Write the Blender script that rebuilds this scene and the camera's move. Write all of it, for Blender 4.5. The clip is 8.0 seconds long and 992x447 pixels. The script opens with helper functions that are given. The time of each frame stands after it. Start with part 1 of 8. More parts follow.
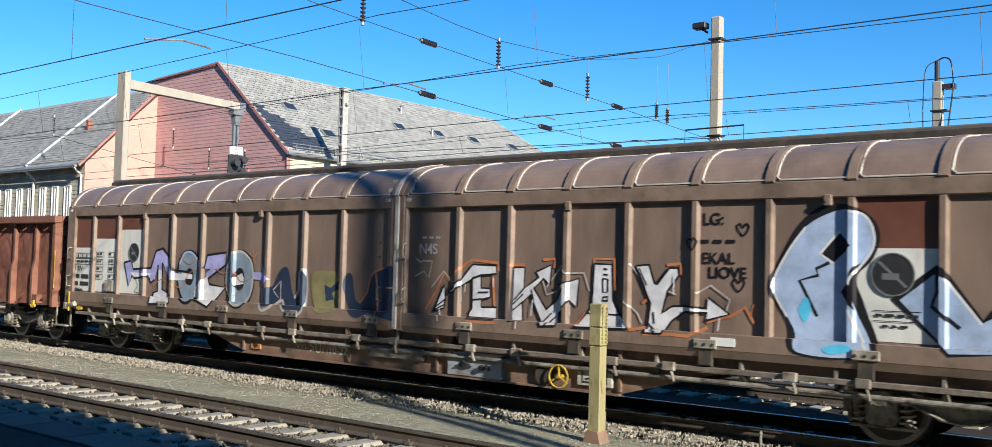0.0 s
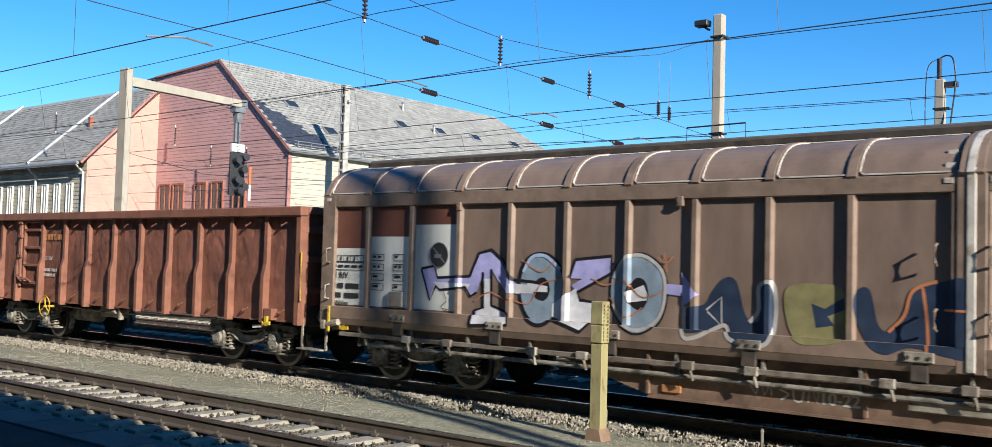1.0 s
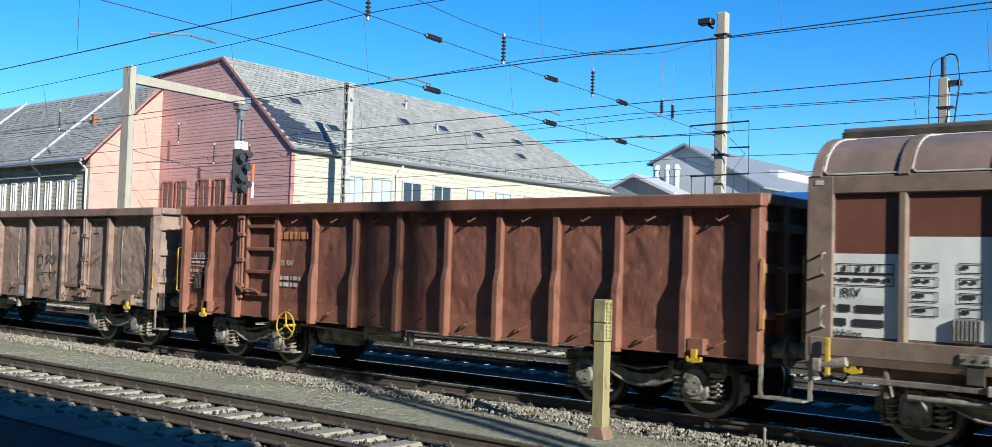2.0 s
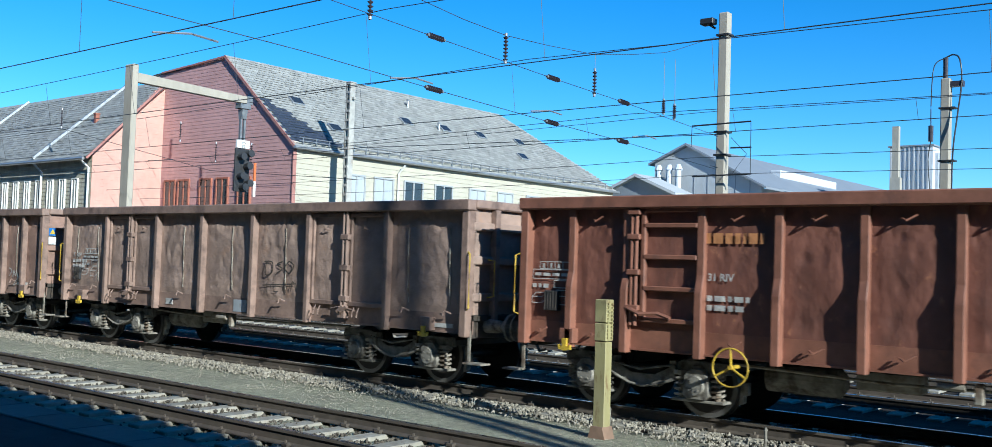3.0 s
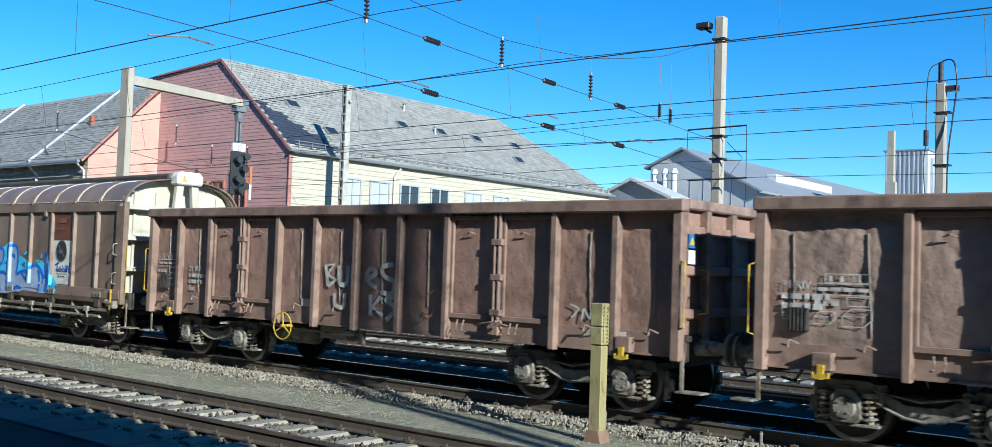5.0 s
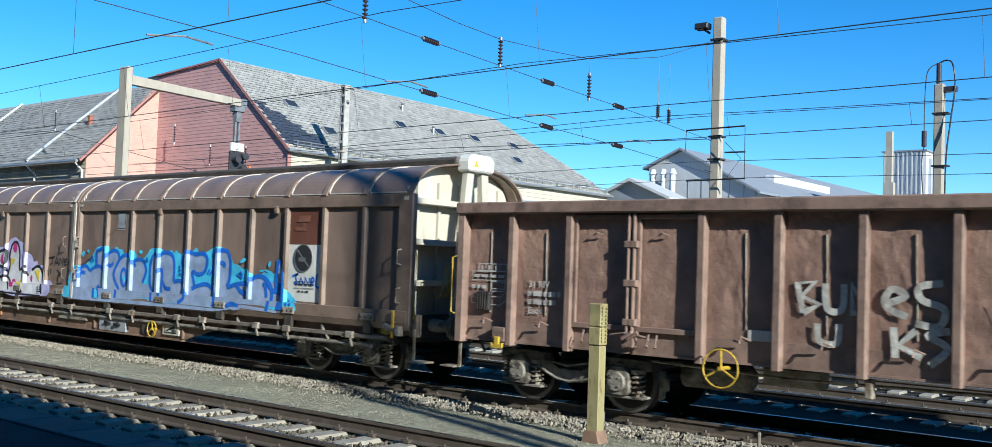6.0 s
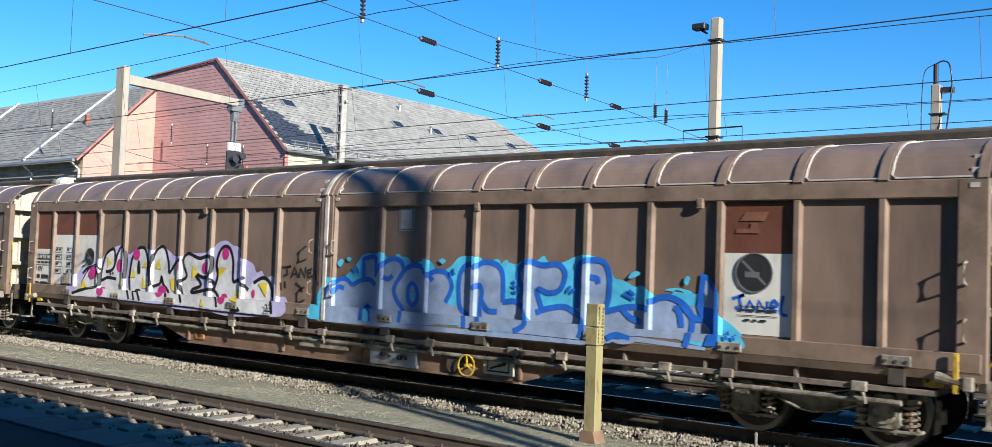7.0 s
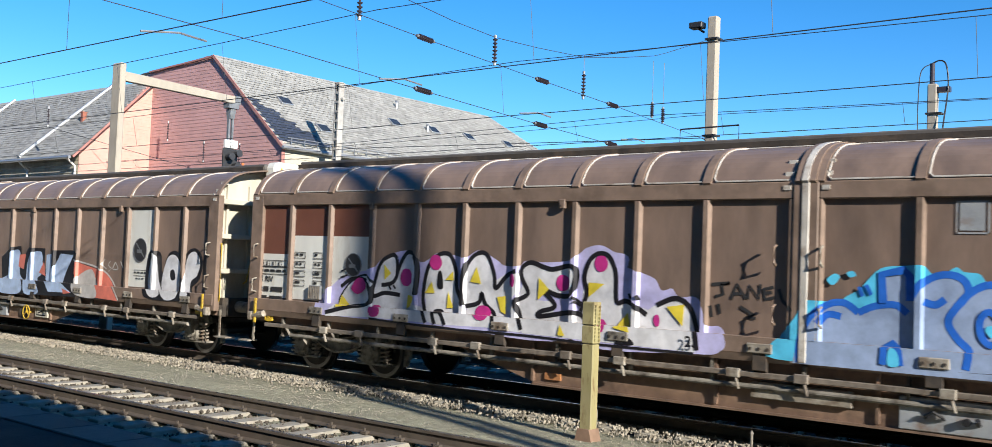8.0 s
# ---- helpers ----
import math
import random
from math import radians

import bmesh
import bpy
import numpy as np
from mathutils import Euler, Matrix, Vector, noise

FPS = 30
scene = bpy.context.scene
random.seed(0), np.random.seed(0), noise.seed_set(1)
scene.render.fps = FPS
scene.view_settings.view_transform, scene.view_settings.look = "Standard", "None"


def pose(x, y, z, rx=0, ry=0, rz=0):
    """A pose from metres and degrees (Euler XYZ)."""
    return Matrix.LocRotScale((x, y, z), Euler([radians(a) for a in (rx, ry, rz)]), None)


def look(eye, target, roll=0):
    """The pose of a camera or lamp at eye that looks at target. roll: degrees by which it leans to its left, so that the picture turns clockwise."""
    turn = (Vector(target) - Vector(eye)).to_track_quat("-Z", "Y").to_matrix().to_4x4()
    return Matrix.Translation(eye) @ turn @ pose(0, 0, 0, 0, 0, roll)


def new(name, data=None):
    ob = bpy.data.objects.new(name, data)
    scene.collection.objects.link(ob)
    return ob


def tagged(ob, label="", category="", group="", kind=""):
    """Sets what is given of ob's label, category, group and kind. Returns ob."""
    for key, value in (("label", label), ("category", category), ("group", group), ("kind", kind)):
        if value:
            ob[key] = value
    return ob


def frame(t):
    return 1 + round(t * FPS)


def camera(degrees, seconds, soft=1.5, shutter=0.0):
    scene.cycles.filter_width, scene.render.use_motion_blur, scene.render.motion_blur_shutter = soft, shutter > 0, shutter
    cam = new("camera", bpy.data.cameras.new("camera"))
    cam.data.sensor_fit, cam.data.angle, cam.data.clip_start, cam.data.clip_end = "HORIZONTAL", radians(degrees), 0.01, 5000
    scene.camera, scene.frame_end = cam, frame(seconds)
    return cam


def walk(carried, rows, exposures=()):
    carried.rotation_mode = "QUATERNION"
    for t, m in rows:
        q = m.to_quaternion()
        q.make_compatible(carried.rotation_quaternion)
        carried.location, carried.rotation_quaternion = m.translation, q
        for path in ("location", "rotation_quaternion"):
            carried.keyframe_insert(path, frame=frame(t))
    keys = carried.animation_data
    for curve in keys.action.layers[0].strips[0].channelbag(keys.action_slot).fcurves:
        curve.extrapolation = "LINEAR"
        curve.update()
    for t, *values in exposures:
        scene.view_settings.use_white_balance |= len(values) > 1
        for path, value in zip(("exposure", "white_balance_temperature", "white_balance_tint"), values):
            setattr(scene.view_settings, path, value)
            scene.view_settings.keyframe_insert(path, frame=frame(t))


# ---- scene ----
EYE = (0.0, 0.0, 2.031)
cam = camera(52.43, 8.0, soft=0.6, shutter=0.1)


def aim(yaw, pitch, roll):
    """The camera's pose: degrees to the left of +y, up, and of lean."""
    return pose(*EYE) @ pose(0, 0, 0, 0, 0, yaw) @ pose(0, 0, 0, 90 + pitch) @ pose(0, 0, 0, 0, 0, -roll)


walk(cam, [
    (0.0, aim(39.095, 2.674, -1.530)),
    (0.5, aim(39.168, 2.605, -1.513)),
    (1.0, aim(39.186, 2.532, -1.594)),
    (1.5, aim(39.257, 2.445, -1.637)),
    (3.0, aim(39.433, 2.379, -1.881)),
    (3.5, aim(39.382, 2.430, -1.945)),
    (4.0, aim(39.334, 2.485, -1.939)),
    (4.5, aim(39.271, 2.552, -1.934)),
    (6.0, aim(39.115, 2.602, -2.029)),
    (6.5, aim(39.065, 2.604, -2.027)),
    (7.0, aim(38.958, 2.610, -2.087)),
    (7.5, aim(38.866, 2.550, -2.162)),
    (8.0, aim(38.759, 2.508, -2.239)),
], exposures=[(0.0, 0.80, 6400, 9), (1.0, 0.76, 6400, 9), (1.7, 0.72, 6150, 7), (3.0, 0.62, 5450, 0), (4.5, 0.65, 5600, 1), (6.0, 0.70, 5800, 3), (6.8, 0.78, 6200, 8), (8.0, 0.84, 6400, 10)])

# ---- light ----
SUN_ELEVATION = radians(23)
SUN_TURN = math.atan2(-0.33, 1.0)          # the way to the sun, from +x towards -y
TO_SUN = Vector((math.cos(SUN_ELEVATION) * math.cos(SUN_TURN), math.cos(SUN_ELEVATION) * math.sin(SUN_TURN), math.sin(SUN_ELEVATION)))

world = bpy.data.worlds.new("sky")
scene.world = world
world.use_nodes = True
wn = world.node_tree
sky = wn.nodes.new("ShaderNodeTexSky")
sky.sky_type = "NISHITA"
sky.sun_disc = False
sky.sun_elevation = SUN_ELEVATION
sky.sun_rotation = math.pi / 2 - SUN_TURN
sky.altitude = 2000
sky.air_density = 1.0
sky.dust_density = 0.0
sky.ozone_density = 3.5
deep = wn.nodes.new("ShaderNodeHueSaturation")
deep.inputs["Saturation"].default_value = 1.3
wn.links.new(sky.outputs[0], deep.inputs["Color"])
wn.links.new(deep.outputs[0], wn.nodes["Background"].inputs[0])
wn.nodes["Background"].inputs[1].default_value = 0.11

lamp = bpy.data.lights.new("sun", "SUN")
lamp.energy = 5.0
lamp.angle = radians(0.55)
lamp.color = (1.0, 0.93, 0.82)
sun = new("sun", lamp)
sun.matrix_world = look((60, -30, 40), Vector((60, -30, 40)) - TO_SUN)


# ---- materials ----
def material(name, colour, rough=0.6, metal=0.0, vary=0.25, scale=6.0, stain=None, stain_scale=0.8, stain_at=(0.5, 0.7), bump=0.15, bump_scale=40.0, stretch=(1, 1, 1), random_tone=0.0, island=0.0, spec=0.5, stain2=None, stain2_scale=2.0, stain2_at=(0.58, 0.72)):
    """A surface with tone at two scales, optional stains, and fine relief, in metres of the object's space."""
    m = bpy.data.materials.new(name)
    m.use_nodes = True
    t = m.node_tree
    n, link = t.nodes, t.links.new
    b = n["Principled BSDF"]
    b.inputs["Metallic"].default_value = metal
    b.inputs["Specular IOR Level"].default_value = spec
    co = n.new("ShaderNodeTexCoord")
    mp = n.new("ShaderNodeMapping")
    mp.inputs["Scale"].default_value = stretch
    link(co.outputs["Object"], mp.inputs[0])

    def noise_of(s, detail=5, rough_=0.6):
        q = n.new("ShaderNodeTexNoise")
        q.inputs["Scale"].default_value = s
        q.inputs["Detail"].default_value = detail
        q.inputs["Roughness"].default_value = rough_
        link(mp.outputs[0], q.inputs["Vector"])
        return q.outputs["Fac"]

    def blend(kind, fac, a, c):
        q = n.new("ShaderNodeMix")
        q.data_type, q.blend_type = "RGBA", kind
        for socket, v in ((q.inputs[0], fac), (q.inputs[6], a), (q.inputs[7], c)):
            if isinstance(v, bpy.types.NodeSocket):
                link(v, socket)
            elif isinstance(v, (int, float)):
                socket.default_value = v
            else:
                socket.default_value = (*v, 1)
        return q.outputs[2]

    def ramp(v, lo, hi, a=0.0, c=1.0):
        q = n.new("ShaderNodeMapRange")
        link(v, q.inputs[0])
        for i, w in enumerate((lo, hi, a, c)):
            q.inputs[i + 1].default_value = w
        return q.outputs[0]

    fine = noise_of(scale)
    col = blend("MIX", ramp(fine, 0.25, 0.75), [c * (1 - vary) for c in colour], [min(1, c * (1 + vary)) for c in colour])
    big = noise_of(scale * 0.17, 3)
    tone = n.new("ShaderNodeCombineColor")
    bigv = ramp(big, 0.3, 0.7, 1 - vary * 0.7, 1 + vary * 0.5)
    for i in range(3):
        link(bigv, tone.inputs[i])
    col = blend("MULTIPLY", 1.0, col, tone.outputs[0])
    if stain:
        col = blend("MIX", ramp(noise_of(stain_scale, 8, 0.65), stain_at[0], stain_at[1]), col, stain)
    if stain2:
        col = blend("MIX", ramp(noise_of(stain2_scale, 8, 0.7), stain2_at[0], stain2_at[1]), col, stain2)
    if random_tone or island:
        g = n.new("ShaderNodeNewGeometry") if island else n.new("ShaderNodeObjectInfo")
        r = ramp(g.outputs["Random Per Island"] if island else g.outputs["Random"], 0, 1, 1 - (random_tone or island), 1 + (random_tone or island))
        tone2 = n.new("ShaderNodeCombineColor")
        for i in range(3):
            link(r, tone2.inputs[i])
        col = blend("MULTIPLY", 1.0, col, tone2.outputs[0])
    link(col, b.inputs["Base Color"])
    link(ramp(fine, 0.2, 0.8, max(0.02, rough - 0.12), min(1, rough + 0.12)), b.inputs["Roughness"])
    if bump:
        bp = n.new("ShaderNodeBump")
        bp.inputs["Strength"].default_value = bump
        bp.inputs["Distance"].default_value = 0.02
        link(noise_of(bump_scale, 6), bp.inputs["Height"])
        link(bp.outputs[0], b.inputs["Normal"])
    return m


M = {}
M["van_brown"] = material("van_brown", (0.22, 0.156, 0.121), 0.42, vary=0.2, scale=3, stain=(0.105, 0.078, 0.066), stain_scale=0.9, stain_at=(0.48, 0.78), bump=0.1, bump_scale=8, stretch=(1, 1, 0.35))
M["van_frame"] = material("van_frame", (0.225, 0.16, 0.121), 0.55, vary=0.22, scale=4, stain=(0.11, 0.078, 0.056), stain_scale=1.5, stain_at=(0.5, 0.75), bump=0.1, bump_scale=20)
M["van_new_red"] = material("van_new_red", (0.16, 0.062, 0.04), 0.5, vary=0.15, scale=3)
M["van_white"] = material("van_white", (0.68, 0.68, 0.63), 0.55, vary=0.08, scale=3, stain=(0.42, 0.36, 0.28), stain_scale=2.0, stain_at=(0.55, 0.85), stretch=(1, 1, 0.3))
M["van_end"] = material("van_end", (0.50, 0.47, 0.385), 0.6, vary=0.12, scale=3, stain=(0.3, 0.22, 0.15), stain_scale=1.6, stain_at=(0.52, 0.75), stretch=(1, 1, 0.3))
M["ridge_grey"] = material("ridge_grey", (0.11, 0.1, 0.092), 0.6, vary=0.15, scale=3)
M["rail_strip"] = material("rail_strip", (0.55, 0.52, 0.47), 0.45, vary=0.2, scale=8, stain=(0.2, 0.15, 0.11), stain_scale=4, stain_at=(0.5, 0.7))
M["wagon_red"] = material("wagon_red", (0.185, 0.074, 0.05), 0.62, vary=0.3, scale=3, stain=(0.09, 0.042, 0.032), stain_scale=1.6, stain_at=(0.52, 0.74), bump=0.35, bump_scale=12, stain2=(0.30, 0.13, 0.07), stain2_scale=6, stain2_at=(0.6, 0.68), stretch=(1, 1, 0.6))
M["wagon_red_post"] = material("wagon_red_post", (0.225, 0.095, 0.06), 0.62, vary=0.25, scale=4, stain=(0.12, 0.06, 0.045), stain_scale=2.5, stain_at=(0.55, 0.75), bump=0.15, bump_scale=20)
M["wagon_brown"] = material("wagon_brown", (0.29, 0.18, 0.138), 0.68, vary=0.25, scale=3.5, stain=(0.15, 0.095, 0.075), stain_scale=1.3, stain_at=(0.5, 0.75), bump=0.45, bump_scale=16, stain2=(0.20, 0.12, 0.085), stain2_scale=3)
M["wagon_brown_post"] = material("wagon_brown_post", (0.25, 0.168, 0.132), 0.65, vary=0.25, scale=4, stain=(0.07, 0.045, 0.038), stain_scale=2.5, stain_at=(0.5, 0.75), bump=0.15, bump_scale=20)
M["wagon_grey"] = material("wagon_grey", (0.32, 0.225, 0.18), 0.7, vary=0.22, scale=3.5, stain=(0.15, 0.11, 0.092), stain_scale=1.4, stain_at=(0.5, 0.76), bump=0.5, bump_scale=16.0, stain2=(0.34, 0.21, 0.145), stain2_scale=1.9)
M["underframe"] = material("underframe", (0.045, 0.037, 0.03), 0.75, vary=0.35, scale=8, stain=(0.09, 0.065, 0.045), stain_scale=3)
M["gear"] = material("gear", (0.235, 0.215, 0.18), 0.75, vary=0.35, scale=12, stain=(0.05, 0.04, 0.03), stain_scale=5, stain_at=(0.45, 0.65))
M["gear_light"] = material("gear_light", (0.31, 0.28, 0.23), 0.6, vary=0.3, scale=12, stain=(0.12, 0.08, 0.05), stain_scale=4, stain_at=(0.45, 0.65))
M["rail_dull"] = material("rail_dull", (0.19, 0.16, 0.128), 0.65, vary=0.3, scale=9, stain=(0.08, 0.06, 0.045), stain_scale=3, stain_at=(0.5, 0.7))
M["wheel_steel"] = material("wheel_steel", (0.035, 0.03, 0.027), 0.6, 0.2, vary=0.3, scale=10)
M["tread"] = material("tread", (0.2, 0.19, 0.18), 0.4, 0.7, vary=0.15, scale=15)
M["yellow"] = material("yellow", (0.55, 0.37, 0.035), 0.5, vary=0.15, scale=15, stain=(0.25, 0.15, 0.04), stain_scale=10, stain_at=(0.48, 0.7))
M["black"] = material("black", (0.018, 0.018, 0.02), 0.6, vary=0.2)
M["grey_panel"] = material("grey_panel", (0.32, 0.34, 0.36), 0.5, vary=0.15, scale=5, stain=(0.2, 0.12, 0.07), stain_scale=3, stain_at=(0.52, 0.75))
M["rust_beam"] = material("rust_beam", (0.22, 0.14, 0.095), 0.7, vary=0.3, scale=4, stain=(0.07, 0.05, 0.04), stain_scale=1.5)
M["stencil"] = material("stencil", (0.47, 0.45, 0.42), 0.6, vary=0.2, scale=20, bump=0)
M["old_white"] = material("old_white", (0.5, 0.49, 0.45), 0.6, vary=0.25, scale=14, stain=(0.24, 0.17, 0.13), stain_scale=4, stain_at=(0.5, 0.75), bump=0)
M["sign_white"] = material("sign_white", (0.75, 0.75, 0.73), 0.5, vary=0.06, bump=0)
M["sign_blue"] = material("sign_blue", (0.03, 0.15, 0.42), 0.45, vary=0.1, bump=0)
M["orange"] = material("orange", (0.62, 0.16, 0.05), 0.5, vary=0.2, scale=10)
M["aged_orange"] = material("aged_orange", (0.45, 0.2, 0.08), 0.6, vary=0.2, scale=10)
for key_, col_ in (("violet", (0.32, 0.31, 0.55)), ("paint_white", (0.58, 0.58, 0.60)), ("pale_blue", (0.33, 0.42, 0.58)), ("mid_blue", (0.02, 0.12, 0.5)), ("cyan", (0.09, 0.47, 0.72)), ("grey_blue", (0.2, 0.26, 0.32)), ("navy", (0.015, 0.02, 0.06)), ("ink", (0.012, 0.011, 0.014)), ("magenta", (0.45, 0.03, 0.2)), ("lemon", (0.65, 0.52, 0.05)), ("lilac", (0.42, 0.4, 0.62)), ("salmon", (0.5, 0.14, 0.1)), ("olive", (0.2, 0.18, 0.085)), ("deep_blue", (0.022, 0.036, 0.068)), ("rust_orange", (0.42, 0.16, 0.07)), ("faded_white", (0.4, 0.38, 0.36)), ("silver_blue", (0.245, 0.315, 0.46))):
    M[key_] = material(key_, tuple(min(0.85, c * 1.2) for c in col_), 0.45, vary=0.22, scale=5, bump=0.05, bump_scale=60)


# ---- mesh tools ----
class Build:
    """Collects solids in one bmesh."""

    def __init__(self):
        self.bm = bmesh.new()

    def box(self, x0, x1, y0, y1, z0, z1, bevel=0.0):
        r = bmesh.ops.create_cube(self.bm, size=1.0)
        m = Matrix.Translation(((x0 + x1) / 2, (y0 + y1) / 2, (z0 + z1) / 2)) @ Matrix.Diagonal((abs(x1 - x0), abs(y1 - y0), abs(z1 - z0), 1))
        bmesh.ops.transform(self.bm, matrix=m, verts=r["verts"])
        if bevel:
            e = list({e for v in r["verts"] for e in v.link_edges})
            bmesh.ops.bevel(self.bm, geom=e, offset=bevel, segments=1, affect="EDGES")
        return self

    def prism(self, pts, axis, a, b, bevel=0.0):
        """A profile swept along x, y or z. For x the profile is (y, z), for y (x, z), for z (x, y)."""
        def put(p, v):
            return {"x": (v, p[0], p[1]), "y": (p[0], v, p[1]), "z": (p[0], p[1], v)}[axis]
        lo = [self.bm.verts.new(put(q, a)) for q in pts]
        hi = [self.bm.verts.new(put(q, b)) for q in pts]
        n = len(pts)
        faces = [self.bm.faces.new(lo), self.bm.faces.new(hi[::-1])]
        for i in range(n):
            faces.append(self.bm.faces.new((lo[i], hi[i], hi[(i + 1) % n], lo[(i + 1) % n])))
        bmesh.ops.recalc_face_normals(self.bm, faces=faces)
        if bevel:
            bmesh.ops.bevel(self.bm, geom=list({e for f in faces for e in f.edges}), offset=bevel, segments=1, affect="EDGES")
        return self

    def cyl(self, p, q, r, r2=None, n=12, caps=True):
        p, q = Vector(p), Vector(q)
        d = q - p
        m = Matrix.Translation((p + q) / 2) @ d.to_track_quat("Z", "Y").to_matrix().to_4x4()
        bmesh.ops.create_cone(self.bm, cap_ends=caps, segments=n, radius1=r, radius2=r if r2 is None else r2, depth=d.length, matrix=m)
        return self

    def tube(self, pts, r, n=6, closed=False):
        pts = [Vector(q) for q in pts]
        rings = []
        k = len(pts)
        for i, q in enumerate(pts):
            a = pts[(i - 1) % k] if closed or i else q
            b = pts[(i + 1) % k] if closed or i < k - 1 else q
            m = (b - a).to_track_quat("Z", "Y").to_matrix()
            rings.append([self.bm.verts.new(q + m @ Vector((r * math.cos(t * 2 * math.pi / n), r * math.sin(t * 2 * math.pi / n), 0))) for t in range(n)])
        for i in range(k if closed else k - 1):
            a, b = rings[i], rings[(i + 1) % k]
            best = min(range(n), key=lambda s: sum((a[j].co - b[(j + s) % n].co).length for j in range(n))) if closed and i == k - 1 else 0
            for j in range(n):
                self.bm.faces.new((a[j], a[(j + 1) % n], b[(j + 1 + best) % n], b[(j + best) % n]))
        if not closed:
            self.bm.faces.new(rings[0][::-1])
            self.bm.faces.new(rings[-1])
        return self

    def ring(self, c, axis, r_in, r_out, depth, n=24):
        """A flat ring round an axis, with square section."""
        c = Vector(c)
        m = Vector(axis).to_track_quat("Z", "Y").to_matrix()
        loops = []
        for r, h in ((r_in, -depth / 2), (r_out, -depth / 2), (r_out, depth / 2), (r_in, depth / 2)):
            loops.append([self.bm.verts.new(c + m @ Vector((r * math.cos(i * 2 * math.pi / n), r * math.sin(i * 2 * math.pi / n), h))) for i in range(n)])
        for k in range(4):
            a, b = loops[k], loops[(k + 1) % 4]
            for i in range(n):
                self.bm.faces.new((a[i], a[(i + 1) % n], b[(i + 1) % n], b[i]))
        return self

    def quad(self, *pts):
        self.bm.faces.new([self.bm.verts.new(q) for q in pts])
        return self

    def mesh(self, name, mat, smooth=False):
        me = bpy.data.meshes.new(name)
        bmesh.ops.recalc_face_normals(self.bm, faces=self.bm.faces[:])
        self.bm.to_mesh(me)
        self.bm.free()
        me.materials.append(mat)
        if smooth:
            me.shade_smooth()
        return me


def part(name, b, mat, parent, label="", smooth=False):
    ob = new(name, b.mesh(name, mat, smooth) if isinstance(b, Build) else b)
    ob.parent = parent
    if label:
        ob["label"] = label
    return ob


def thing(name, label, category, m=None, group="", kind=""):
    ob = new(name)
    ob.empty_display_size = 0.2
    if m is not None:
        ob.matrix_world = m
    return tagged(ob, label, category, group, kind)


def solid(name, b, mat, label, category, kind="", group="", smooth=False):
    return tagged(new(name, b.mesh(name, mat, smooth)), label, category, group, kind)


# ---- the goods train ----
TRACK_Y = 13.70
SPEED, SLOWING = 8.963, -0.0087
AXLE_R = 0.46


def gone(t):
    """How far the train has rolled, in metres, from where it is at 4.5 s."""
    return SPEED * (t - 4.5) + SLOWING * (t - 4.5) ** 2


def curve_points(pts, closed=False, per=8):
    """A smooth line through the points."""
    pts = [Vector(q) for q in pts]
    n = len(pts)
    out = []
    for i in range(n if closed else n - 1):
        a, b, c, d = (pts[(i + k) % n] if closed else pts[min(max(i + k, 0), n - 1)] for k in (-1, 0, 1, 2))
        for s in range(per):
            t = s / per
            out.append(0.5 * (2 * b + (c - a) * t + (2 * a - 5 * b + 4 * c - d) * t * t + (3 * b - a - 3 * c + d) * t ** 3))
    if not closed:
        out.append(pts[-1])
    return out


# -- the running gear, shared by all wagons --
def wheelset_meshes():
    b = Build()
    for s in (-1, 1):
        y = s * 0.75
        b.cyl((0, y - 0.065, 0), (0, y + 0.065, 0), AXLE_R, n=36)
        b.ring((0, y - s * 0.075, 0), (0, 1, 0), 0.36, AXLE_R + 0.03, 0.03, 36)
    b.cyl((0, -1.0, 0), (0, 1.0, 0), 0.08, n=14)
    disc = b.mesh("wheels", M["wheel_steel"])
    rim = [Build().ring((0, s * 0.75, 0), (0, 1, 0), 0.395, AXLE_R + 0.002, 0.142, 36).mesh("tread", M["tread"]) for s in (-1, 1)]
    hubs = []
    for s in (-1, 1):
        b = Build().cyl((0, s * 0.80, 0), (0, s * 0.84, 0), 0.14, 0.11, n=16)
        for k in range(6):
            a = k * math.pi / 3
            b.cyl((0.26 * math.cos(a), s * 0.80, 0.26 * math.sin(a)), (0.26 * math.cos(a), s * 0.822, 0.26 * math.sin(a)), 0.03, n=8)
        hubs.append(b.mesh("hub", M["gear"]))
    return disc, rim, hubs


WHEELS = wheelset_meshes()


def coil(c, r, h, turns=4.5, wire=0.018):
    """The points of a coil spring standing on c."""
    n = int(turns * 10)
    return [(c[0] + r * math.cos(i / 10 * 2 * math.pi), c[1] + r * math.sin(i / 10 * 2 * math.pi), c[2] + h * i / n) for i in range(n + 1)]


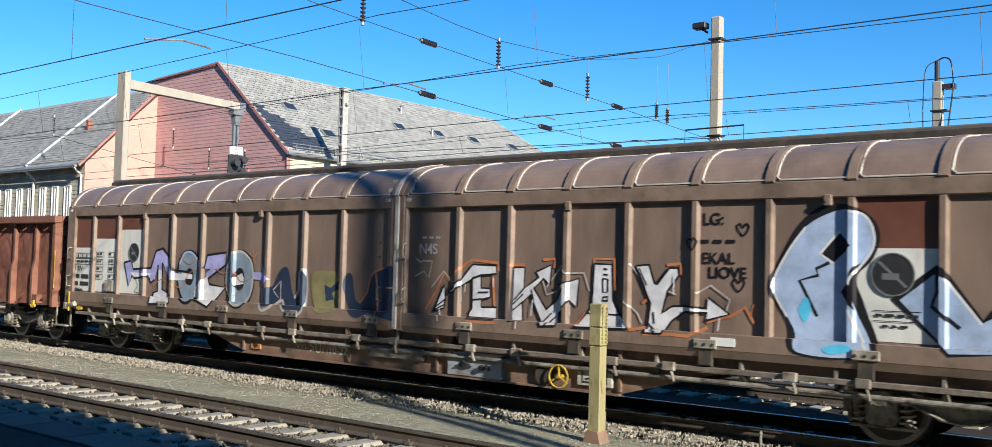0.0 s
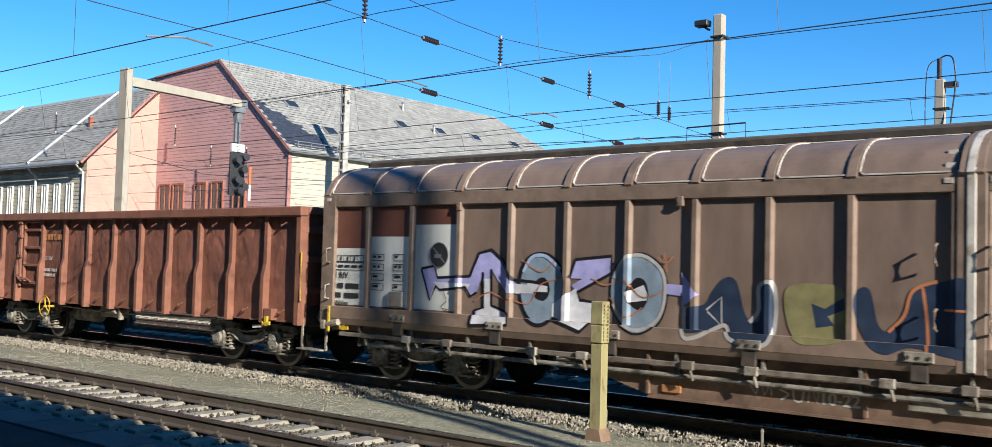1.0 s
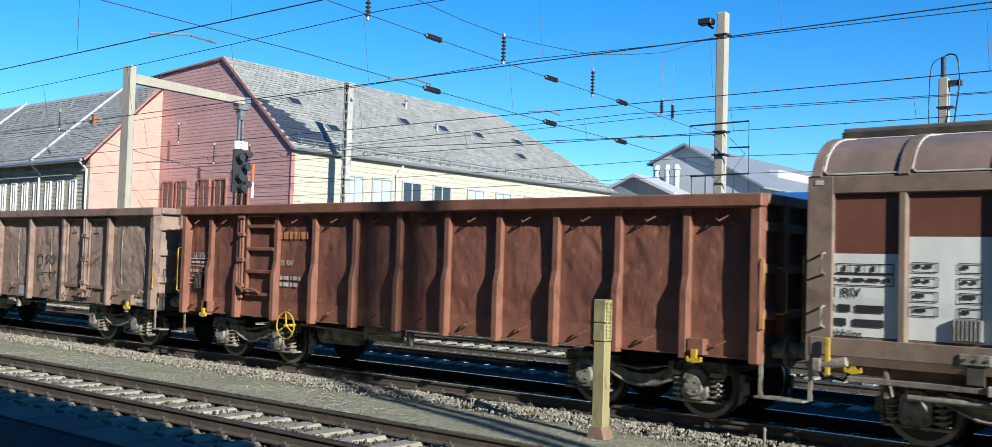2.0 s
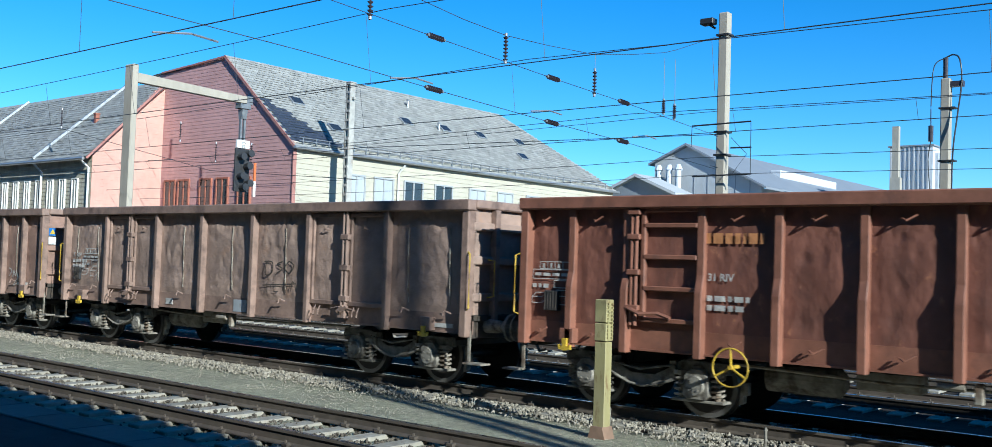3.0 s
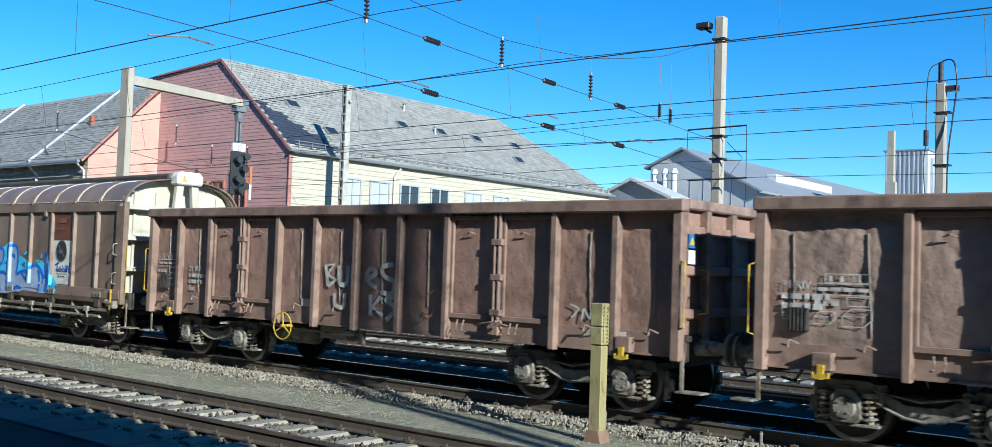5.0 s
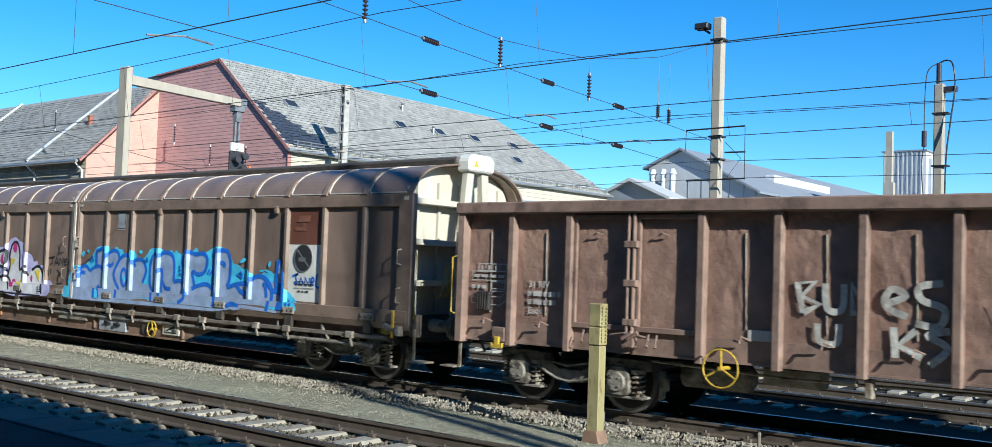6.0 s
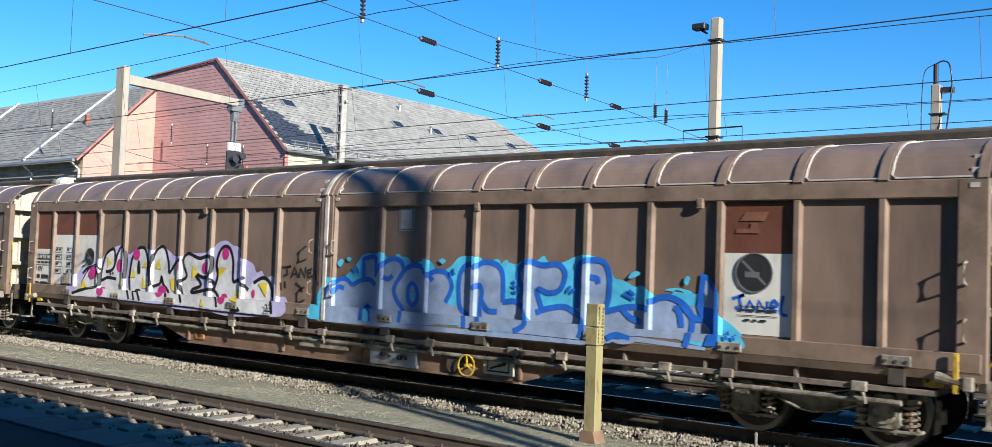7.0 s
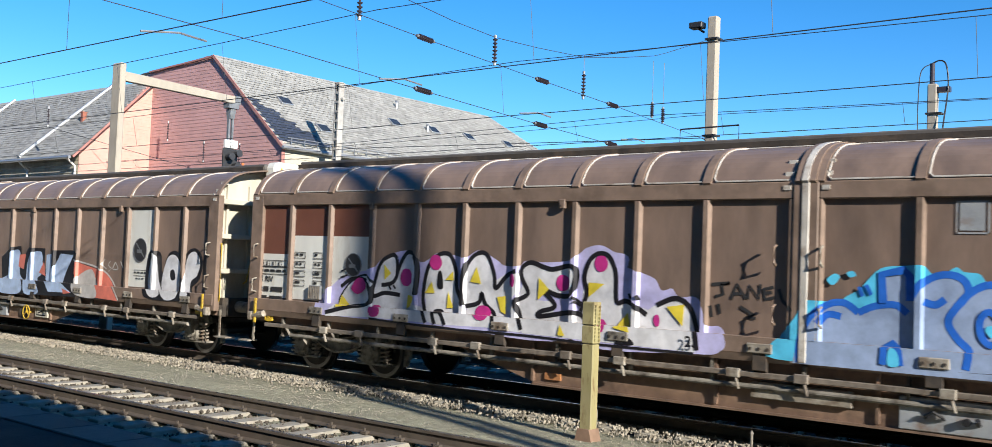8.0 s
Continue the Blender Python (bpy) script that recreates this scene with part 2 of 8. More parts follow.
def bogie_meshes():
    """Frame, axle boxes, springs and brake gear of a two-axle bogie, its middle at x = 0."""
    out = []
    for s in (-1, 1):
        y = s * 1.02
        b = Build()
        top = [(-1.32, 0.80), (-0.62, 0.80), (-0.40, 0.66), (-0.2, 0.56), (0.2, 0.56), (0.40, 0.66), (0.62, 0.80), (1.32, 0.80)]
        bot = [(1.36, 0.64), (0.66, 0.64), (0.44, 0.50), (0.24, 0.38), (-0.24, 0.38), (-0.44, 0.50), (-0.66, 0.64), (-1.36, 0.64)]
        b.prism(top + bot, "y", y - 0.05, y + 0.05, bevel=0.008)
        for x in (-0.5, 0.5):
            b.box(x - 0.05, x + 0.05, y - 0.09, y + 0.09, 0.5, 0.78, 0.01)
        out.append(("side_frame", b.mesh("side_frame", M["gear"]), ""))
        for ax in (-0.9, 0.9):
            b = Build()
            b.prism([(ax - 0.2, 0.34), (ax - 0.14, 0.28), (ax + 0.14, 0.28), (ax + 0.2, 0.34), (ax + 0.18, 0.6), (ax + 0.09, 0.7), (ax - 0.09, 0.7), (ax - 0.18, 0.6)], "y", y - s * 0.02, y + s * 0.16, bevel=0.01)
            b.cyl((ax, y + s * 0.14, 0.47), (ax, y + s * 0.21, 0.47), 0.15, 0.13, n=18)
            for k in range(4):
                a = math.pi / 4 + k * math.pi / 2
                b.cyl((ax + 0.085 * math.cos(a), y + s * 0.2, 0.47 + 0.085 * math.sin(a)), (ax + 0.085 * math.cos(a), y + s * 0.225, 0.47 + 0.085 * math.sin(a)), 0.016, n=6)
            b.box(ax - 0.40, ax + 0.40, y - 0.11, y + 0.13, 0.235, 0.275, 0.008)
            b.box(ax - 0.06, ax + 0.06, y - 0.02, y + s * 0.12, 0.64, 0.74, 0.006)
            out.append(("axle_box", b.mesh("axle_box", M["gear"]), ""))
            for dx in (-0.28, 0.28):
                b = Build().tube(coil((ax + dx, y + s * 0.03, 0.28), 0.085, 0.33), 0.02, n=5)
                b.cyl((ax + dx, y + s * 0.03, 0.6), (ax + dx, y + s * 0.03, 0.66), 0.115, n=14)
                b.cyl((ax + dx, y + s * 0.03, 0.27), (ax + dx, y + s * 0.03, 0.60), 0.045, n=8)
                out.append(("spring", b.mesh("spring", M["gear_light"]), ""))
            b = Build()
            e = 1 if ax > 0 else -1
            b.prism([(ax + e * 0.47, 0.22), (ax + e * 0.53, 0.25), (ax + e * 0.55, 0.46), (ax + e * 0.53, 0.64), (ax + e * 0.49, 0.64), (ax + e * 0.495, 0.46)], "y", s * 0.70, s * 0.80)
            b.box(ax + e * 0.53, ax + e * 0.60, s * 0.70, s * 0.80, 0.36, 0.54, 0.01)
            out.append(("brake_shoe", b.mesh("brake_shoe", M["gear"]), ""))
        b = Build()
        b.tube([(-0.62, y + s * 0.08, 0.6), (-0.4, y + s * 0.1, 0.49), (-0.2, y + s * 0.1, 0.41), (0.0, y + s * 0.1, 0.385), (0.25, y + s * 0.1, 0.42), (0.62, y + s * 0.08, 0.55)], 0.022)
        b.tube([(-0.55, y + s * 0.12, 0.70), (0.0, y + s * 0.13, 0.62), (0.55, y + s * 0.12, 0.72)], 0.016)
        out.append(("brake_pipe", b.mesh("brake_pipe", M["gear"]), ""))
    b = Build()
    b.box(-0.28, 0.28, -1.0, 1.0, 0.44, 0.68, 0.03)
    b.cyl((0, 0, 0.68), (0, 0, 0.86), 0.22, n=16)
    for x in (-1.28, 1.28):
        b.box(x - 0.05, x + 0.05, -1.0, 1.0, 0.66, 0.76, 0.01)
    out.append(("bolster", b.mesh("bolster", M["underframe"]), ""))
    return out


BOGIE = bogie_meshes()
ROLLING = []          # (wheelset, axle x, wagon)
WAGONS = []           # (wagon, its middle at 4.5 s)


def running_gear(wagon, pivot):
    for px in (-pivot, pivot):
        bogie = part("bogie", BOGIE[-1][1], None, wagon, "dusty dark steel two-axle bogie")
        bogie.matrix_basis = pose(px, 0, 0)
        for name, me, label in BOGIE[:-1]:
            part(name, me, None, bogie, label)
        for ax in (px - 0.9, px + 0.9):
            ws = part("wheelset", WHEELS[0], None, wagon)
            ws.matrix_basis = pose(ax, 0, AXLE_R)
            for nm, meshes in zip(("tread", "hub"), WHEELS[1:]):
                for me in meshes:
                    part(nm, me, None, ws)
            ROLLING.append((ws, ax))


def buffers(wagon, end, z=1.03):
    """Buffers, draw hook and steps at both ends; end: the headstock's distance from the middle."""
    for e in (-1, 1):
        b = Build()
        b.box(e * (end - 0.16), e * end, -1.28, 1.28, z - 0.2, z + 0.18, 0.01)
        part("headstock", b, M["underframe"], wagon)
        for s in (-0.875, 0.875):
            b = Build()
            b.cyl((e * end, s, z), (e * (end + 0.34), s, z), 0.12, 0.10, n=18)
            b.cyl((e * (end + 0.30), s, z), (e * (end + 0.50), s, z), 0.085, n=16)
            b.cyl((e * (end + 0.50), s, z), (e * (end + 0.54), s, z), 0.225, 0.215, n=24)
            part("buffer", b, M["gear_light"] if s > 0 else M["gear"], wagon, "round steel side buffer")
        b = Build()
        b.box(e * end, e * (end + 0.25), -0.04, 0.04, z - 0.06, z + 0.06, 0.01)
        b.tube([(e * (end + 0.2), 0, z), (e * (end + 0.35), 0.05, z - 0.12), (e * (end + 0.5), 0, z - 0.05)], 0.03)
        b.tube([(e * end, 0.3, z - 0.1), (e * (end + 0.22), 0.28, z - 0.45), (e * (end + 0.4), 0.2, z - 0.4)], 0.025)
        part("coupling", b, M["gear"], wagon, "screw coupling with brake hose")


def hand_wheel(wagon, x, y, z, r=0.25, mat="yellow"):
    hw = part("hand_wheel", Build().tube([(x + r * math.cos(a * math.pi / 14), y, z + r * math.sin(a * math.pi / 14)) for a in range(28)], 0.0125, n=8, closed=True), M[mat], wagon, "yellow parking brake hand wheel", True)
    b = Build()
    for k in range(3):
        a = math.pi / 2 + k * 2 * math.pi / 3
        b.cyl((x, y + 0.02, z), (x + r * math.cos(a), y, z + r * math.sin(a)), 0.015, n=6)
    b.cyl((x, y - 0.02, z), (x, y + 0.25, z), 0.028, n=10)
    part("spokes", b, M[mat], hw)


def handrail(wagon, pts, r=0.0135, mat="yellow", label="yellow tubular handrail"):
    return part("handrail", Build().tube(pts, r, n=8), M[mat], wagon, label)


def step_iron(wagon, x, e, y=-1.36):
    """A shunter's step at the wagon's corner."""
    b = Build()
    b.box(x - 0.025, x + 0.025, y - 0.01, y + 0.01, 0.46, 0.98)
    b.box(x - 0.05, x + e * 0.34, y - 0.10, y + 0.14, 0.43, 0.46, 0.006)
    part("step", b, M["gear_light"], wagon, "worn steel shunter step")


def tow_hook(wagon, x, y=-1.50, z=0.93):
    outline = [(-0.06, 0.14), (0.06, 0.14), (0.05, -0.02), (0.12, -0.06), (0.13, 0.0), (0.16, 0.0), (0.15, -0.1), (0, -0.13), (-0.15, -0.1), (-0.16, 0), (-0.13, 0), (-0.12, -0.06), (-0.05, -0.02)]
    b = Build().prism([(x + u * 0.68, z + 0.04 + v * 0.68) for u, v in outline], "y", y - 0.02, y + 0.02)
    part("tow_hook", b, M["yellow"], wagon, "yellow double tow hook")


# -- paint and stencils on the sides --
def flat(polys, y_of, surface=None, lift=0.0):
    """Flat painted shapes in (x, z), each cut along y_of's strips (x0, x1, z0, z1, y, and y at x1 where it slopes) and laid on them."""
    out = bmesh.new()
    for x0, x1, z0, z1, y, *slope in y_of:
        for poly in polys:
            if max(q[0] for q in poly) < x0 or min(q[0] for q in poly) > x1 or max(q[1] for q in poly) < z0 or min(q[1] for q in poly) > z1:
                continue
            bm = bmesh.new()
            tris = geometry_fill([Vector((q[0], q[1], 0)) for q in poly])
            vs = [bm.verts.new((q[0], y, q[1])) for q in poly]
            for t in tris:
                try:
                    bm.faces.new([vs[i] for i in t])
                except ValueError:
                    pass
            for co, no in (((x0, 0, 0), (-1, 0, 0)), ((x1, 0, 0), (1, 0, 0)), ((0, 0, z0), (0, 0, -1)), ((0, 0, z1), (0, 0, 1))):
                bmesh.ops.bisect_plane(bm, geom=bm.verts[:] + bm.edges[:] + bm.faces[:], plane_co=co, plane_no=no, clear_outer=True)
            if slope:
                for v in bm.verts:
                    v.co.y = y + (slope[0] - y) * (v.co.x - x0) / (x1 - x0)
            me = bpy.data.meshes.new("cut")
            bm.to_mesh(me)
            bm.free()
            out.from_mesh(me)
            bpy.data.meshes.remove(me)
    if surface:
        for v in out.verts:
            v.co.y = surface(v.co.x, v.co.z) - lift
    b = Build()
    b.bm.free()
    b.bm = out
    return b


GRID = [(i * 0.12 - 6.6, i * 0.12 - 6.48, j * 0.12 + 0.96, j * 0.12 + 1.08, 0.0) for i in range(110) for j in range(18)]


def geometry_fill(pts):
    from mathutils.geometry import tessellate_polygon
    return tessellate_polygon([pts])


def blob(pts, per=6):
    return [(q.x, q.y) for q in curve_points([(*q, 0) for q in pts], True, per)]


def stroke(pts, w, smooth=True, closed=False):
    """A painted line of width w through (x, z) points, as a row of quads."""
    c = curve_points([(*q, 0) for q in pts], closed, 5) if smooth else [Vector((*q, 0)) for q in pts]
    if closed:
        c = c + c[:1]
    quads = []
    offs = []
    for i, q in enumerate(c):
        a, b = c[max(i - 1, 0)], c[min(i + 1, len(c) - 1)]
        d = (b - a).normalized() if (b - a).length > 1e-6 else Vector((1, 0, 0))
        nrm = Vector((-d.y, d.x, 0)) * (w / 2)
        offs.append((q + nrm, q - nrm))
    for (a, b), (c2, d2) in zip(offs, offs[1:]):
        quads.append([(a.x, a.y), (b.x, b.y), (d2.x, d2.y), (c2.x, c2.y)])
    return quads


def bar(x0, x1, z0, z1):
    return [(x0, z0), (x1, z0), (x1, z1), (x0, z1)]


def frame_lines(x0, x1, z0, z1, w=0.012):
    return [bar(x0, x1, z0, z0 + w), bar(x0, x1, z1 - w, z1), bar(x0, x0 + w, z0, z1), bar(x1 - w, x1, z0, z1)]


def text_on(parent, words, x, y, z, size, mat, name="lettering", label=""):
    """Raised flat lettering on the side that faces -y."""
    cu = bpy.data.curves.new(name, "FONT")
    cu.body, cu.size = words, size
    cu.offset = size * 0.02
    tmp = new("tmp", cu)
    me = bpy.data.meshes.new_from_object(tmp.evaluated_get(bpy.context.evaluated_depsgraph_get()))
    bpy.data.objects.remove(tmp)
    me.transform(pose(x, y, z, 90))
    me.materials.append(mat)
    return part(name, me, None, parent, label)


def data_bars(x, z, w, rows, h=0.07, gap=0.05, seed=1):
    """Rows of bars that stand for small lettering."""
    rnd = random.Random(seed)
    out = []
    for r in range(rows):
        at, top = x, z - r * (h + gap)
        while at < x + w - 0.05:
            n = rnd.uniform(0.05, 0.16)
            out.append(bar(at, min(at + n, x + w), top - h, top))
            at += n + 0.035
    return out


def load_table(x, z, w):
    """The ruled load table of a wagon."""
    out = frame_lines(x + w * 0.18, x + w, z - 0.12, z) + frame_lines(x, x + w, z - 0.27, z - 0.12)
    for k in range(1, 4):
        u = x + w * (0.18 + 0.82 * k / 4)
        out.append(bar(u, u + 0.01, z - 0.12, z))
        out.append(bar(u - 0.09, u - 0.05, z - 0.1, z - 0.03))
    out += data_bars(x + 0.04, z - 0.175, w - 0.08, 1, 0.045, 0.04, 5)
    return out


# -- open wagon --
def dent(x, z, x0, x1, z0, z1, depth, seed, lumps):
    """How far a beaten panel stands out at (x, z): a shallow pillow, a few blows, and sharp crumples under the top rail."""
    u, v = min(max((x - x0) / (x1 - x0), 0), 1), min(max((z - z0) / (z1 - z0), 0), 1)
    edge = min(1, 9 * u, 9 * (1 - u)) * min(1, 12 * v, 12 * (1 - v))
    d = depth * (4 * u * (1 - u)) ** 0.5 * (4 * v * (1 - v)) ** 0.35
    n1 = noise.noise((x * 1.5 + seed, z * 1.3, seed * 0.37))
    crease = abs(noise.noise((x * 3.4 + seed, z * 2.1 + x * 0.9, 5.0)))
    fold = abs(noise.noise((x * 7.5 + seed, z * 6.0 - x * 2.0, 8.0)))
    pock = max(0.0, noise.noise((x * 6.0, z * 5.0 + seed, seed * 1.3)) - 0.25)
    fine = noise.noise((x * 17.0 + seed, z * 14.0, 2.0))
    top = min(1.0, max(0.0, (v - 0.68) * 5.0))
    return edge * (d + lumps * (n1 * 0.42 - crease * 0.34 - pock * 0.55 + fine * 0.07 - top * (fold * 0.75 + 0.1)))


def dented(b, x0, x1, z0, z1, y, depth, seed, lumps, nx=44, nz=60):
    """A sheet steel panel beaten out and dented by loads, facing -y."""
    vs = []
    for j in range(nz + 1):
        z = z0 + (z1 - z0) * j / nz
        vs.append([b.bm.verts.new((x0 + (x1 - x0) * i / nx, y - dent(x0 + (x1 - x0) * i / nx, z, x0, x1, z0, z1, depth, seed, lumps), z)) for i in range(nx + 1)])
    for j in range(nz):
        for i in range(nx):
            b.bm.faces.new((vs[j][i], vs[j][i + 1], vs[j + 1][i + 1], vs[j + 1][i]))
    return b


def drape(cells, skin, seed):
    """The outer surface of an open wagon's near side: y at (x, z)."""
    length = sum(c[1] for c in cells)

    def surface(x, z):
        at = -length / 2
        for k, (kind, cw) in enumerate(cells):
            if x <= at + cw or k == len(cells) - 1:
                if z < 1.21:
                    return -1.36
                return -1.35 - dent(x, z, at + 0.03, at + cw - 0.03, 1.2, 2.96, bulge(skin, kind), seed + k * 3.1, style_lumps(skin) * (1 if kind == "P" else 0.5))
            at += cw
    return surface


def open_wagon(label, cells, length, style, seed):
    """cells: (kind, width) along the side, kind P panel or D double door leaf or L ladder-like door."""
    w = thing("open_wagon", label, "railway wagon", group="open wagons of the train")
    skin, postm = style
    h = length / 2
    Y = 1.50
    z0, z1 = 0.93, 3.08
    inner = Y - 0.15
    # floor and underframe
    b = Build().box(-h, h, -inner, inner, 1.12, 1.2)
    part("floor", b, M["underframe"], w)
    b = Build()
    for s in (-0.32, 0.32):
        b.box(-h + 0.1, h - 0.1, s - 0.06, s + 0.06, 0.84, 1.12)
    for k in range(-5, 6):
        b.box(k * 1.1 - 0.05, k * 1.1 + 0.05, -1.28, 1.28, 0.92, 1.12)
    part("underframe", b, M["underframe"], w)
    for s in (-1, 1):
        # side sill
        b = Build()
        b.box(-h, h, s * (inner - 0.05), s * (inner + 0.008), 0.92, 1.22)
        b.box(-h, h, s * (inner - 0.05), s * (inner + 0.03), 0.90, 0.93)
        part("side_sill", b, postm, w)
        b = Build()
        b.box(-h - 0.03, h + 0.03, s * (Y - 0.16), s * (Y + 0.035), z1 - 0.18, z1, 0.018)
        part("top_rail", b, postm, w, "wide battered top rail")
        x = -h
        for k, (kind, cw) in enumerate(cells):
            if s < 0:
                b = Build()
                dented(b, x + 0.03, x + cw - 0.03, 1.2, z1 - 0.12, -inner, bulge(skin, kind), seed + k * 3.1, style_lumps(skin) * (1 if kind == "P" else 0.5))
                part("side_panel", b, skin, w, "", True)
            b = Build().box(x, x + cw, s * (inner - 0.05), s * (inner - 0.02), 1.15, z1 - 0.1)
            part("inner_sheet", b, skin, w)
            if s < 0 and kind in "DE":
                door_leaf(w, x, x + cw, -inner, z1, postm, kind)
            if s < 0 and kind == "L":
                ladder_door(w, x, x + cw, -inner, z1, postm)
            if s < 0 and kind == "P" and skin is not M["wagon_red"]:
                out_at = lambda u, z: -inner - 0.012 - dent(u, z, x + 0.03, x + cw - 0.03, 1.2, z1 - 0.12, bulge(skin, kind), seed + k * 3.1, style_lumps(skin))
                for f in (0.24, 0.74) if cw > 1.85 else (0.55,):
                    line = [(x + cw * (f + 0.003 * i), z1 - 0.46 - 0.14 * i) for i in range(10)]
                    part("lashing_rod", Build().tube([(u, out_at(u, z), z) for u, z in line], 0.0105, n=5), M["gear_light"], w, "thin pale lashing rod")
                    part("lashing_hook", Build().tube([(x + cw * f - 0.1, -inner - 0.1, 1.21), (x + cw * f + 0.02, -inner - 0.17, 1.19), (x + cw * f + 0.03, -inner - 0.15, 1.27), (x + cw * f + 0.14, -inner - 0.1, 1.22)], 0.014, n=5), postm, w)
            if s < 0 and kind == "P" and skin is M["wagon_red"]:
                for dz in (0.0, 1.66):
                    part("lashing_ring", Build().tube([(x + cw * 0.38, -inner - 0.05, z1 - 0.33 - dz), (x + cw * 0.45, -inner - 0.12, z1 - 0.36 - dz), (x + cw * 0.56, -inner - 0.09, z1 - 0.29 - dz)], 0.014, n=5), postm, w)
            if k:
                heavy = not (kind in "E" or cells[k - 1][0] == "D" and kind == "E")
                post(w, x, s, Y, inner, z1, postm, heavy, skin is M["wagon_red"])
            x += cw
        for x in (-h, h):
            e = 1 if x > 0 else -1
            b = Build()
            b.box(x - e * 0.14, x, s * (inner - 0.04), s * Y, 0.86, z1 - 0.1, 0.012)
            part("corner_post", b, postm, w)
    for e in (-1, 1):
        b = Build()
        b.box(e * (h - 0.12), e * (h - 0.06), -inner, inner, 1.1, z1 - 0.02)
        part("end_wall", b, skin, w)
        for z in (1.5, 2.1, 2.65):
            part("end_beam", Build().box(e * (h - 0.06), e * (h + 0.02), -inner, inner, z - 0.07, z + 0.07, 0.02), skin, w)
        b = Build().box(e * (h - 0.14), e * (h + 0.05), -Y + 0.16, Y - 0.16, z1 - 0.14, z1 + 0.004, 0.02)
        part("end_rail", b, postm, w)
        for y in (-0.8, 0.0, 0.8):
            part("end_post", Build().box(e * (h - 0.06), e * (h + 0.06), y - 0.06, y + 0.06, 0.95, z1 - 0.14, 0.01), postm, w)
    running_gear(w, 4.5)
    buffers(w, h - 0.05)
    for e in (-1, 1):
        handrail(w, [(e * (h + 0.0), -Y + 0.02, 1.3), (e * (h + 0.07), -Y - 0.02, 1.33), (e * (h + 0.07), -Y - 0.02, 2.2), (e * (h + 0.0), -Y + 0.02, 2.23)])
        handrail(w, [(e * (h + 0.02), -1.0, 1.5), (e * (h + 0.16), -1.0, 1.52), (e * (h + 0.16), -1.0, 2.1), (e * (h + 0.02), -1.0, 2.12)])
        step_iron(w, e * (h - 0.02), e)
        tow_hook(w, e * (h - 0.9), -Y - 0.02, 0.86)
        part("hook_plate", Build().box(e * (h - 0.9) - 0.12, e * (h - 0.9) + 0.12, -Y, -inner, 0.92, 1.14, 0.008), postm, w)
    if skin is M["wagon_brown"]:
        for z, mt in ((2.5, "sign_blue"), (2.28, "sign_white")):
            part("plate", Build().box(h + 0.021, h + 0.03, -1.34, -1.16, z - 0.09, z + 0.1), M[mt], w, "small safety plate")
        part("warning_plate", Build().prism([(-1.32, 2.45), (-1.18, 2.45), (-1.25, 2.57)], "x", h + 0.0305, h + 0.033), M["yellow"], w, "yellow warning triangle")
    part("air_tank", Build().cyl((-2.7, -0.75, 0.66), (-1.75, -0.75, 0.66), 0.2, n=20).cyl((-1.75, -0.75, 0.66), (-1.66, -0.75, 0.66), 0.2, 0.1, n=20), M["gear"], w, "grey brake air tank")
    b = Build()
    b.box(-1.5, -0.7, -0.9, -0.6, 0.62, 0.86, 0.02)
    b.tube([(-3.2, -1.0, 0.8), (-1.0, -1.05, 0.74), (1.5, -1.0, 0.78), (3.2, -0.95, 0.82)], 0.022)
    b.cyl((-0.4, -1.3, 0.8), (-0.1, -1.3, 0.8), 0.05, n=10)
    b.box(0.0, 0.09, -1.32, -1.2, 0.62, 0.86, 0.01)
    part("brake_gear", b, M["gear_light"], w)
    return w


def bulge(skin, kind):
    """How far loads have pressed a panel outwards."""
    return 0.008 if skin is M["wagon_red"] else 0.03 if kind == "P" and skin is M["wagon_grey"] else 0.01


def style_lumps(skin):
    return 0.074 if skin is M["wagon_grey"] else 0.042 if skin is M["wagon_brown"] else 0.045


def post(w, x, s, Y, inner, z1, mat, heavy, kinked):
    b = Build()
    hw = 0.055 if heavy else 0.045
    if kinked:
        pts = [(s * inner, 0.86), (s * Y, 0.86), (s * Y, 1.75), (s * (Y - 0.06), 1.98), (s * (Y - 0.06), z1 - 0.12), (s * inner, z1 - 0.12)]
        b.prism(pts, "x", x - hw, x + hw, bevel=0.008)
    else:
        b.box(x - hw, x + hw, s * inner, s * (Y - 0.015 if heavy else Y - 0.05), 0.86 if heavy else 0.98, z1 - 0.12, 0.012)
    part("post", b, mat, w)


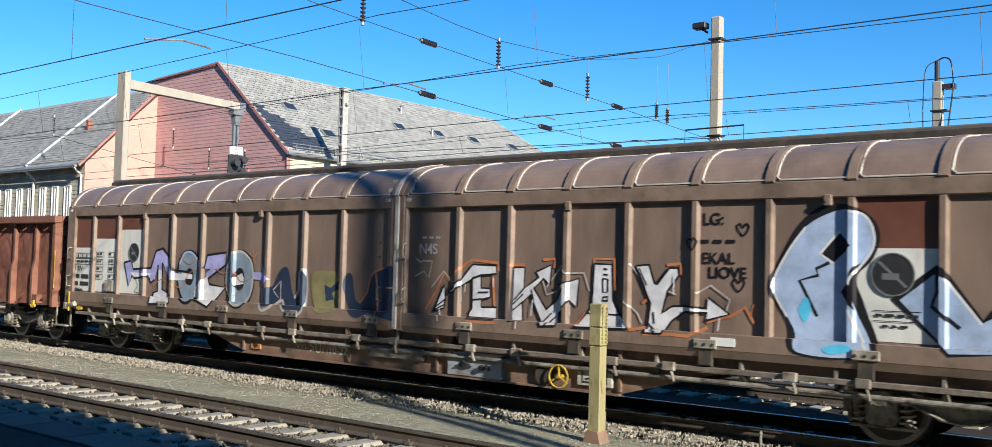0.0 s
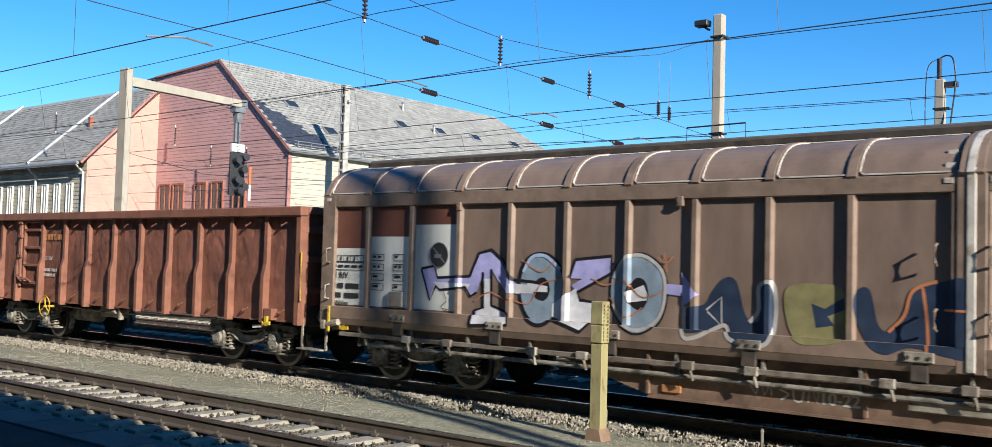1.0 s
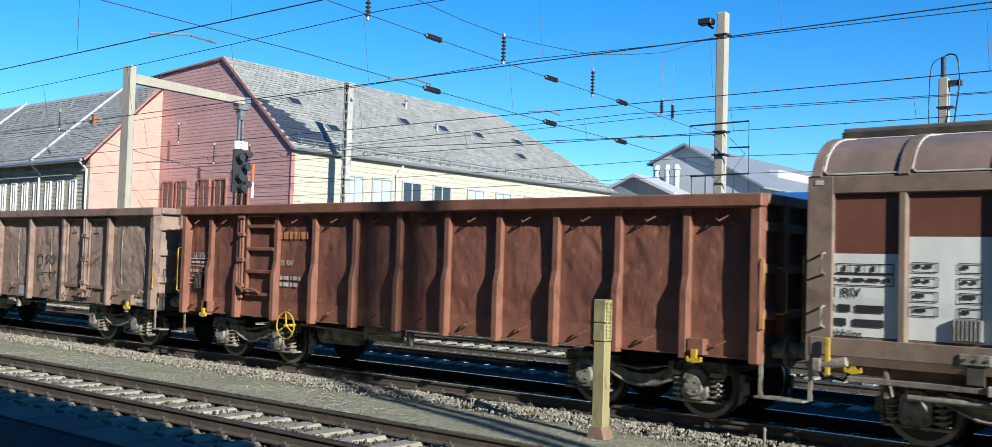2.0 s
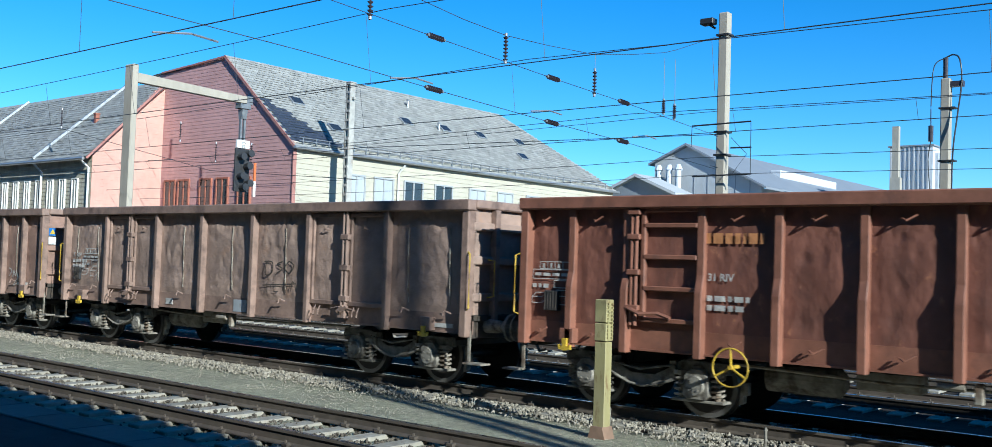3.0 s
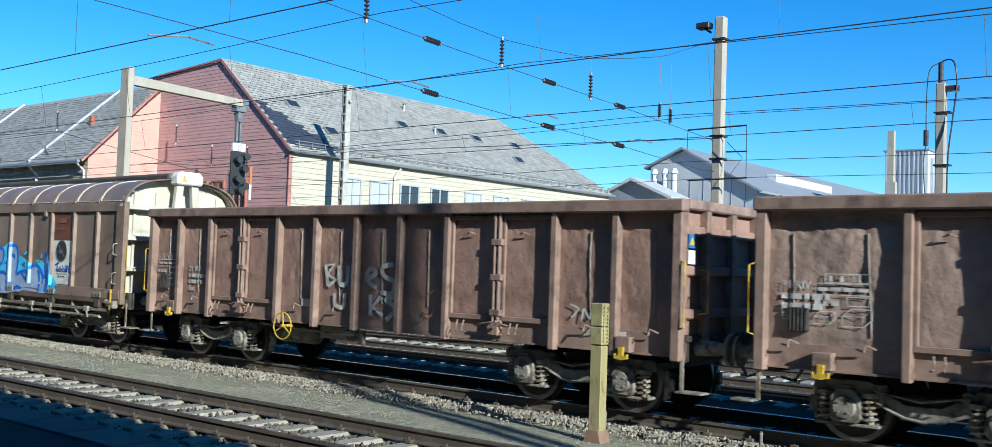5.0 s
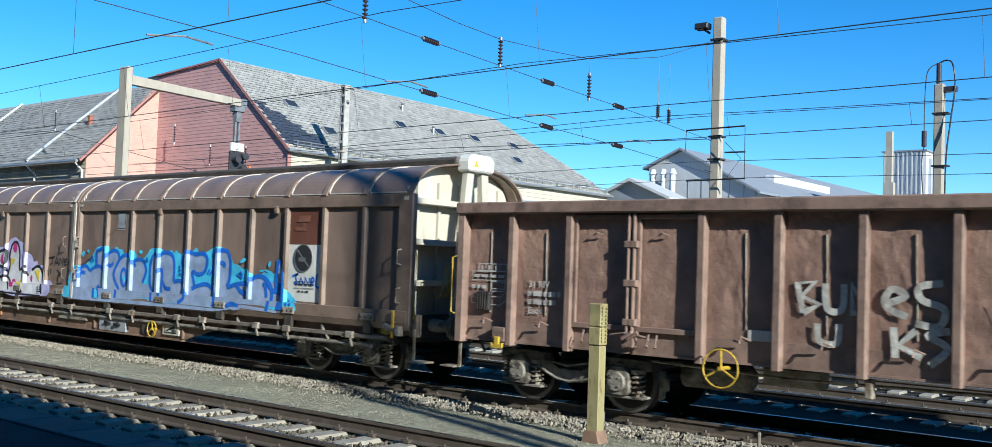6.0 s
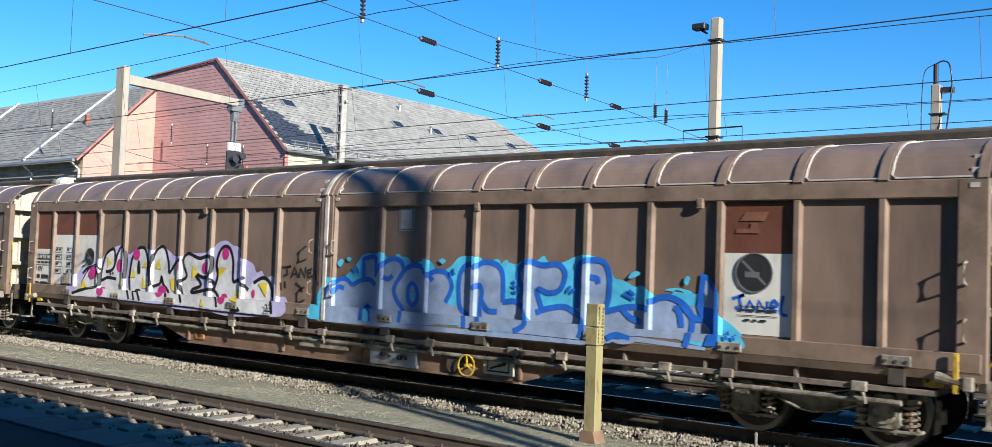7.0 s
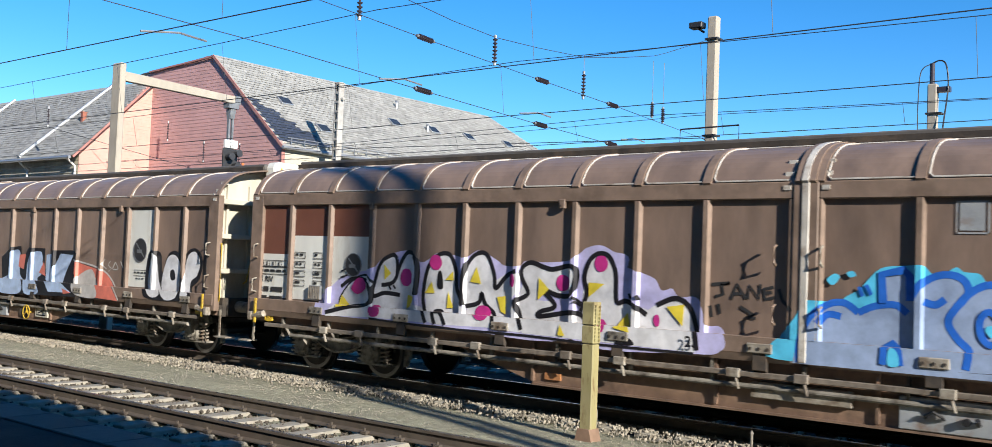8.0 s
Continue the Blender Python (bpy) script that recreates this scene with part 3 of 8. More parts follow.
def door_leaf(w, x0, x1, y, z1, mat, kind):
    b = Build()
    f = 0.055
    b.box(x0 + 0.06, x1 - 0.02, y - 0.07, y - 0.02, z1 - 0.27, z1 - 0.2, 0.008)
    b.box(x0 + 0.06, x1 - 0.02, y - 0.07, y - 0.02, 1.22, 1.3, 0.008)
    b.box(x0 + 0.06, x0 + 0.06 + f, y - 0.07, y - 0.02, 1.26, z1 - 0.22, 0.008)
    b.box(x1 - 0.02 - f, x1 - 0.02, y - 0.07, y - 0.02, 1.26, z1 - 0.22, 0.008)
    leaf = part("door_frame", b, mat, w)
    xs = x1 - 0.05 if kind == "D" else x0 + 0.04
    b = Build()
    b.cyl((xs, y - 0.12, 1.05), (xs, y - 0.12, z1 - 0.14), 0.024, n=8)
    for z in (1.35, 1.9, 2.45):
        b.box(xs - 0.06, xs + 0.06, y - 0.15, y - 0.05, z - 0.05, z + 0.05, 0.01)
    b.tube([(xs - 0.25, y - 0.13, 1.16), (xs, y - 0.17, 1.2), (xs + 0.28, y - 0.14, 1.15)], 0.02)
    b.box(xs - 0.05, xs + 0.05, y - 0.17, y - 0.05, 1.0, 1.18, 0.01)
    b.cyl((xs - 0.02, y - 0.2, 1.12), (xs + 0.14, y - 0.2, 1.22), 0.03, n=8)
    part("latch", b, mat, leaf)
    for f in (0.3, 0.42):
        u = x0 + (x1 - x0) * f
        part("sill_hook", Build().tube([(u, y - 0.14, 1.2), (u + 0.02, y - 0.2, 1.12), (u + 0.01, y - 0.2, 1.04), (u - 0.03, y - 0.15, 1.02)], 0.013, n=5), mat, leaf)
    part("grab_ring", Build().tube([(x0 + (x1 - x0) * 0.36, y - 0.05, z1 - 0.5), (x0 + (x1 - x0) * 0.44, y - 0.09, z1 - 0.47), (x0 + (x1 - x0) * 0.52, y - 0.05, z1 - 0.5)], 0.012, n=5), mat, leaf)


def ladder_door(w, x0, x1, y, z1, mat):
    b = Build()
    for z in (1.34, 1.78, 2.22, 2.66, z1 - 0.2):
        b.box(x0 + 0.26, x1 - 0.06, y - 0.1, y - 0.02, z - 0.035, z + 0.035, 0.012)
    b.box(x0 + 0.24, x0 + 0.31, y - 0.1, y - 0.02, 1.32, z1 - 0.17, 0.012)
    leaf = part("door_frame", b, mat, w)
    b = Build()
    for dx in (0.1, 0.17):
        b.cyl((x0 + dx, y - 0.1, 1.25), (x0 + dx, y - 0.1, z1 - 0.14), 0.028, n=8)
    for z in (1.5, 2.0, 2.5, 2.85):
        b.box(x0 + 0.04, x0 + 0.24, y - 0.15, y - 0.05, z - 0.04, z + 0.04, 0.01)
    b.tube([(x0 + 0.05, y - 0.13, 1.5), (x0 + 0.3, y - 0.19, 1.42), (x0 + 0.55, y - 0.14, 1.44), (x0 + 0.75, y - 0.13, 1.38)], 0.03)
    part("latch", b, mat, leaf)


# -- sliding wall van --
VAN_Y = 1.52
VAN_TOP, VAN_SHOULDER, VAN_SILL, PANEL_TOP = 4.02, 3.12, 1.28, 3.04


ROOF_HALF = ((-1.50, 3.26), (-1.43, 3.40), (-1.33, 3.54), (-1.16, 3.67), (-0.93, 3.76), (-0.66, 3.81), (-0.30, 3.85), (0.0, 3.86))


def van_profile(n=12, grow=0.0):
    """The arched roof's section from the near shoulder to the far one, (y, z)."""
    half = [(q.x, q.y) for q in curve_points([(y, z, 0) for y, z in ROOF_HALF], False, 2)]
    whole = half + [(-y, z) for y, z in half[-2::-1]]
    return [(y * (1 + grow / 1.5), z + grow * (1 - abs(y) / 1.6)) for y, z in whole]


RIB = (-0.052, -0.044, 0.022, 0.052)      # foot, edge, edge and foot of a rib; the sunny flank slopes
PANEL_DEEP = 0.066


PITCH = 1.055


def rib_at(k):
    """The k-th rib's distance from the middle of the van; the first borders the centre post."""
    return 0.31 + k * PITCH if k else 0.17


def rib_lines():
    """Where the ribs stand along the wagon."""
    return sorted(s * rib_at(k) for s in (-1, 1) for k in range(11))


def van_strips():
    """Strips of the side: where paint lies on the panels, the ribs with their sloping flank, and the sill."""
    out = []
    at = rib_lines()
    for i, x in enumerate(at):
        out.append((x + RIB[1], x + RIB[2], VAN_SILL, PANEL_TOP, -VAN_Y - 0.003))
        out.append((x + RIB[2], x + RIB[3], VAN_SILL, PANEL_TOP, -VAN_Y - 0.003, -VAN_Y + PANEL_DEEP - 0.003))
        if i + 1 < len(at):
            out.append((x + RIB[3], at[i + 1] + RIB[1], VAN_SILL, PANEL_TOP, -VAN_Y + PANEL_DEEP - 0.008))
    out.append((-0.16, 0.16, VAN_SILL, PANEL_TOP, -VAN_Y - 0.02))
    out.append((-11.0, 11.0, 0.9, VAN_SILL, -VAN_Y - 0.015))
    return out


PANEL_Y = -VAN_Y + PANEL_DEEP - 0.006
STRIPS = van_strips()


def continue_end(w, e, H):
    """Rails, steps, hook and locking gear at one end of a van."""
    handrail(w, [(e * (H + 0.03), -1.42, 1.15), (e * (H + 0.09), -1.45, 1.22), (e * (H + 0.09), -1.45, 2.25), (e * (H + 0.03), -1.42, 2.3)])
    handrail(w, [(e * (H + 0.03), -0.85, 1.5), (e * (H + 0.13), -0.85, 1.55), (e * (H + 0.13), -0.72, 2.1), (e * (H + 0.13), -0.66, 1.6), (e * (H + 0.03), -0.66, 1.52)])
    step_iron(w, e * (H + 0.02), e)
    tow_hook(w, e * (H - 0.55), -1.46, 0.9)
    part("lever", Build().box(e * (H - 0.28) - 0.03, e * (H - 0.28) + 0.03, -1.6, -1.57, 0.82, 1.28, 0.008), M["yellow"], w, "yellow locking lever")
    part("lock_gear", Build().cyl((e * (H - 0.5), -1.55, 1.0), (e * (H - 0.2), -1.55, 0.94), 0.06, n=10).box(e * (H - 0.15) - 0.05, e * (H - 0.15) + 0.05, -1.62, -1.5, 0.86, 1.02, 0.01), M["gear_light"], w)
    for z in (1.4, 2.05):
        part("door_handle", Build().tube([(e * (H - 0.2), -VAN_Y - 0.01, z), (e * (H - 0.2), -VAN_Y - 0.1, z + 0.02), (e * (H - 0.2), -VAN_Y - 0.1, z + 0.24), (e * (H - 0.2), -VAN_Y - 0.01, z + 0.26)], 0.018, n=6), M["gear_light"], w)


def sliding_van(label):
    w = thing("sliding_wall_van", label, "railway wagon", group="sliding-wall vans of the train")
    H = 10.94
    # body core, dark inside of the panels' shade
    for s in (-1, 1):
        for half in (-1, 1):
            a, c = (0.16, H - 0.03)
            lo, hi = min(half * a, half * c), max(half * a, half * c)
            b = Build()
            b.box(lo, hi, s * (VAN_Y - 0.14), s * (VAN_Y - 0.0), PANEL_TOP, VAN_SHOULDER + 0.14, 0.012)
            wall = part("sliding_wall", b, M["van_frame"], w, "brown ribbed metal sliding side wall")
            b = Build()
            b.box(lo, hi, s * (VAN_Y - 0.14), s * (VAN_Y + 0.012), 1.06, VAN_SILL, 0.008)
            b.prism([(s * (VAN_Y + 0.012), 1.06), (s * (VAN_Y - 0.03), 0.96), (s * (VAN_Y - 0.14), 0.96), (s * (VAN_Y - 0.14), 1.06)], "x", lo, hi)
            part("bottom_beam", b, M["van_frame"], wall)
            for k in range(10):
                p, q = half * rib_at(k), half * rib_at(k + 1)
                p, q = min(p, q), max(p, q)
                if s < 0:
                    b = Build().box(p + 0.03, q - 0.03, -VAN_Y + 0.11, -VAN_Y + PANEL_DEEP, VAN_SILL, PANEL_TOP)
                    part("wall_panel", b, M["van_brown"], wall)
                    for u in (p, q) if k == 9 else (p if half > 0 else q,):
                        rib = [(u + RIB[0], -VAN_Y + 0.13), (u + RIB[0], -VAN_Y + PANEL_DEEP), (u + RIB[1], -VAN_Y), (u + RIB[2], -VAN_Y), (u + RIB[3], -VAN_Y + PANEL_DEEP), (u + RIB[3], -VAN_Y + 0.13)]
                        part("rib", Build().prism(rib, "z", VAN_SILL, PANEL_TOP), M["van_frame"], wall)
            if s > 0:
                part("wall_panel", Build().box(lo, hi, VAN_Y - 0.12, VAN_Y - 0.08, VAN_SILL, PANEL_TOP), M["van_brown"], wall)
    # roof, in panels between arched hoops
    prof = van_profile()
    for half in (-1, 1):
        for k in range(10):
            p, q = sorted((half * rib_at(k), half * rib_at(k + 1)))
            me = arch_mesh("roof_panel", prof, p, q, 0.0, M["van_brown"])
            part("roof_panel", me, None, w)
            part("roof_hoop", arch_mesh("roof_hoop", van_profile(12, 0.04), p - 0.06, p + 0.06, 0.0, M["van_frame"]), None, w)
            part("roof_seam", seam(p + 0.085, q - 0.07), M["rail_strip"], w, "pale sealing bead")
    part("roof_hoop", arch_mesh("roof_hoop", van_profile(12, 0.035), H - 0.09, H + 0.02, 0.0, M["van_frame"]), None, w)
    part("centre_arch", arch_mesh("centre_arch", van_profile(12, 0.06), -0.13, 0.13, 0.0, M["van_frame"]), None, w)
    part("centre_seam", arch_mesh("centre_seam", van_profile(12, 0.075), -0.045, 0.035, 0.0, M["rail_strip"]), None, w, "pale weather strip")
    b = Build()
    b.box(-0.16, -0.03, -VAN_Y - 0.015, -VAN_Y + 0.12, 0.98, 3.3, 0.01)
    b.box(0.03, 0.16, -VAN_Y - 0.015, -VAN_Y + 0.12, 0.98, 3.3, 0.01)
    part("centre_post", b, M["van_frame"], w)
    part("centre_strip", Build().box(-0.05, 0.05, -VAN_Y - 0.03, -VAN_Y + 0.08, 1.0, 3.32, 0.01), M["rail_strip"], w)
    for z in (1.45, 2.2):
        for x in (-0.3, 0.3):
            part("door_handle", Build().tube([(x - 0.07, -VAN_Y - 0.02, z), (x - 0.07, -VAN_Y - 0.09, z + 0.03), (x - 0.07, -VAN_Y - 0.09, z + 0.22), (x - 0.07, -VAN_Y - 0.02, z + 0.25)], 0.018, n=6), M["gear_light"] if x > 0 else M["van_frame"], w)
    # roof ridge
    b = Build().box(-H, H, -0.42, 0.42, VAN_TOP - 0.15, VAN_TOP - 0.02, 0.02)
    part("roof_ridge", b, M["ridge_grey"], w, "grey roof ridge cover")
    # dark strip along the near foot of the ridge cover
    part("roof_gutter", Build().box(-H, H, -0.47, -0.42, VAN_TOP - 0.16, VAN_TOP - 0.08), M["underframe"], w)
    # ends
    for e in (-1, 1):
        b = Build()
        b.prism([(-VAN_Y + 0.08, 1.0)] + [(y * 0.96, z - 0.03) for y, z in prof] + [(VAN_Y - 0.08, 1.0)], "x", e * (H - 0.34), e * (H - 0.30))
        part("end_wall", b, M["van_end"], w, "cream weathered end wall")
        for y in (-1.1, -0.55, 0.0, 0.55, 1.1):
            part("end_rib", Build().box(e * (H - 0.30), e * (H - 0.24), y - 0.03, y + 0.03, 1.1, VAN_TOP - 0.5, 0.006), M["van_end"], w)
        for z in (1.75, 2.45, 3.15):
            part("end_beam", Build().box(e * (H - 0.30), e * (H - 0.02), -VAN_Y + 0.1, VAN_Y - 0.1, z - 0.05, z + 0.05, 0.008), M["van_end"], w)
        b = Build()
        for s in (-1, 1):
            b.prism([(s * 0.1, 3.78), (s * 0.28, 3.78), (s * 0.52, 1.2), (s * 0.34, 1.2)], "x", e * (H + 0.03), e * (H + 0.14))
        part("end_brace", b, M["van_end"], w)
        for s in (-1, 1):
            part("end_frame", Build().box(e * (H - 0.3), e * (H + 0.03), s * (VAN_Y - 0.12), s * (VAN_Y + 0.004), 0.95, 3.26, 0.01), M["van_frame"], w, "worn corner frame")
        if e < 0:
            continue_end(w, e, H)
            continue
        b = Build()
        b.prism([(-0.34, 3.74), (-0.36, 3.95), (-0.26, 4.05), (0.26, 4.05), (0.36, 3.95), (0.34, 3.74)], "x", e * (H - 0.06), e * (H + 0.24), bevel=0.03)
        part("end_hood", b, M["van_white"], w, "white moulded hood over the end")
        part("warning_plate", Build().prism([(-0.24, 3.82), (-0.1, 3.82), (-0.17, 3.95)], "x", e * (H + 0.242), e * (H + 0.246)), M["yellow"], w, "yellow warning triangle")
        continue_end(w, e, H)
    # hinge brackets and the guide rails below the walls
    for k in range(-9, 10, 2):
        x = k * PITCH + 0.5
        b = Build().box(x - 0.17, x + 0.17, -VAN_Y - 0.04, -VAN_Y - 0.01, 1.07, 1.2, 0.012)
        br = part("roller_bracket", b, M["gear_light"] if k % 3 else M["gear"], w)
        b = Build()
        for dx in (-0.12, 0.0, 0.12):
            b.cyl((x + dx, -VAN_Y - 0.04, 1.13), (x + dx, -VAN_Y - 0.05, 1.13), 0.022, n=6)
        b.prism([(-VAN_Y - 0.01, 1.07), (-VAN_Y - 0.03, 0.86), (-VAN_Y + 0.04, 0.82), (-VAN_Y + 0.06, 1.05)], "x", x - 0.09, x + 0.09)
        part("roller", b, M["underframe"], br)
    b = Build().box(-H + 0.5, H - 0.5, -1.53, -1.45, 0.76, 0.83, 0.008)
    part("guide_rail", b, M["rail_dull"], w)
    b = Build().cyl((-H + 1.2, -1.47, 0.64), (H - 0.9, -1.47, 0.64), 0.035, n=10)
    part("push_rod", b, M["gear"], w)
    for k in range(-7, 8):
        x = k * 1.31 + 0.4 * (k % 2)
        part("rail_clamp", Build().box(x - 0.09, x + 0.09, -1.57, -1.5, 0.74, 0.86, 0.01).cyl((x + 0.05, -1.56, 0.74), (x + 0.08, -1.54, 0.6), 0.02, n=6), M["gear_light"] if k % 3 else M["rail_dull"], w)
    for k in range(-8, 9):
        x = k * 1.25
        part("rail_bracket", Build().box(x - 0.02, x + 0.02, -1.46, -1.2, 0.6, 0.95), M["gear"], w)
    # underframe: fish-bellied sole bars
    for s in (-1, 1):
        b = Build()
        b.prism([(-H + 0.1, 0.98), (H - 0.1, 0.98), (H - 0.1, 0.86), (5.9, 0.74), (4.4, 0.33), (-4.2, 0.33), (-5.7, 0.74), (-H + 0.1, 0.86)], "y", s * 1.34, s * 1.39)
        b.box(-4.2, 4.4, s * 1.28, s * 1.44, 0.30, 0.33)
        part("sole_bar", b, M["rust_beam"], w, "rusty fish-bellied sole bar")
    for x in (-4.2, -1.2, 0.9, 4.4):
        part("web_stiffener", Build().box(x - 0.02, x + 0.02, -1.44, -1.34, 0.36, 0.95), M["rust_beam"], w)
    part("floor", Build().box(-H + 0.05, H - 0.05, -1.35, 1.35, 0.98, 1.06), M["underframe"], w)
    part("cover_plate", Build().box(1.15, 2.25, -1.45, -1.38, 0.34, 0.72, 0.01), M["grey_panel"], w, "pale grey brake equipment plate")
    part("valve_handle", Build().tube([(1.45, -1.46, 0.5), (1.45, -1.5, 0.52), (1.55, -1.52, 0.58), (1.65, -1.5, 0.52), (1.65, -1.46, 0.5)], 0.02), M["black"], w)
    part("valve_knob", Build().cyl((1.9, -1.45, 0.5), (1.9, -1.52, 0.5), 0.045, n=10).cyl((2.02, -1.45, 0.48), (2.02, -1.52, 0.54), 0.03, n=8), M["black"], w)
    hand_wheel(w, 3.4, -1.52, 0.5, 0.165)
    part("brake_wheel_disc", Build().cyl((3.1, -1.40, 0.5), (3.1, -1.46, 0.5), 0.17, n=20), M["underframe"], w)
    b = Build().box(3.68, 4.28, -1.44, -1.38, 0.4, 0.68, 0.008)
    sp = part("sign_plate", b, M["van_end"], w, "cream brake sign plate")
    part("sign_mark", flat(frame_lines(3.76, 4.2, 0.44, 0.64, 0.025) + stroke([(3.82, 0.49), (3.98, 0.54)], 0.03, False) + stroke([(3.98, 0.54), (4.14, 0.59)], 0.05, False), [(-12, 12, 0, 5, -1.444)]), M["black"], sp)
    part("reflector", Build().box(-3.98, -3.7, -1.42, -1.38, 0.4, 0.5), M["aged_orange"], w, "orange axle reflector plate")
    part("locker", Build().box(-0.7, 0.6, -1.46, -1.38, 0.5, 0.7, 0.01), M["gear_light"], w)
    running_gear(w, 8.85)
    buffers(w, H - 0.02)
    return w


def arch_mesh(name, prof, x0, x1, lift, mat):
    b = Build()
    inner = [(y * 0.985, z - 0.03) for y, z in prof]
    b.prism(prof + inner[::-1], "x", x0, x1)
    return b.mesh(name, mat)


def seam(x0, x1):
    """The pale sealing bead of a roof panel: along the top, round the corner, down the hoop and along the foot."""
    near = [(y, z) for y, z in van_profile(24, 0.008) if y < -0.62]
    (yf, zf), (yt, zt) = near[0], near[-1]
    line = [(x1, yt, zt), (x0 + 0.1, yt, zt)] + [(x0, y, z) for y, z in near[-2:0:-1]] + [(x0 + 0.05, yf - 0.002, zf + 0.02), (x1, yf - 0.002, zf + 0.02)]
    return Build().tube(line, 0.0125, n=5)


def side_sheet(van, half, k, z0, z1, mat, name="painted_field", label=""):
    """A field of other paint on one wall panel."""
    p, q = sorted((half * rib_at(k), half * rib_at(k + 1)))
    return part(name, Build().box(p + 0.054, q - 0.054, PANEL_Y, PANEL_Y + 0.01, z0, z1), mat, van, label)
# ---- ground and tracks ----
M["gravel"] = material("gravel", (0.295, 0.285, 0.205), 0.9, spec=0.1, vary=0.55, scale=60, stain=(0.21, 0.195, 0.15), stain_scale=0.9, stain_at=(0.5, 0.75), bump=0.9, bump_scale=45)
M["stone"] = material("stone", (0.27, 0.24, 0.19), 0.9, vary=0.25, scale=20, island=0.35, bump=0.3)
M["ballast"] = material("ballast", (0.10, 0.085, 0.068), 0.9, spec=0.1, vary=0.4, scale=30, island=0.4, bump=0.5)
M["sleeper"] = material("sleeper", (0.31, 0.285, 0.235), 0.85, spec=0.2, vary=0.2, scale=10, stain=(0.2, 0.16, 0.12), stain_scale=3, stain_at=(0.5, 0.75), random_tone=0.15, bump=0.3)
M["rail_side"] = material("rail_side", (0.085, 0.068, 0.052), 0.8, vary=0.3, scale=8, stain=(0.07, 0.05, 0.04), stain_scale=2)
M["rail_head"] = material("rail_head", (0.30, 0.29, 0.28), 0.28, 0.95, vary=0.15, scale=6, bump=0.05)
M["concrete"] = material("concrete", (0.39, 0.35, 0.285), 0.85, vary=0.12, scale=5, stain=(0.27, 0.25, 0.22), stain_scale=1.5, stain_at=(0.5, 0.8), bump=0.2, bump_scale=50, stretch=(1, 1, 0.4))
M["old_concrete"] = material("old_concrete", (0.12, 0.115, 0.105), 0.9, vary=0.2, scale=8, random_tone=0.15, bump=0.3)
M["asphalt"] = material("asphalt", (0.05, 0.05, 0.052), 0.9, spec=0.1, vary=0.25, scale=30, stain=(0.07, 0.068, 0.066), stain_scale=1.2, bump=0.5, bump_scale=80)

bm_ = Build()
# one sheet to the horizon, with a shallow drop beside the tracks
bm_.box(-1500, 1500, -1500, 1500, -0.9, -0.30)
tagged(new("ground", bm_.mesh("ground", M["gravel"])), "dry grey-brown gravel of a railway yard", "ground", kind="structure")


def bed(name, y0, y1, z, mat, label, x0=-130, x1=60):
    """A strip of ground with gently uneven top."""
    b = Build()
    nx, ny = 260, 8
    rows = []
    for j in range(ny + 1):
        row = []
        for i in range(nx + 1):
            x, y = x0 + (x1 - x0) * i / nx, y0 + (y1 - y0) * j / ny
            e = 1 if 0 < j < ny else 0
            row.append(b.bm.verts.new((x, y, z + (0.02 * noise.noise((x * 0.9, y * 1.7, z)) if e else -0.06))))
        rows.append(row)
    for j in range(ny):
        for i in range(nx):
            b.bm.faces.new((rows[j][i], rows[j][i + 1], rows[j + 1][i + 1], rows[j + 1][i]))
    return tagged(new(name, b.mesh(name, mat, True)), label, "ground", kind="structure")


RAIL = [(-0.075, -0.172), (0.075, -0.172), (0.075, -0.158), (0.012, -0.135), (0.010, -0.045), (0.036, -0.032), (0.036, -0.004), (0.03, 0.0), (-0.03, 0.0), (-0.036, -0.004), (-0.036, -0.032), (-0.010, -0.045), (-0.012, -0.135), (-0.075, -0.158)]


def stones(name, n, x0, x1, y0, y1, z, lo, hi, mat, label, seed, hill=0.0):
    """Loose broken stones, joined."""
    rnd = random.Random(seed)
    verts, faces = [], []
    octa = ((1, 0, 0), (0, 1, 0), (-1, 0, 0), (0, -1, 0), (0, 0, 1), (0, 0, -1))
    tri = ((0, 1, 4), (1, 2, 4), (2, 3, 4), (3, 0, 4), (1, 0, 5), (2, 1, 5), (3, 2, 5), (0, 3, 5))
    for _ in range(n):
        u = rnd.random()
        x, v = x0 + (x1 - x0) * u, (rnd.random() + rnd.random()) / 2
        y = y0 + (y1 - y0) * v
        r = rnd.uniform(lo, hi)
        e = Euler((rnd.uniform(0, 6), rnd.uniform(0, 6), rnd.uniform(0, 6))).to_matrix()
        k = len(verts)
        sc = (rnd.uniform(0.7, 1.3), rnd.uniform(0.6, 1.1), rnd.uniform(0.5, 0.9))
        for c in octa:
            q = e @ Vector((c[0] * sc[0] * r, c[1] * sc[1] * r, c[2] * sc[2] * r))
            verts.append((x + q.x, y + q.y, z + hill * (1 - abs(2 * v - 1)) + r * 0.25 + q.z))
        faces += [tuple(k + i for i in t) for t in tri]
    me = bpy.data.meshes.new(name)
    me.from_pydata(verts, [], faces)
    me.materials.append(mat)
    return tagged(new(name, me), label, "gravel", kind="stuff")


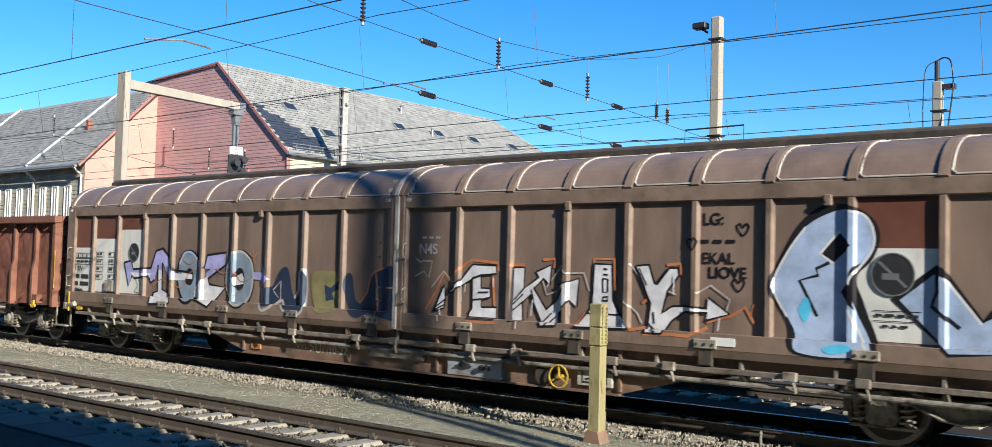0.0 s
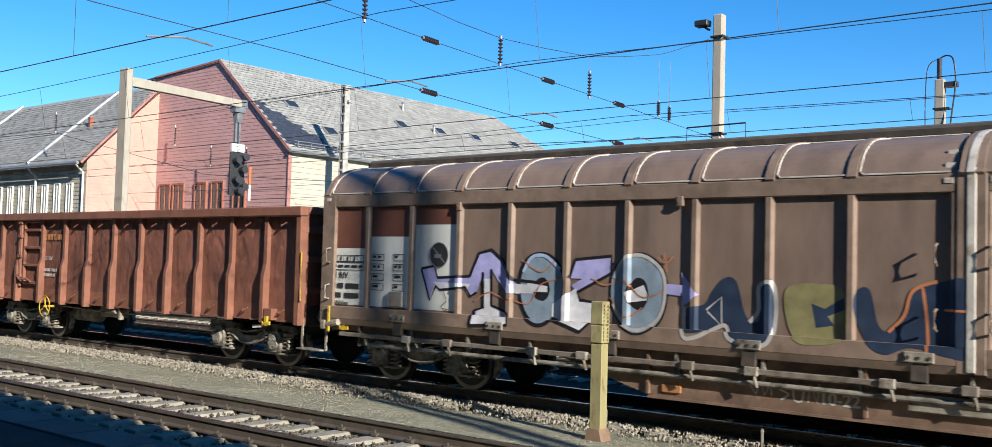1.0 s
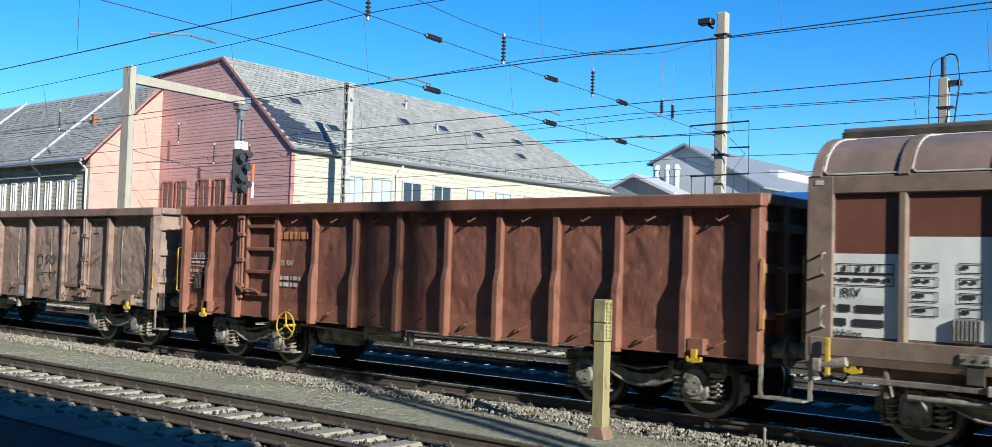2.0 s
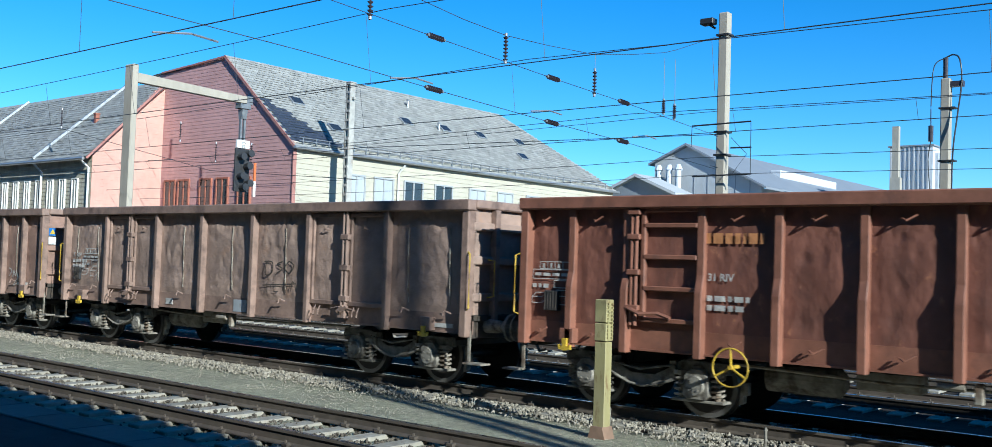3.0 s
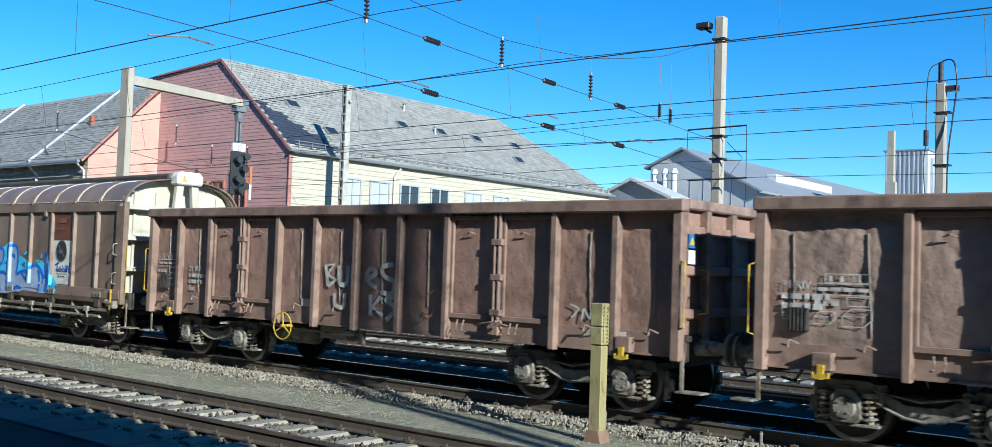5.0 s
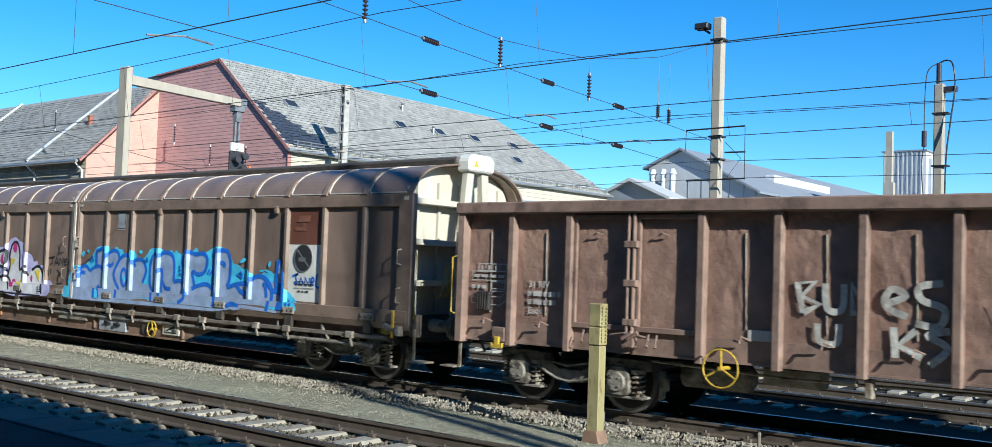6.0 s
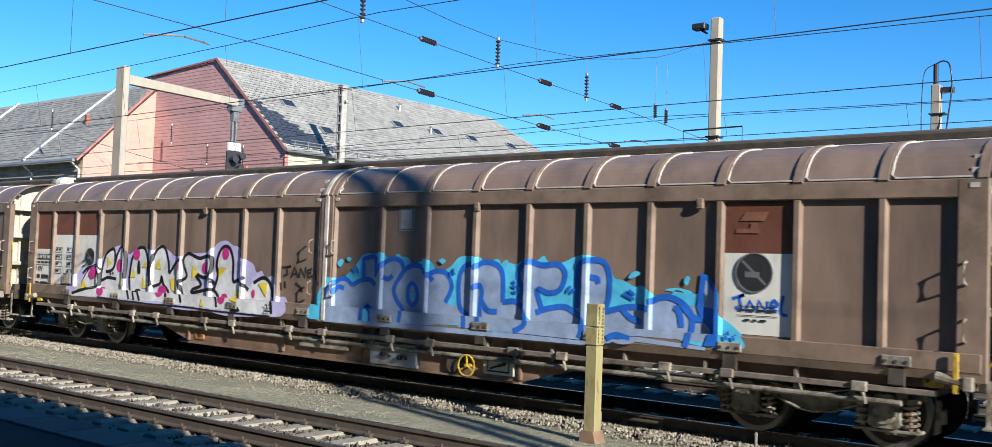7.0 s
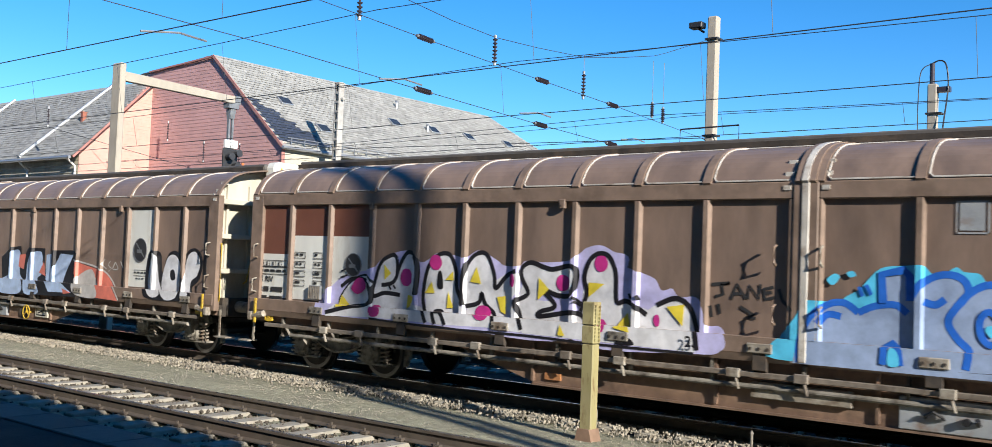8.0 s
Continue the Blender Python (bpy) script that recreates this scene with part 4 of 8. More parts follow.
def track(name, yc, label, x0=-130, x1=60, pieces=(-30, 4), step=0.63, sleeper_mat="sleeper"):
    tr = thing(name, label, "railway track", kind="structure")
    for y in (yc - 0.7525, yc + 0.7525):
        rail = part("rail", Build().prism([(y + a, z - 0.004) for a, z in RAIL], "x", x0, x1), M["rail_side"], tr, "rusty steel rail")
        part("running_face", Build().box(x0, x1, y - 0.031, y + 0.031, -0.008, 0.0), M["rail_head"], rail, "polished rail head")
    b = Build()
    prof = [(-1.3, -0.36), (1.3, -0.36), (1.3, -0.19), (1.05, -0.175), (0.5, -0.19), (-0.5, -0.19), (-1.05, -0.175), (-1.3, -0.19)]
    b.prism([(yc + a, z) for a, z in prof], "x", -0.13, 0.13, bevel=0.012)
    me = b.mesh("sleeper", M[sleeper_mat])
    b = Build()
    for y in (yc - 0.7525, yc + 0.7525):
        for s in (-1, 1):
            b.box(-0.055, 0.055, y + s * 0.085 - 0.035, y + s * 0.085 + 0.035, -0.18, -0.135, 0.008)
            b.cyl((0, y + s * 0.09, -0.14), (0, y + s * 0.09, -0.1), 0.018, n=6)
    clip = b.mesh("clip", M["rail_side"])
    x = pieces[0]
    while x < pieces[1]:
        sl = part("sleeper", me, None, tr)
        sl.matrix_basis = pose(x, 0, 0)
        part("rail_clip", clip, None, sl)
        x += step
    rest = Build()
    for lo, hi in ((x0, pieces[0] - 0.3), (pieces[1] + 0.3, x1)):
        x = lo
        while x < hi:
            rest.prism([(yc + a, z) for a, z in prof], "x", x - 0.13, x + 0.13)
            x += step
    tagged(part("far_sleepers", rest, M[sleeper_mat], tr), kind="stuff")
    return tr


bed("gravel_bed", 3.0, 12.7, -0.235, M["gravel"], "dry fine gravel between the railway tracks")
# dark ballast, its base near black so part of the shade is in the colour
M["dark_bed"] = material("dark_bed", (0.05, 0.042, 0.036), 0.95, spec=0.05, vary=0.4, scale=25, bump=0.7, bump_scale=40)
bed("ballast_bed", 12.6, 40.0, -0.232, M["dark_bed"], "dark ballast under and behind the train, its shade deepened by colour")
track("track_near", 8.55, "platform track on pale concrete sleepers", pieces=(-34, 4))
track("track_train", TRACK_Y, "rusty railway track on which the goods train runs", pieces=(-45, 8))
track("track_third", 18.3, "railway track behind the goods train", pieces=(-30, 0))
track("track_fourth", 22.6, "far railway track beside the depot building", pieces=(-30, 0))
stones("ballast_near", 9000, -34, 4, 7.1, 10.0, -0.25, 0.02, 0.045, M["ballast"], "dark broken ballast between pale sleepers", 3, 0.03)
stones("ballast_edge", 9000, -46, 3, 11.98, 12.9, -0.245, 0.013, 0.034, M["stone"], "pale broken stones along the rail", 4, 0.02)
stones("ballast_train", 5000, -46, 6, 12.4, 15.2, -0.25, 0.02, 0.045, M["ballast"], "dark ballast under the goods train", 5, 0.03)
stones("ballast_shoulder", 6000, -46, 3, 12.25, 12.95, -0.2, 0.014, 0.036, M["stone"], "pale broken stones over the sleeper ends", 8, 0.02)
stones("loose_gravel", 14000, -34, 2, 9.6, 12.4, -0.24, 0.006, 0.016, M["stone"], "fine loose gravel between the tracks", 6, 0.0)

# the platform on which the camera stands, and what shades it
b = Build()
b.box(-90, 40, -6.0, 5.3, -0.3, 0.18)
platform = thing("platform", "low asphalt station platform with concrete edge", "platform", kind="structure")
part("paving", b, M["asphalt"], platform)
x = -30.0
slab = Build().box(0.006, 0.994, 5.3, 5.86, -0.3, 0.20, 0.012).mesh("edge_slab", M["old_concrete"])
while x < 6:
    part("edge_slab", slab, None, platform).matrix_basis = pose(x, 0, 0)
    x += 1.0

# ---- the depot building ----
M["red_siding"] = material("red_siding", (0.52, 0.30, 0.278), 0.75, vary=0.1, scale=4, stain=(0.46, 0.265, 0.245), stain_scale=0.6)
M["cream_siding"] = material("cream_siding", (0.46, 0.425, 0.335), 0.75, vary=0.06, scale=4, stain=(0.41, 0.375, 0.295), stain_scale=0.8, stain_at=(0.5, 0.8))
M["old_siding"] = material("old_siding", (0.42, 0.385, 0.30), 0.85, vary=0.2, scale=4, stain=(0.28, 0.25, 0.19), stain_scale=1.2, stain_at=(0.48, 0.75), stretch=(1, 1, 0.5))
M["slate"] = material("slate", (0.335, 0.328, 0.30), 0.75, vary=0.14, scale=9, stain=(0.28, 0.275, 0.255), stain_scale=1.2, island=0.16, bump=0.3)
M["new_slate"] = material("new_slate", (0.05, 0.06, 0.085), 0.5, vary=0.15, island=0.1)
M["trim_red"] = material("trim_red", (0.36, 0.17, 0.145), 0.75, vary=0.15)
M["trim_grey"] = material("trim_grey", (0.36, 0.37, 0.37), 0.6, vary=0.08)
M["trim_white"] = material("trim_white", (0.7, 0.68, 0.63), 0.6, vary=0.08)
M["zinc"] = material("zinc", (0.38, 0.39, 0.40), 0.4, 0.6, vary=0.12)
M["glass"] = material("glass", (0.03, 0.035, 0.04), 0.06, 0.0, vary=0.1, bump=0.0, spec=1.0)
M["blind"] = material("blind", (0.40, 0.43, 0.46), 0.7, vary=0.05)
M["wood_frame"] = material("wood_frame", (0.3, 0.11, 0.07), 0.6, vary=0.2)
M["steel_grey"] = material("steel_grey", (0.24, 0.25, 0.26), 0.5, 0.4, vary=0.2, scale=6)

BX, BY, EAVE = -35.43, 28.75, 7.2
PEAK = (-40.76, 11.66)
INX = -45.89


def boards(wall, mat, a, c, z0, z1, top, out, step=0.24, thick=0.02):
    """Overlapping weatherboards along a wall from a to c (x, y), each a part; top(u) gives the height at u metres from a."""
    a, c = Vector((*a, 0)), Vector((*c, 0))
    d = c - a
    L = d.length
    d.normalize()
    o = Vector((*out, 0))
    z = z0
    while z < z1:
        zt = z + step
        n = 60
        inside = [L * i / n for i in range(n + 1) if top(L * i / n) >= z + step * 0.5]
        if inside:
            b = Build()
            p, q = a + d * inside[0], a + d * inside[-1]
            f = b.bm.verts.new
            v = [f(p + o * (thick * 1.4) + Vector((0, 0, z))), f(q + o * (thick * 1.4) + Vector((0, 0, z))), f(q + o * 0.004 + Vector((0, 0, zt))), f(p + o * 0.004 + Vector((0, 0, zt))), f(p + Vector((0, 0, z))), f(q + Vector((0, 0, z)))]
            b.bm.faces.new(v[:4])
            b.bm.faces.new((v[4], v[5], v[1], v[0]))
            part("board", b, mat, wall)
        z = zt


def slates(b, o, du, dv, nu, nv, w, h, keep, lift=0.012):
    """Lapped slates on a slope: o the foot corner, du along the eave, dv up the slope."""
    o, du, dv = Vector(o), Vector(du).normalized(), Vector(dv).normalized()
    n = du.cross(dv).normalized()
    if n.z < 0:
        n = -n
    rnd = random.Random(7)
    for j in range(nv):
        for i in range(nu):
            u, v = (i + (0.5 if j % 2 else 0)) * w, j * h
            if not keep(u + w / 2, v + h / 2):
                continue
            k = rnd.uniform(0.6, 1.4)
            p = [o + du * u2 + dv * v2 + n * l for u2, v2, l in ((u, v, lift * 2.2 * k), (u + w * 0.97, v, lift * 2.2 * k), (u + w * 0.97, v + h, 0.004), (u, v + h, 0.004))]
            b.quad(*p)
    return b


def window(house, x, y, z0, z1, width, face, style):
    """A window in a wall; face 'x' looks to +x (width along y), 'y' looks to -y (width along x)."""
    def bx(b, u0, u1, d0, d1, za, zb, bev=0.0):
        return b.box(x + d0, x + d1, y + u0, y + u1, za, zb, bev) if face == "x" else b.box(x + u0, x + u1, y - d1, y - d0, za, zb, bev)
    f = 0.05 if style == "white" else 0.09
    half = 0.02 if style == "white" else 0.04
    b = Build()
    for u0, u1, za, zb in ((0, f, z0, z1), (width - f, width, z0, z1), (f, width - f, z0, z0 + f), (f, width - f, z1 - f, z1)):
        bx(b, u0, u1, -0.1, 0.10, za, zb, 0.008)
    bx(b, width / 2 - half, width / 2 + half, -0.08, 0.085, z0 + f, z1 - f)
    win = part("window", b, M["wood_frame"] if style == "red" else M["trim_white"] if style == "white" else M["trim_grey"], house, "framed casement window")
    b = Build()
    bx(b, f, width / 2 - half, 0.0, 0.045, z0 + f, z1 - f)
    bx(b, width / 2 + half, width - f, 0.0, 0.045, z0 + f, z1 - f)
    part("pane", b, M["blind"] if style == "blind" else M["glass"], win)
    b = Build()
    bx(b, -0.05, width + 0.05, 0.0, 0.16, z0 - 0.06, z0, 0.008)
    part("sill", b, M["trim_white"] if style != "red" else M["wood_frame"], win)


house = thing("depot_building", "red and cream weatherboarded depot building with slate roof", "building")
# bodies of the walls
b = Build().prism([(BX, -0.3), (BX, EAVE), (PEAK[0], PEAK[1] - 0.05), (-46.5, 11.27), (-46.5, -0.3)], "y", BY, BY + 0.4)
gable = part("gable_wall", b, M["red_siding"], house, "red weatherboarded gable wall")


def gable_h(u):
    x = BX - u
    return EAVE + (PEAK[1] - EAVE) * u / 5.35 if x > PEAK[0] else PEAK[1] - (PEAK[0] - x) * 0.06


boards(gable, M["red_siding"], (BX, BY), (INX, BY), 2.0, 12.0, gable_h, (0, -1), step=0.17, thick=0.011)
b = Build().box(BX - 0.4, BX, BY + 0.4, BY + 26.1, -0.3, EAVE - 0.1)
long_wall = part("long_wall", b, M["cream_siding"], house, "cream weatherboarded long wall")
boards(long_wall, M["cream_siding"], (BX, BY), (BX, BY + 26.1), 2.0, EAVE - 0.15, lambda u: 50, (1, 0))
part("back_wall", Build().box(-46.5, BX, BY + 25.7, BY + 26.1, -0.3, EAVE - 0.1), M["cream_siding"], house)
part("corner_board", Build().box(BX - 0.02, BX + 0.05, BY - 0.05, BY + 0.14, 0, EAVE, 0.008), M["trim_red"], house)
# main roof: slope to +x with a hip at the far end
ridge_len = 20.8
b = Build()
b.bm.faces.new([b.bm.verts.new(q) for q in ((BX + 0.2, BY - 0.09, EAVE - 0.17), (BX + 0.2, BY + 26.4, EAVE - 0.17), (PEAK[0], BY + ridge_len, PEAK[1] + 0.02), (PEAK[0], BY - 0.09, PEAK[1] + 0.02))])
b.bm.faces.new([b.bm.verts.new(q) for q in ((PEAK[0], BY - 0.09, PEAK[1] + 0.02), (PEAK[0], BY + ridge_len, PEAK[1] + 0.02), (-47, BY + 26.4, 9.0), (-47, BY - 0.09, PEAK[1] - 0.36))])
b.bm.faces.new([b.bm.verts.new(q) for q in ((BX + 0.2, BY + 26.4, EAVE - 0.17), (-47, BY + 26.4, EAVE - 0.17), (-47, BY + 26.4, 9.0), (PEAK[0], BY + ridge_len, PEAK[1] + 0.02))])
roof = part("roof", b, M["slate"], house, "weathered grey slate roof")
v_up = Vector((-5.55, 0, PEAK[1] - EAVE + 0.18))
vl = v_up.length


def on_slope(u, v):
    return 0 < v < vl - 0.05 and u < 26.5 - (v / vl) * 5.6


dark = lambda u, v: u < 2.9 - 0.62 * int(v / 0.75) + 0.25 and 0.3 < v < 3.9
slate_a = part("slating", slates(Build(), (BX + 0.2, BY - 0.09, EAVE - 0.155), (0, 1, 0), v_up, 74, 34, 0.36, 0.22, lambda u, v: on_slope(u, v) and not dark(u, v)), M["slate"], roof)
slate_b = part("new_slating", slates(Build(), (BX + 0.2, BY - 0.09, EAVE - 0.155), (0, 1, 0), v_up, 74, 34, 0.36, 0.22, lambda u, v: on_slope(u, v) and dark(u, v)), M["new_slate"], roof, "patch of new dark slates")

for o_ in (slate_a, slate_b):
    tagged(o_, kind="stuff")


def slope_bar(b, p, q, w, h):
    """A straight board from p to q, w wide and h deep."""
    p, q = Vector(p), Vector(q)
    d = (q - p).normalized()
    side = d.cross(Vector((0, 0, 1)))
    side = side.normalized() if side.length > 1e-4 else Vector((1, 0, 0))
    up = side.cross(d)
    r = []
    for o in (p, q):
        r.append([b.bm.verts.new(o + side * (s * w / 2) + up * (t * h / 2)) for s, t in ((-1, -1), (1, -1), (1, 1), (-1, 1))])
    b.bm.faces.new(r[0])
    b.bm.faces.new(r[1][::-1])
    for i in range(4):
        b.bm.faces.new((r[0][i], r[0][(i + 1) % 4], r[1][(i + 1) % 4], r[1][i]))
    return b


part("verge_board", slope_bar(Build(), (BX + 0.22, BY - 0.11, EAVE - 0.25), (PEAK[0], BY - 0.11, PEAK[1] - 0.02), 0.05, 0.13), M["trim_red"], house)
part("verge_board", slope_bar(Build(), (PEAK[0], BY - 0.11, PEAK[1] - 0.05), (INX - 0.2, BY - 0.11, PEAK[1] - 0.33), 0.05, 0.08), M["trim_red"], house)
part("gutter", Build().tube([(BX + 0.28, BY - 0.2, EAVE - 0.22), (BX + 0.28, BY + 26.4, EAVE - 0.22)], 0.08, n=8), M["zinc"], house)
b = Build()
for k in range(34):
    b.box(BX + 0.1, BX + 0.13, BY + 0.4 + k * 0.77, BY + 0.43 + k * 0.77, EAVE - 0.08, EAVE + 0.28)
for z in (0.12, 0.26):
    b.tube([(BX + 0.115, BY + 0.2, EAVE + z), (BX + 0.115, BY + 26, EAVE + z)], 0.022)
part("snow_guard", b, M["zinc"], roof, "galvanised snow guard")
part("downpipe", Build().tube([(BX + 0.45, BY + 6.6, EAVE - 0.4), (BX + 0.12, BY + 6.5, EAVE - 0.8), (BX + 0.12, BY + 6.5, 0)], 0.055, n=8), M["trim_white"], house)
for y, u, st in ((3.2, 1.15, "blind"), (4.9, 1.35, "blind"), (6.95, 1.4, "glass"), (9.2, 1.4, "glass"), (11.9, 1.4, "blind"), (14.3, 1.4, "blind"), (16.9, 1.4, "blind"), (19.4, 1.4, "blind"), (22, 1.4, "blind")):
    window(house, BX, BY + y, 4.3, 6.12, u, "x", st)
for u in (10.05, 8.85, 7.0, 5.65, 3.95):
    window(house, BX - u, BY, 3.9, 5.8, 1.0, "y", "red")
for v, y in ((3.95, 2.3), (3.94, 9.8), (3.94, 12.9), (3.94, 16.0), (3.96, 19.7), (2.0, 3.5), (2.3, 18.5)):
    at_ = Vector((BX + 0.2, BY + y, EAVE - 0.16)) + v_up.normalized() * v
    rot = Matrix.Translation(at_) @ Matrix.Rotation(math.atan2(v_up.z, -v_up.x), 4, "Y")
    b = Build().box(-0.3, 0.3, -0.36, 0.36, 0.0, 0.12, 0.02)
    sk = part("skylight", b, M["zinc"], roof)
    sk.data.transform(rot)
    b = Build().box(-0.24, 0.24, -0.3, 0.3, 0.12, 0.128)
    gl = part("pane", b, M["glass"], sk)
    gl.data.transform(rot)
for x_, y_ in ((-39.6, 11.3), (-38.1, 12.3)):
    z_ = EAVE - 0.16 + (BX + 0.2 - x_) * v_up.z / 5.55
    part("flue", Build().cyl((x_, BY + y_, z_ - 0.1), (x_, BY + y_, z_ + 0.36), 0.07, n=10).cyl((x_, BY + y_, z_ + 0.36), (x_, BY + y_, z_ + 0.44), 0.12, 0.06, n=10), M["zinc"], roof)

# left wing, standing forward of the red gable
wing = thing("depot_wing", "pink gabled depot wing with old pale front and slate roof", "building")
FY, WEAVE, WR = 25.0, 7.0, 10.95
M["pink_siding"] = material("pink_siding", (0.55, 0.32, 0.26), 0.75, vary=0.08, scale=4)
pink = part("end_wall", Build().prism([(FY, -0.3), (FY, WEAVE), (BY + 0.1, WR - 0.1), (BY + 4, WEAVE), (BY + 4, -0.3)], "x", INX - 0.4, INX), M["pink_siding"], wing, "pink weatherboarded gable end")
boards(pink, M["pink_siding"], (INX, BY), (INX, FY), 2.0, 11, lambda u: WR - 0.1 - (WR - WEAVE) * u / (BY - FY), (1, 0), step=0.17, thick=0.011)
front = part("front_wall", Build().box(-75, INX - 0.4, FY, FY + 0.4, -0.3, WEAVE - 0.05), M["old_siding"], wing, "old pale boarded front wall")
boards(front, M["old_siding"], (INX, FY), (-75, FY), 2.0, WEAVE - 0.3, lambda u: 50, (0, -1), step=0.2)
wroof = Build()
wroof.bm.faces.new([wroof.bm.verts.new(q) for q in ((INX + 0.3, FY - 0.5, WEAVE - 0.42), (-75, FY - 0.5, WEAVE - 0.42), (-75, BY + 0.3, WR + 0.05), (INX + 0.3, BY + 0.3, WR + 0.05))])
wroof.bm.faces.new([wroof.bm.verts.new(q) for q in ((INX + 0.3, BY + 0.3, WR + 0.05), (-75, BY + 0.3, WR + 0.05), (-75, BY + 5, WEAVE - 0.4), (INX + 0.3, BY + 5, WEAVE - 0.4))])
wr = part("roof", wroof, M["slate"], wing, "grey slate roof of the wing")
wv = Vector((0, BY + 0.8 - FY, WR - WEAVE + 0.47))
slate_c = part("slating", slates(Build(), (INX + 0.3, FY - 0.5, WEAVE - 0.41), (-1, 0, 0), wv, 80, int(wv.length / 0.22), 0.36, 0.22, lambda u, v: u < 28.6), M["slate"], wr)
tagged(slate_c, kind="stuff")
part("roof_flashing", slope_bar(Build(), (INX - 5.0, FY - 0.5, WEAVE - 0.3), (INX - 4.2, BY + 0.25, WR + 0.12), 0.2, 0.12), M["zinc"], wr, "pale metal flashing")
part("roof_flashing", slope_bar(Build(), (INX - 16.0, FY - 0.5, WEAVE - 0.3), (INX - 15.2, BY + 0.25, WR + 0.12), 0.2, 0.12), M["zinc"], wr, "pale metal flashing")
part("verge_board", slope_bar(Build(), (INX + 0.34, FY - 0.5, WEAVE - 0.5), (INX + 0.34, BY, WR - 0.05), 0.05, 0.1), M["trim_red"], wing)
part("gutter", Build().tube([(INX + 0.2, FY - 0.58, WEAVE - 0.5), (-75, FY - 0.58, WEAVE - 0.5)], 0.08, n=8), M["zinc"], wing)
part("downpipe", Build().tube([(INX - 4.8, FY - 0.55, WEAVE - 0.55), (INX - 4.7, FY - 0.15, WEAVE - 1.0), (INX - 4.7, FY - 0.12, 0)], 0.06, n=8), M["trim_white"], wing)
part("downpipe", Build().tube([(INX - 0.3, FY - 0.5, WEAVE - 0.5), (INX - 0.1, FY - 0.12, WEAVE - 0.9), (INX - 0.1, FY - 0.12, 0)], 0.055, n=8), M["trim_white"], wing)
for k in range(13):
    window(wing, INX - 1.72 - k * 1.23, FY, 3.7, 5.62, 0.56, "y", "white")
part("chimney", Build().box(INX - 3.0, INX - 2.8, FY + 1.6, FY + 1.8, 8.0, 9.12).box(INX - 3.03, INX - 2.77, FY + 1.57, FY + 1.83, 9.12, 9.18), M["wood_frame"], wing)

# ---- far buildings ----
M["far_wall"] = material("far_wall", (0.45, 0.46, 0.47), 0.7, vary=0.06, scale=2)
M["far_roof"] = material("far_roof", (0.22, 0.24, 0.27), 0.7, vary=0.08, scale=2)
M["far_white"] = material("far_white", (0.55, 0.57, 0.6), 0.6, vary=0.06, scale=2)
shed = thing("goods_shed", "grey gabled goods shed with white vent pipes", "building")
part("wall", Build().prism([(-35.6, -0.3), (-35.4, 9.35), (-32.85, 10.42), (-27.6, 7.6), (-27.6, -0.3)], "y", 60, 60.4), M["far_wall"], shed)
part("side_wall", Build().box(-28.0, -27.6, 60.4, 110, -0.3, 7.5), M["far_wall"], shed)
part("roof", Build().prism([(-32.9, 10.45), (-32.9, 10.6), (-27.1, 7.55), (-27.1, 7.4)], "y", 59.6, 110).prism([(-32.9, 10.45), (-32.9, 10.6), (-35.7, 9.35), (-35.7, 9.2)], "y", 59.6, 110), M["far_roof"], shed)
for x in (-34.7, -33.9, -33.2):
    part("vent_pipe", Build().cyl((x, 59.3, 6.0), (x, 59.3, 8.8), 0.2, n=10).cyl((x, 59.3, 8.8), (x, 59.3, 9.15), 0.3, 0.15, n=10), M["far_white"], shed)
for k in range(8):
    part("rib", Build().box(-35.4 + k, -35.36 + k, 59.97, 60, 0, 8.4), M["far_roof"], shed)
part("roof_light", Build().box(-30.4, -29.6, 67.5, 78, 8.7, 9.42, 0.05), M["far_white"], shed)
hut = thing("small_gabled_house", "blue-grey gabled house behind the depot", "building")
part("wall", Build().prism([(-36.9, -0.3), (-36.9, 7.0), (-34.3, 8.1), (-31.7, 7.0), (-31.7, -0.3)], "y", 56, 58), M["far_roof"], hut)
part("roof", Build().prism([(-37.3, 6.95), (-34.3, 8.25), (-31.3, 6.95), (-31.3, 6.75), (-34.3, 8.05), (-37.3, 6.75)], "y", 55.6, 58.4), M["far_wall"], hut)
silo = thing("ribbed_silo", "white vertically ribbed industrial tower", "building")
part("body", Build().box(-22.9, -20.1, 70, 74, -0.3, 10.95), M["far_white"], silo)
for k in range(9):
    part("rib", Build().box(-22.85 + k * 0.3, -22.75 + k * 0.3, 69.9, 70, 0, 10.9), M["far_wall"], silo)
part("cap", Build().box(-23, -20.0, 69.85, 74.1, 10.95, 11.05), M["far_roof"], silo)
part("side_tank", Build().cyl((-19.9, 71, 0), (-19.9, 71, 10.5), 0.5, n=14), M["far_white"], silo)
low = thing("low_warehouse", "long low warehouse beyond the yard", "building")
part("wall", Build().box(-27, 10, 78, 92, -0.3, 7.6), M["far_wall"], low)
part("roof", Build().box(-27.3, 10.3, 77.7, 92.3, 7.6, 7.85), M["far_roof"], low)
blue_van = thing("blue_container", "blue steel container beside the shed", "container")
part("body", Build().box(-26.5, -20.5, 57, 59.4, -0.3, 6.9, 0.03), M["sign_blue"], blue_van)

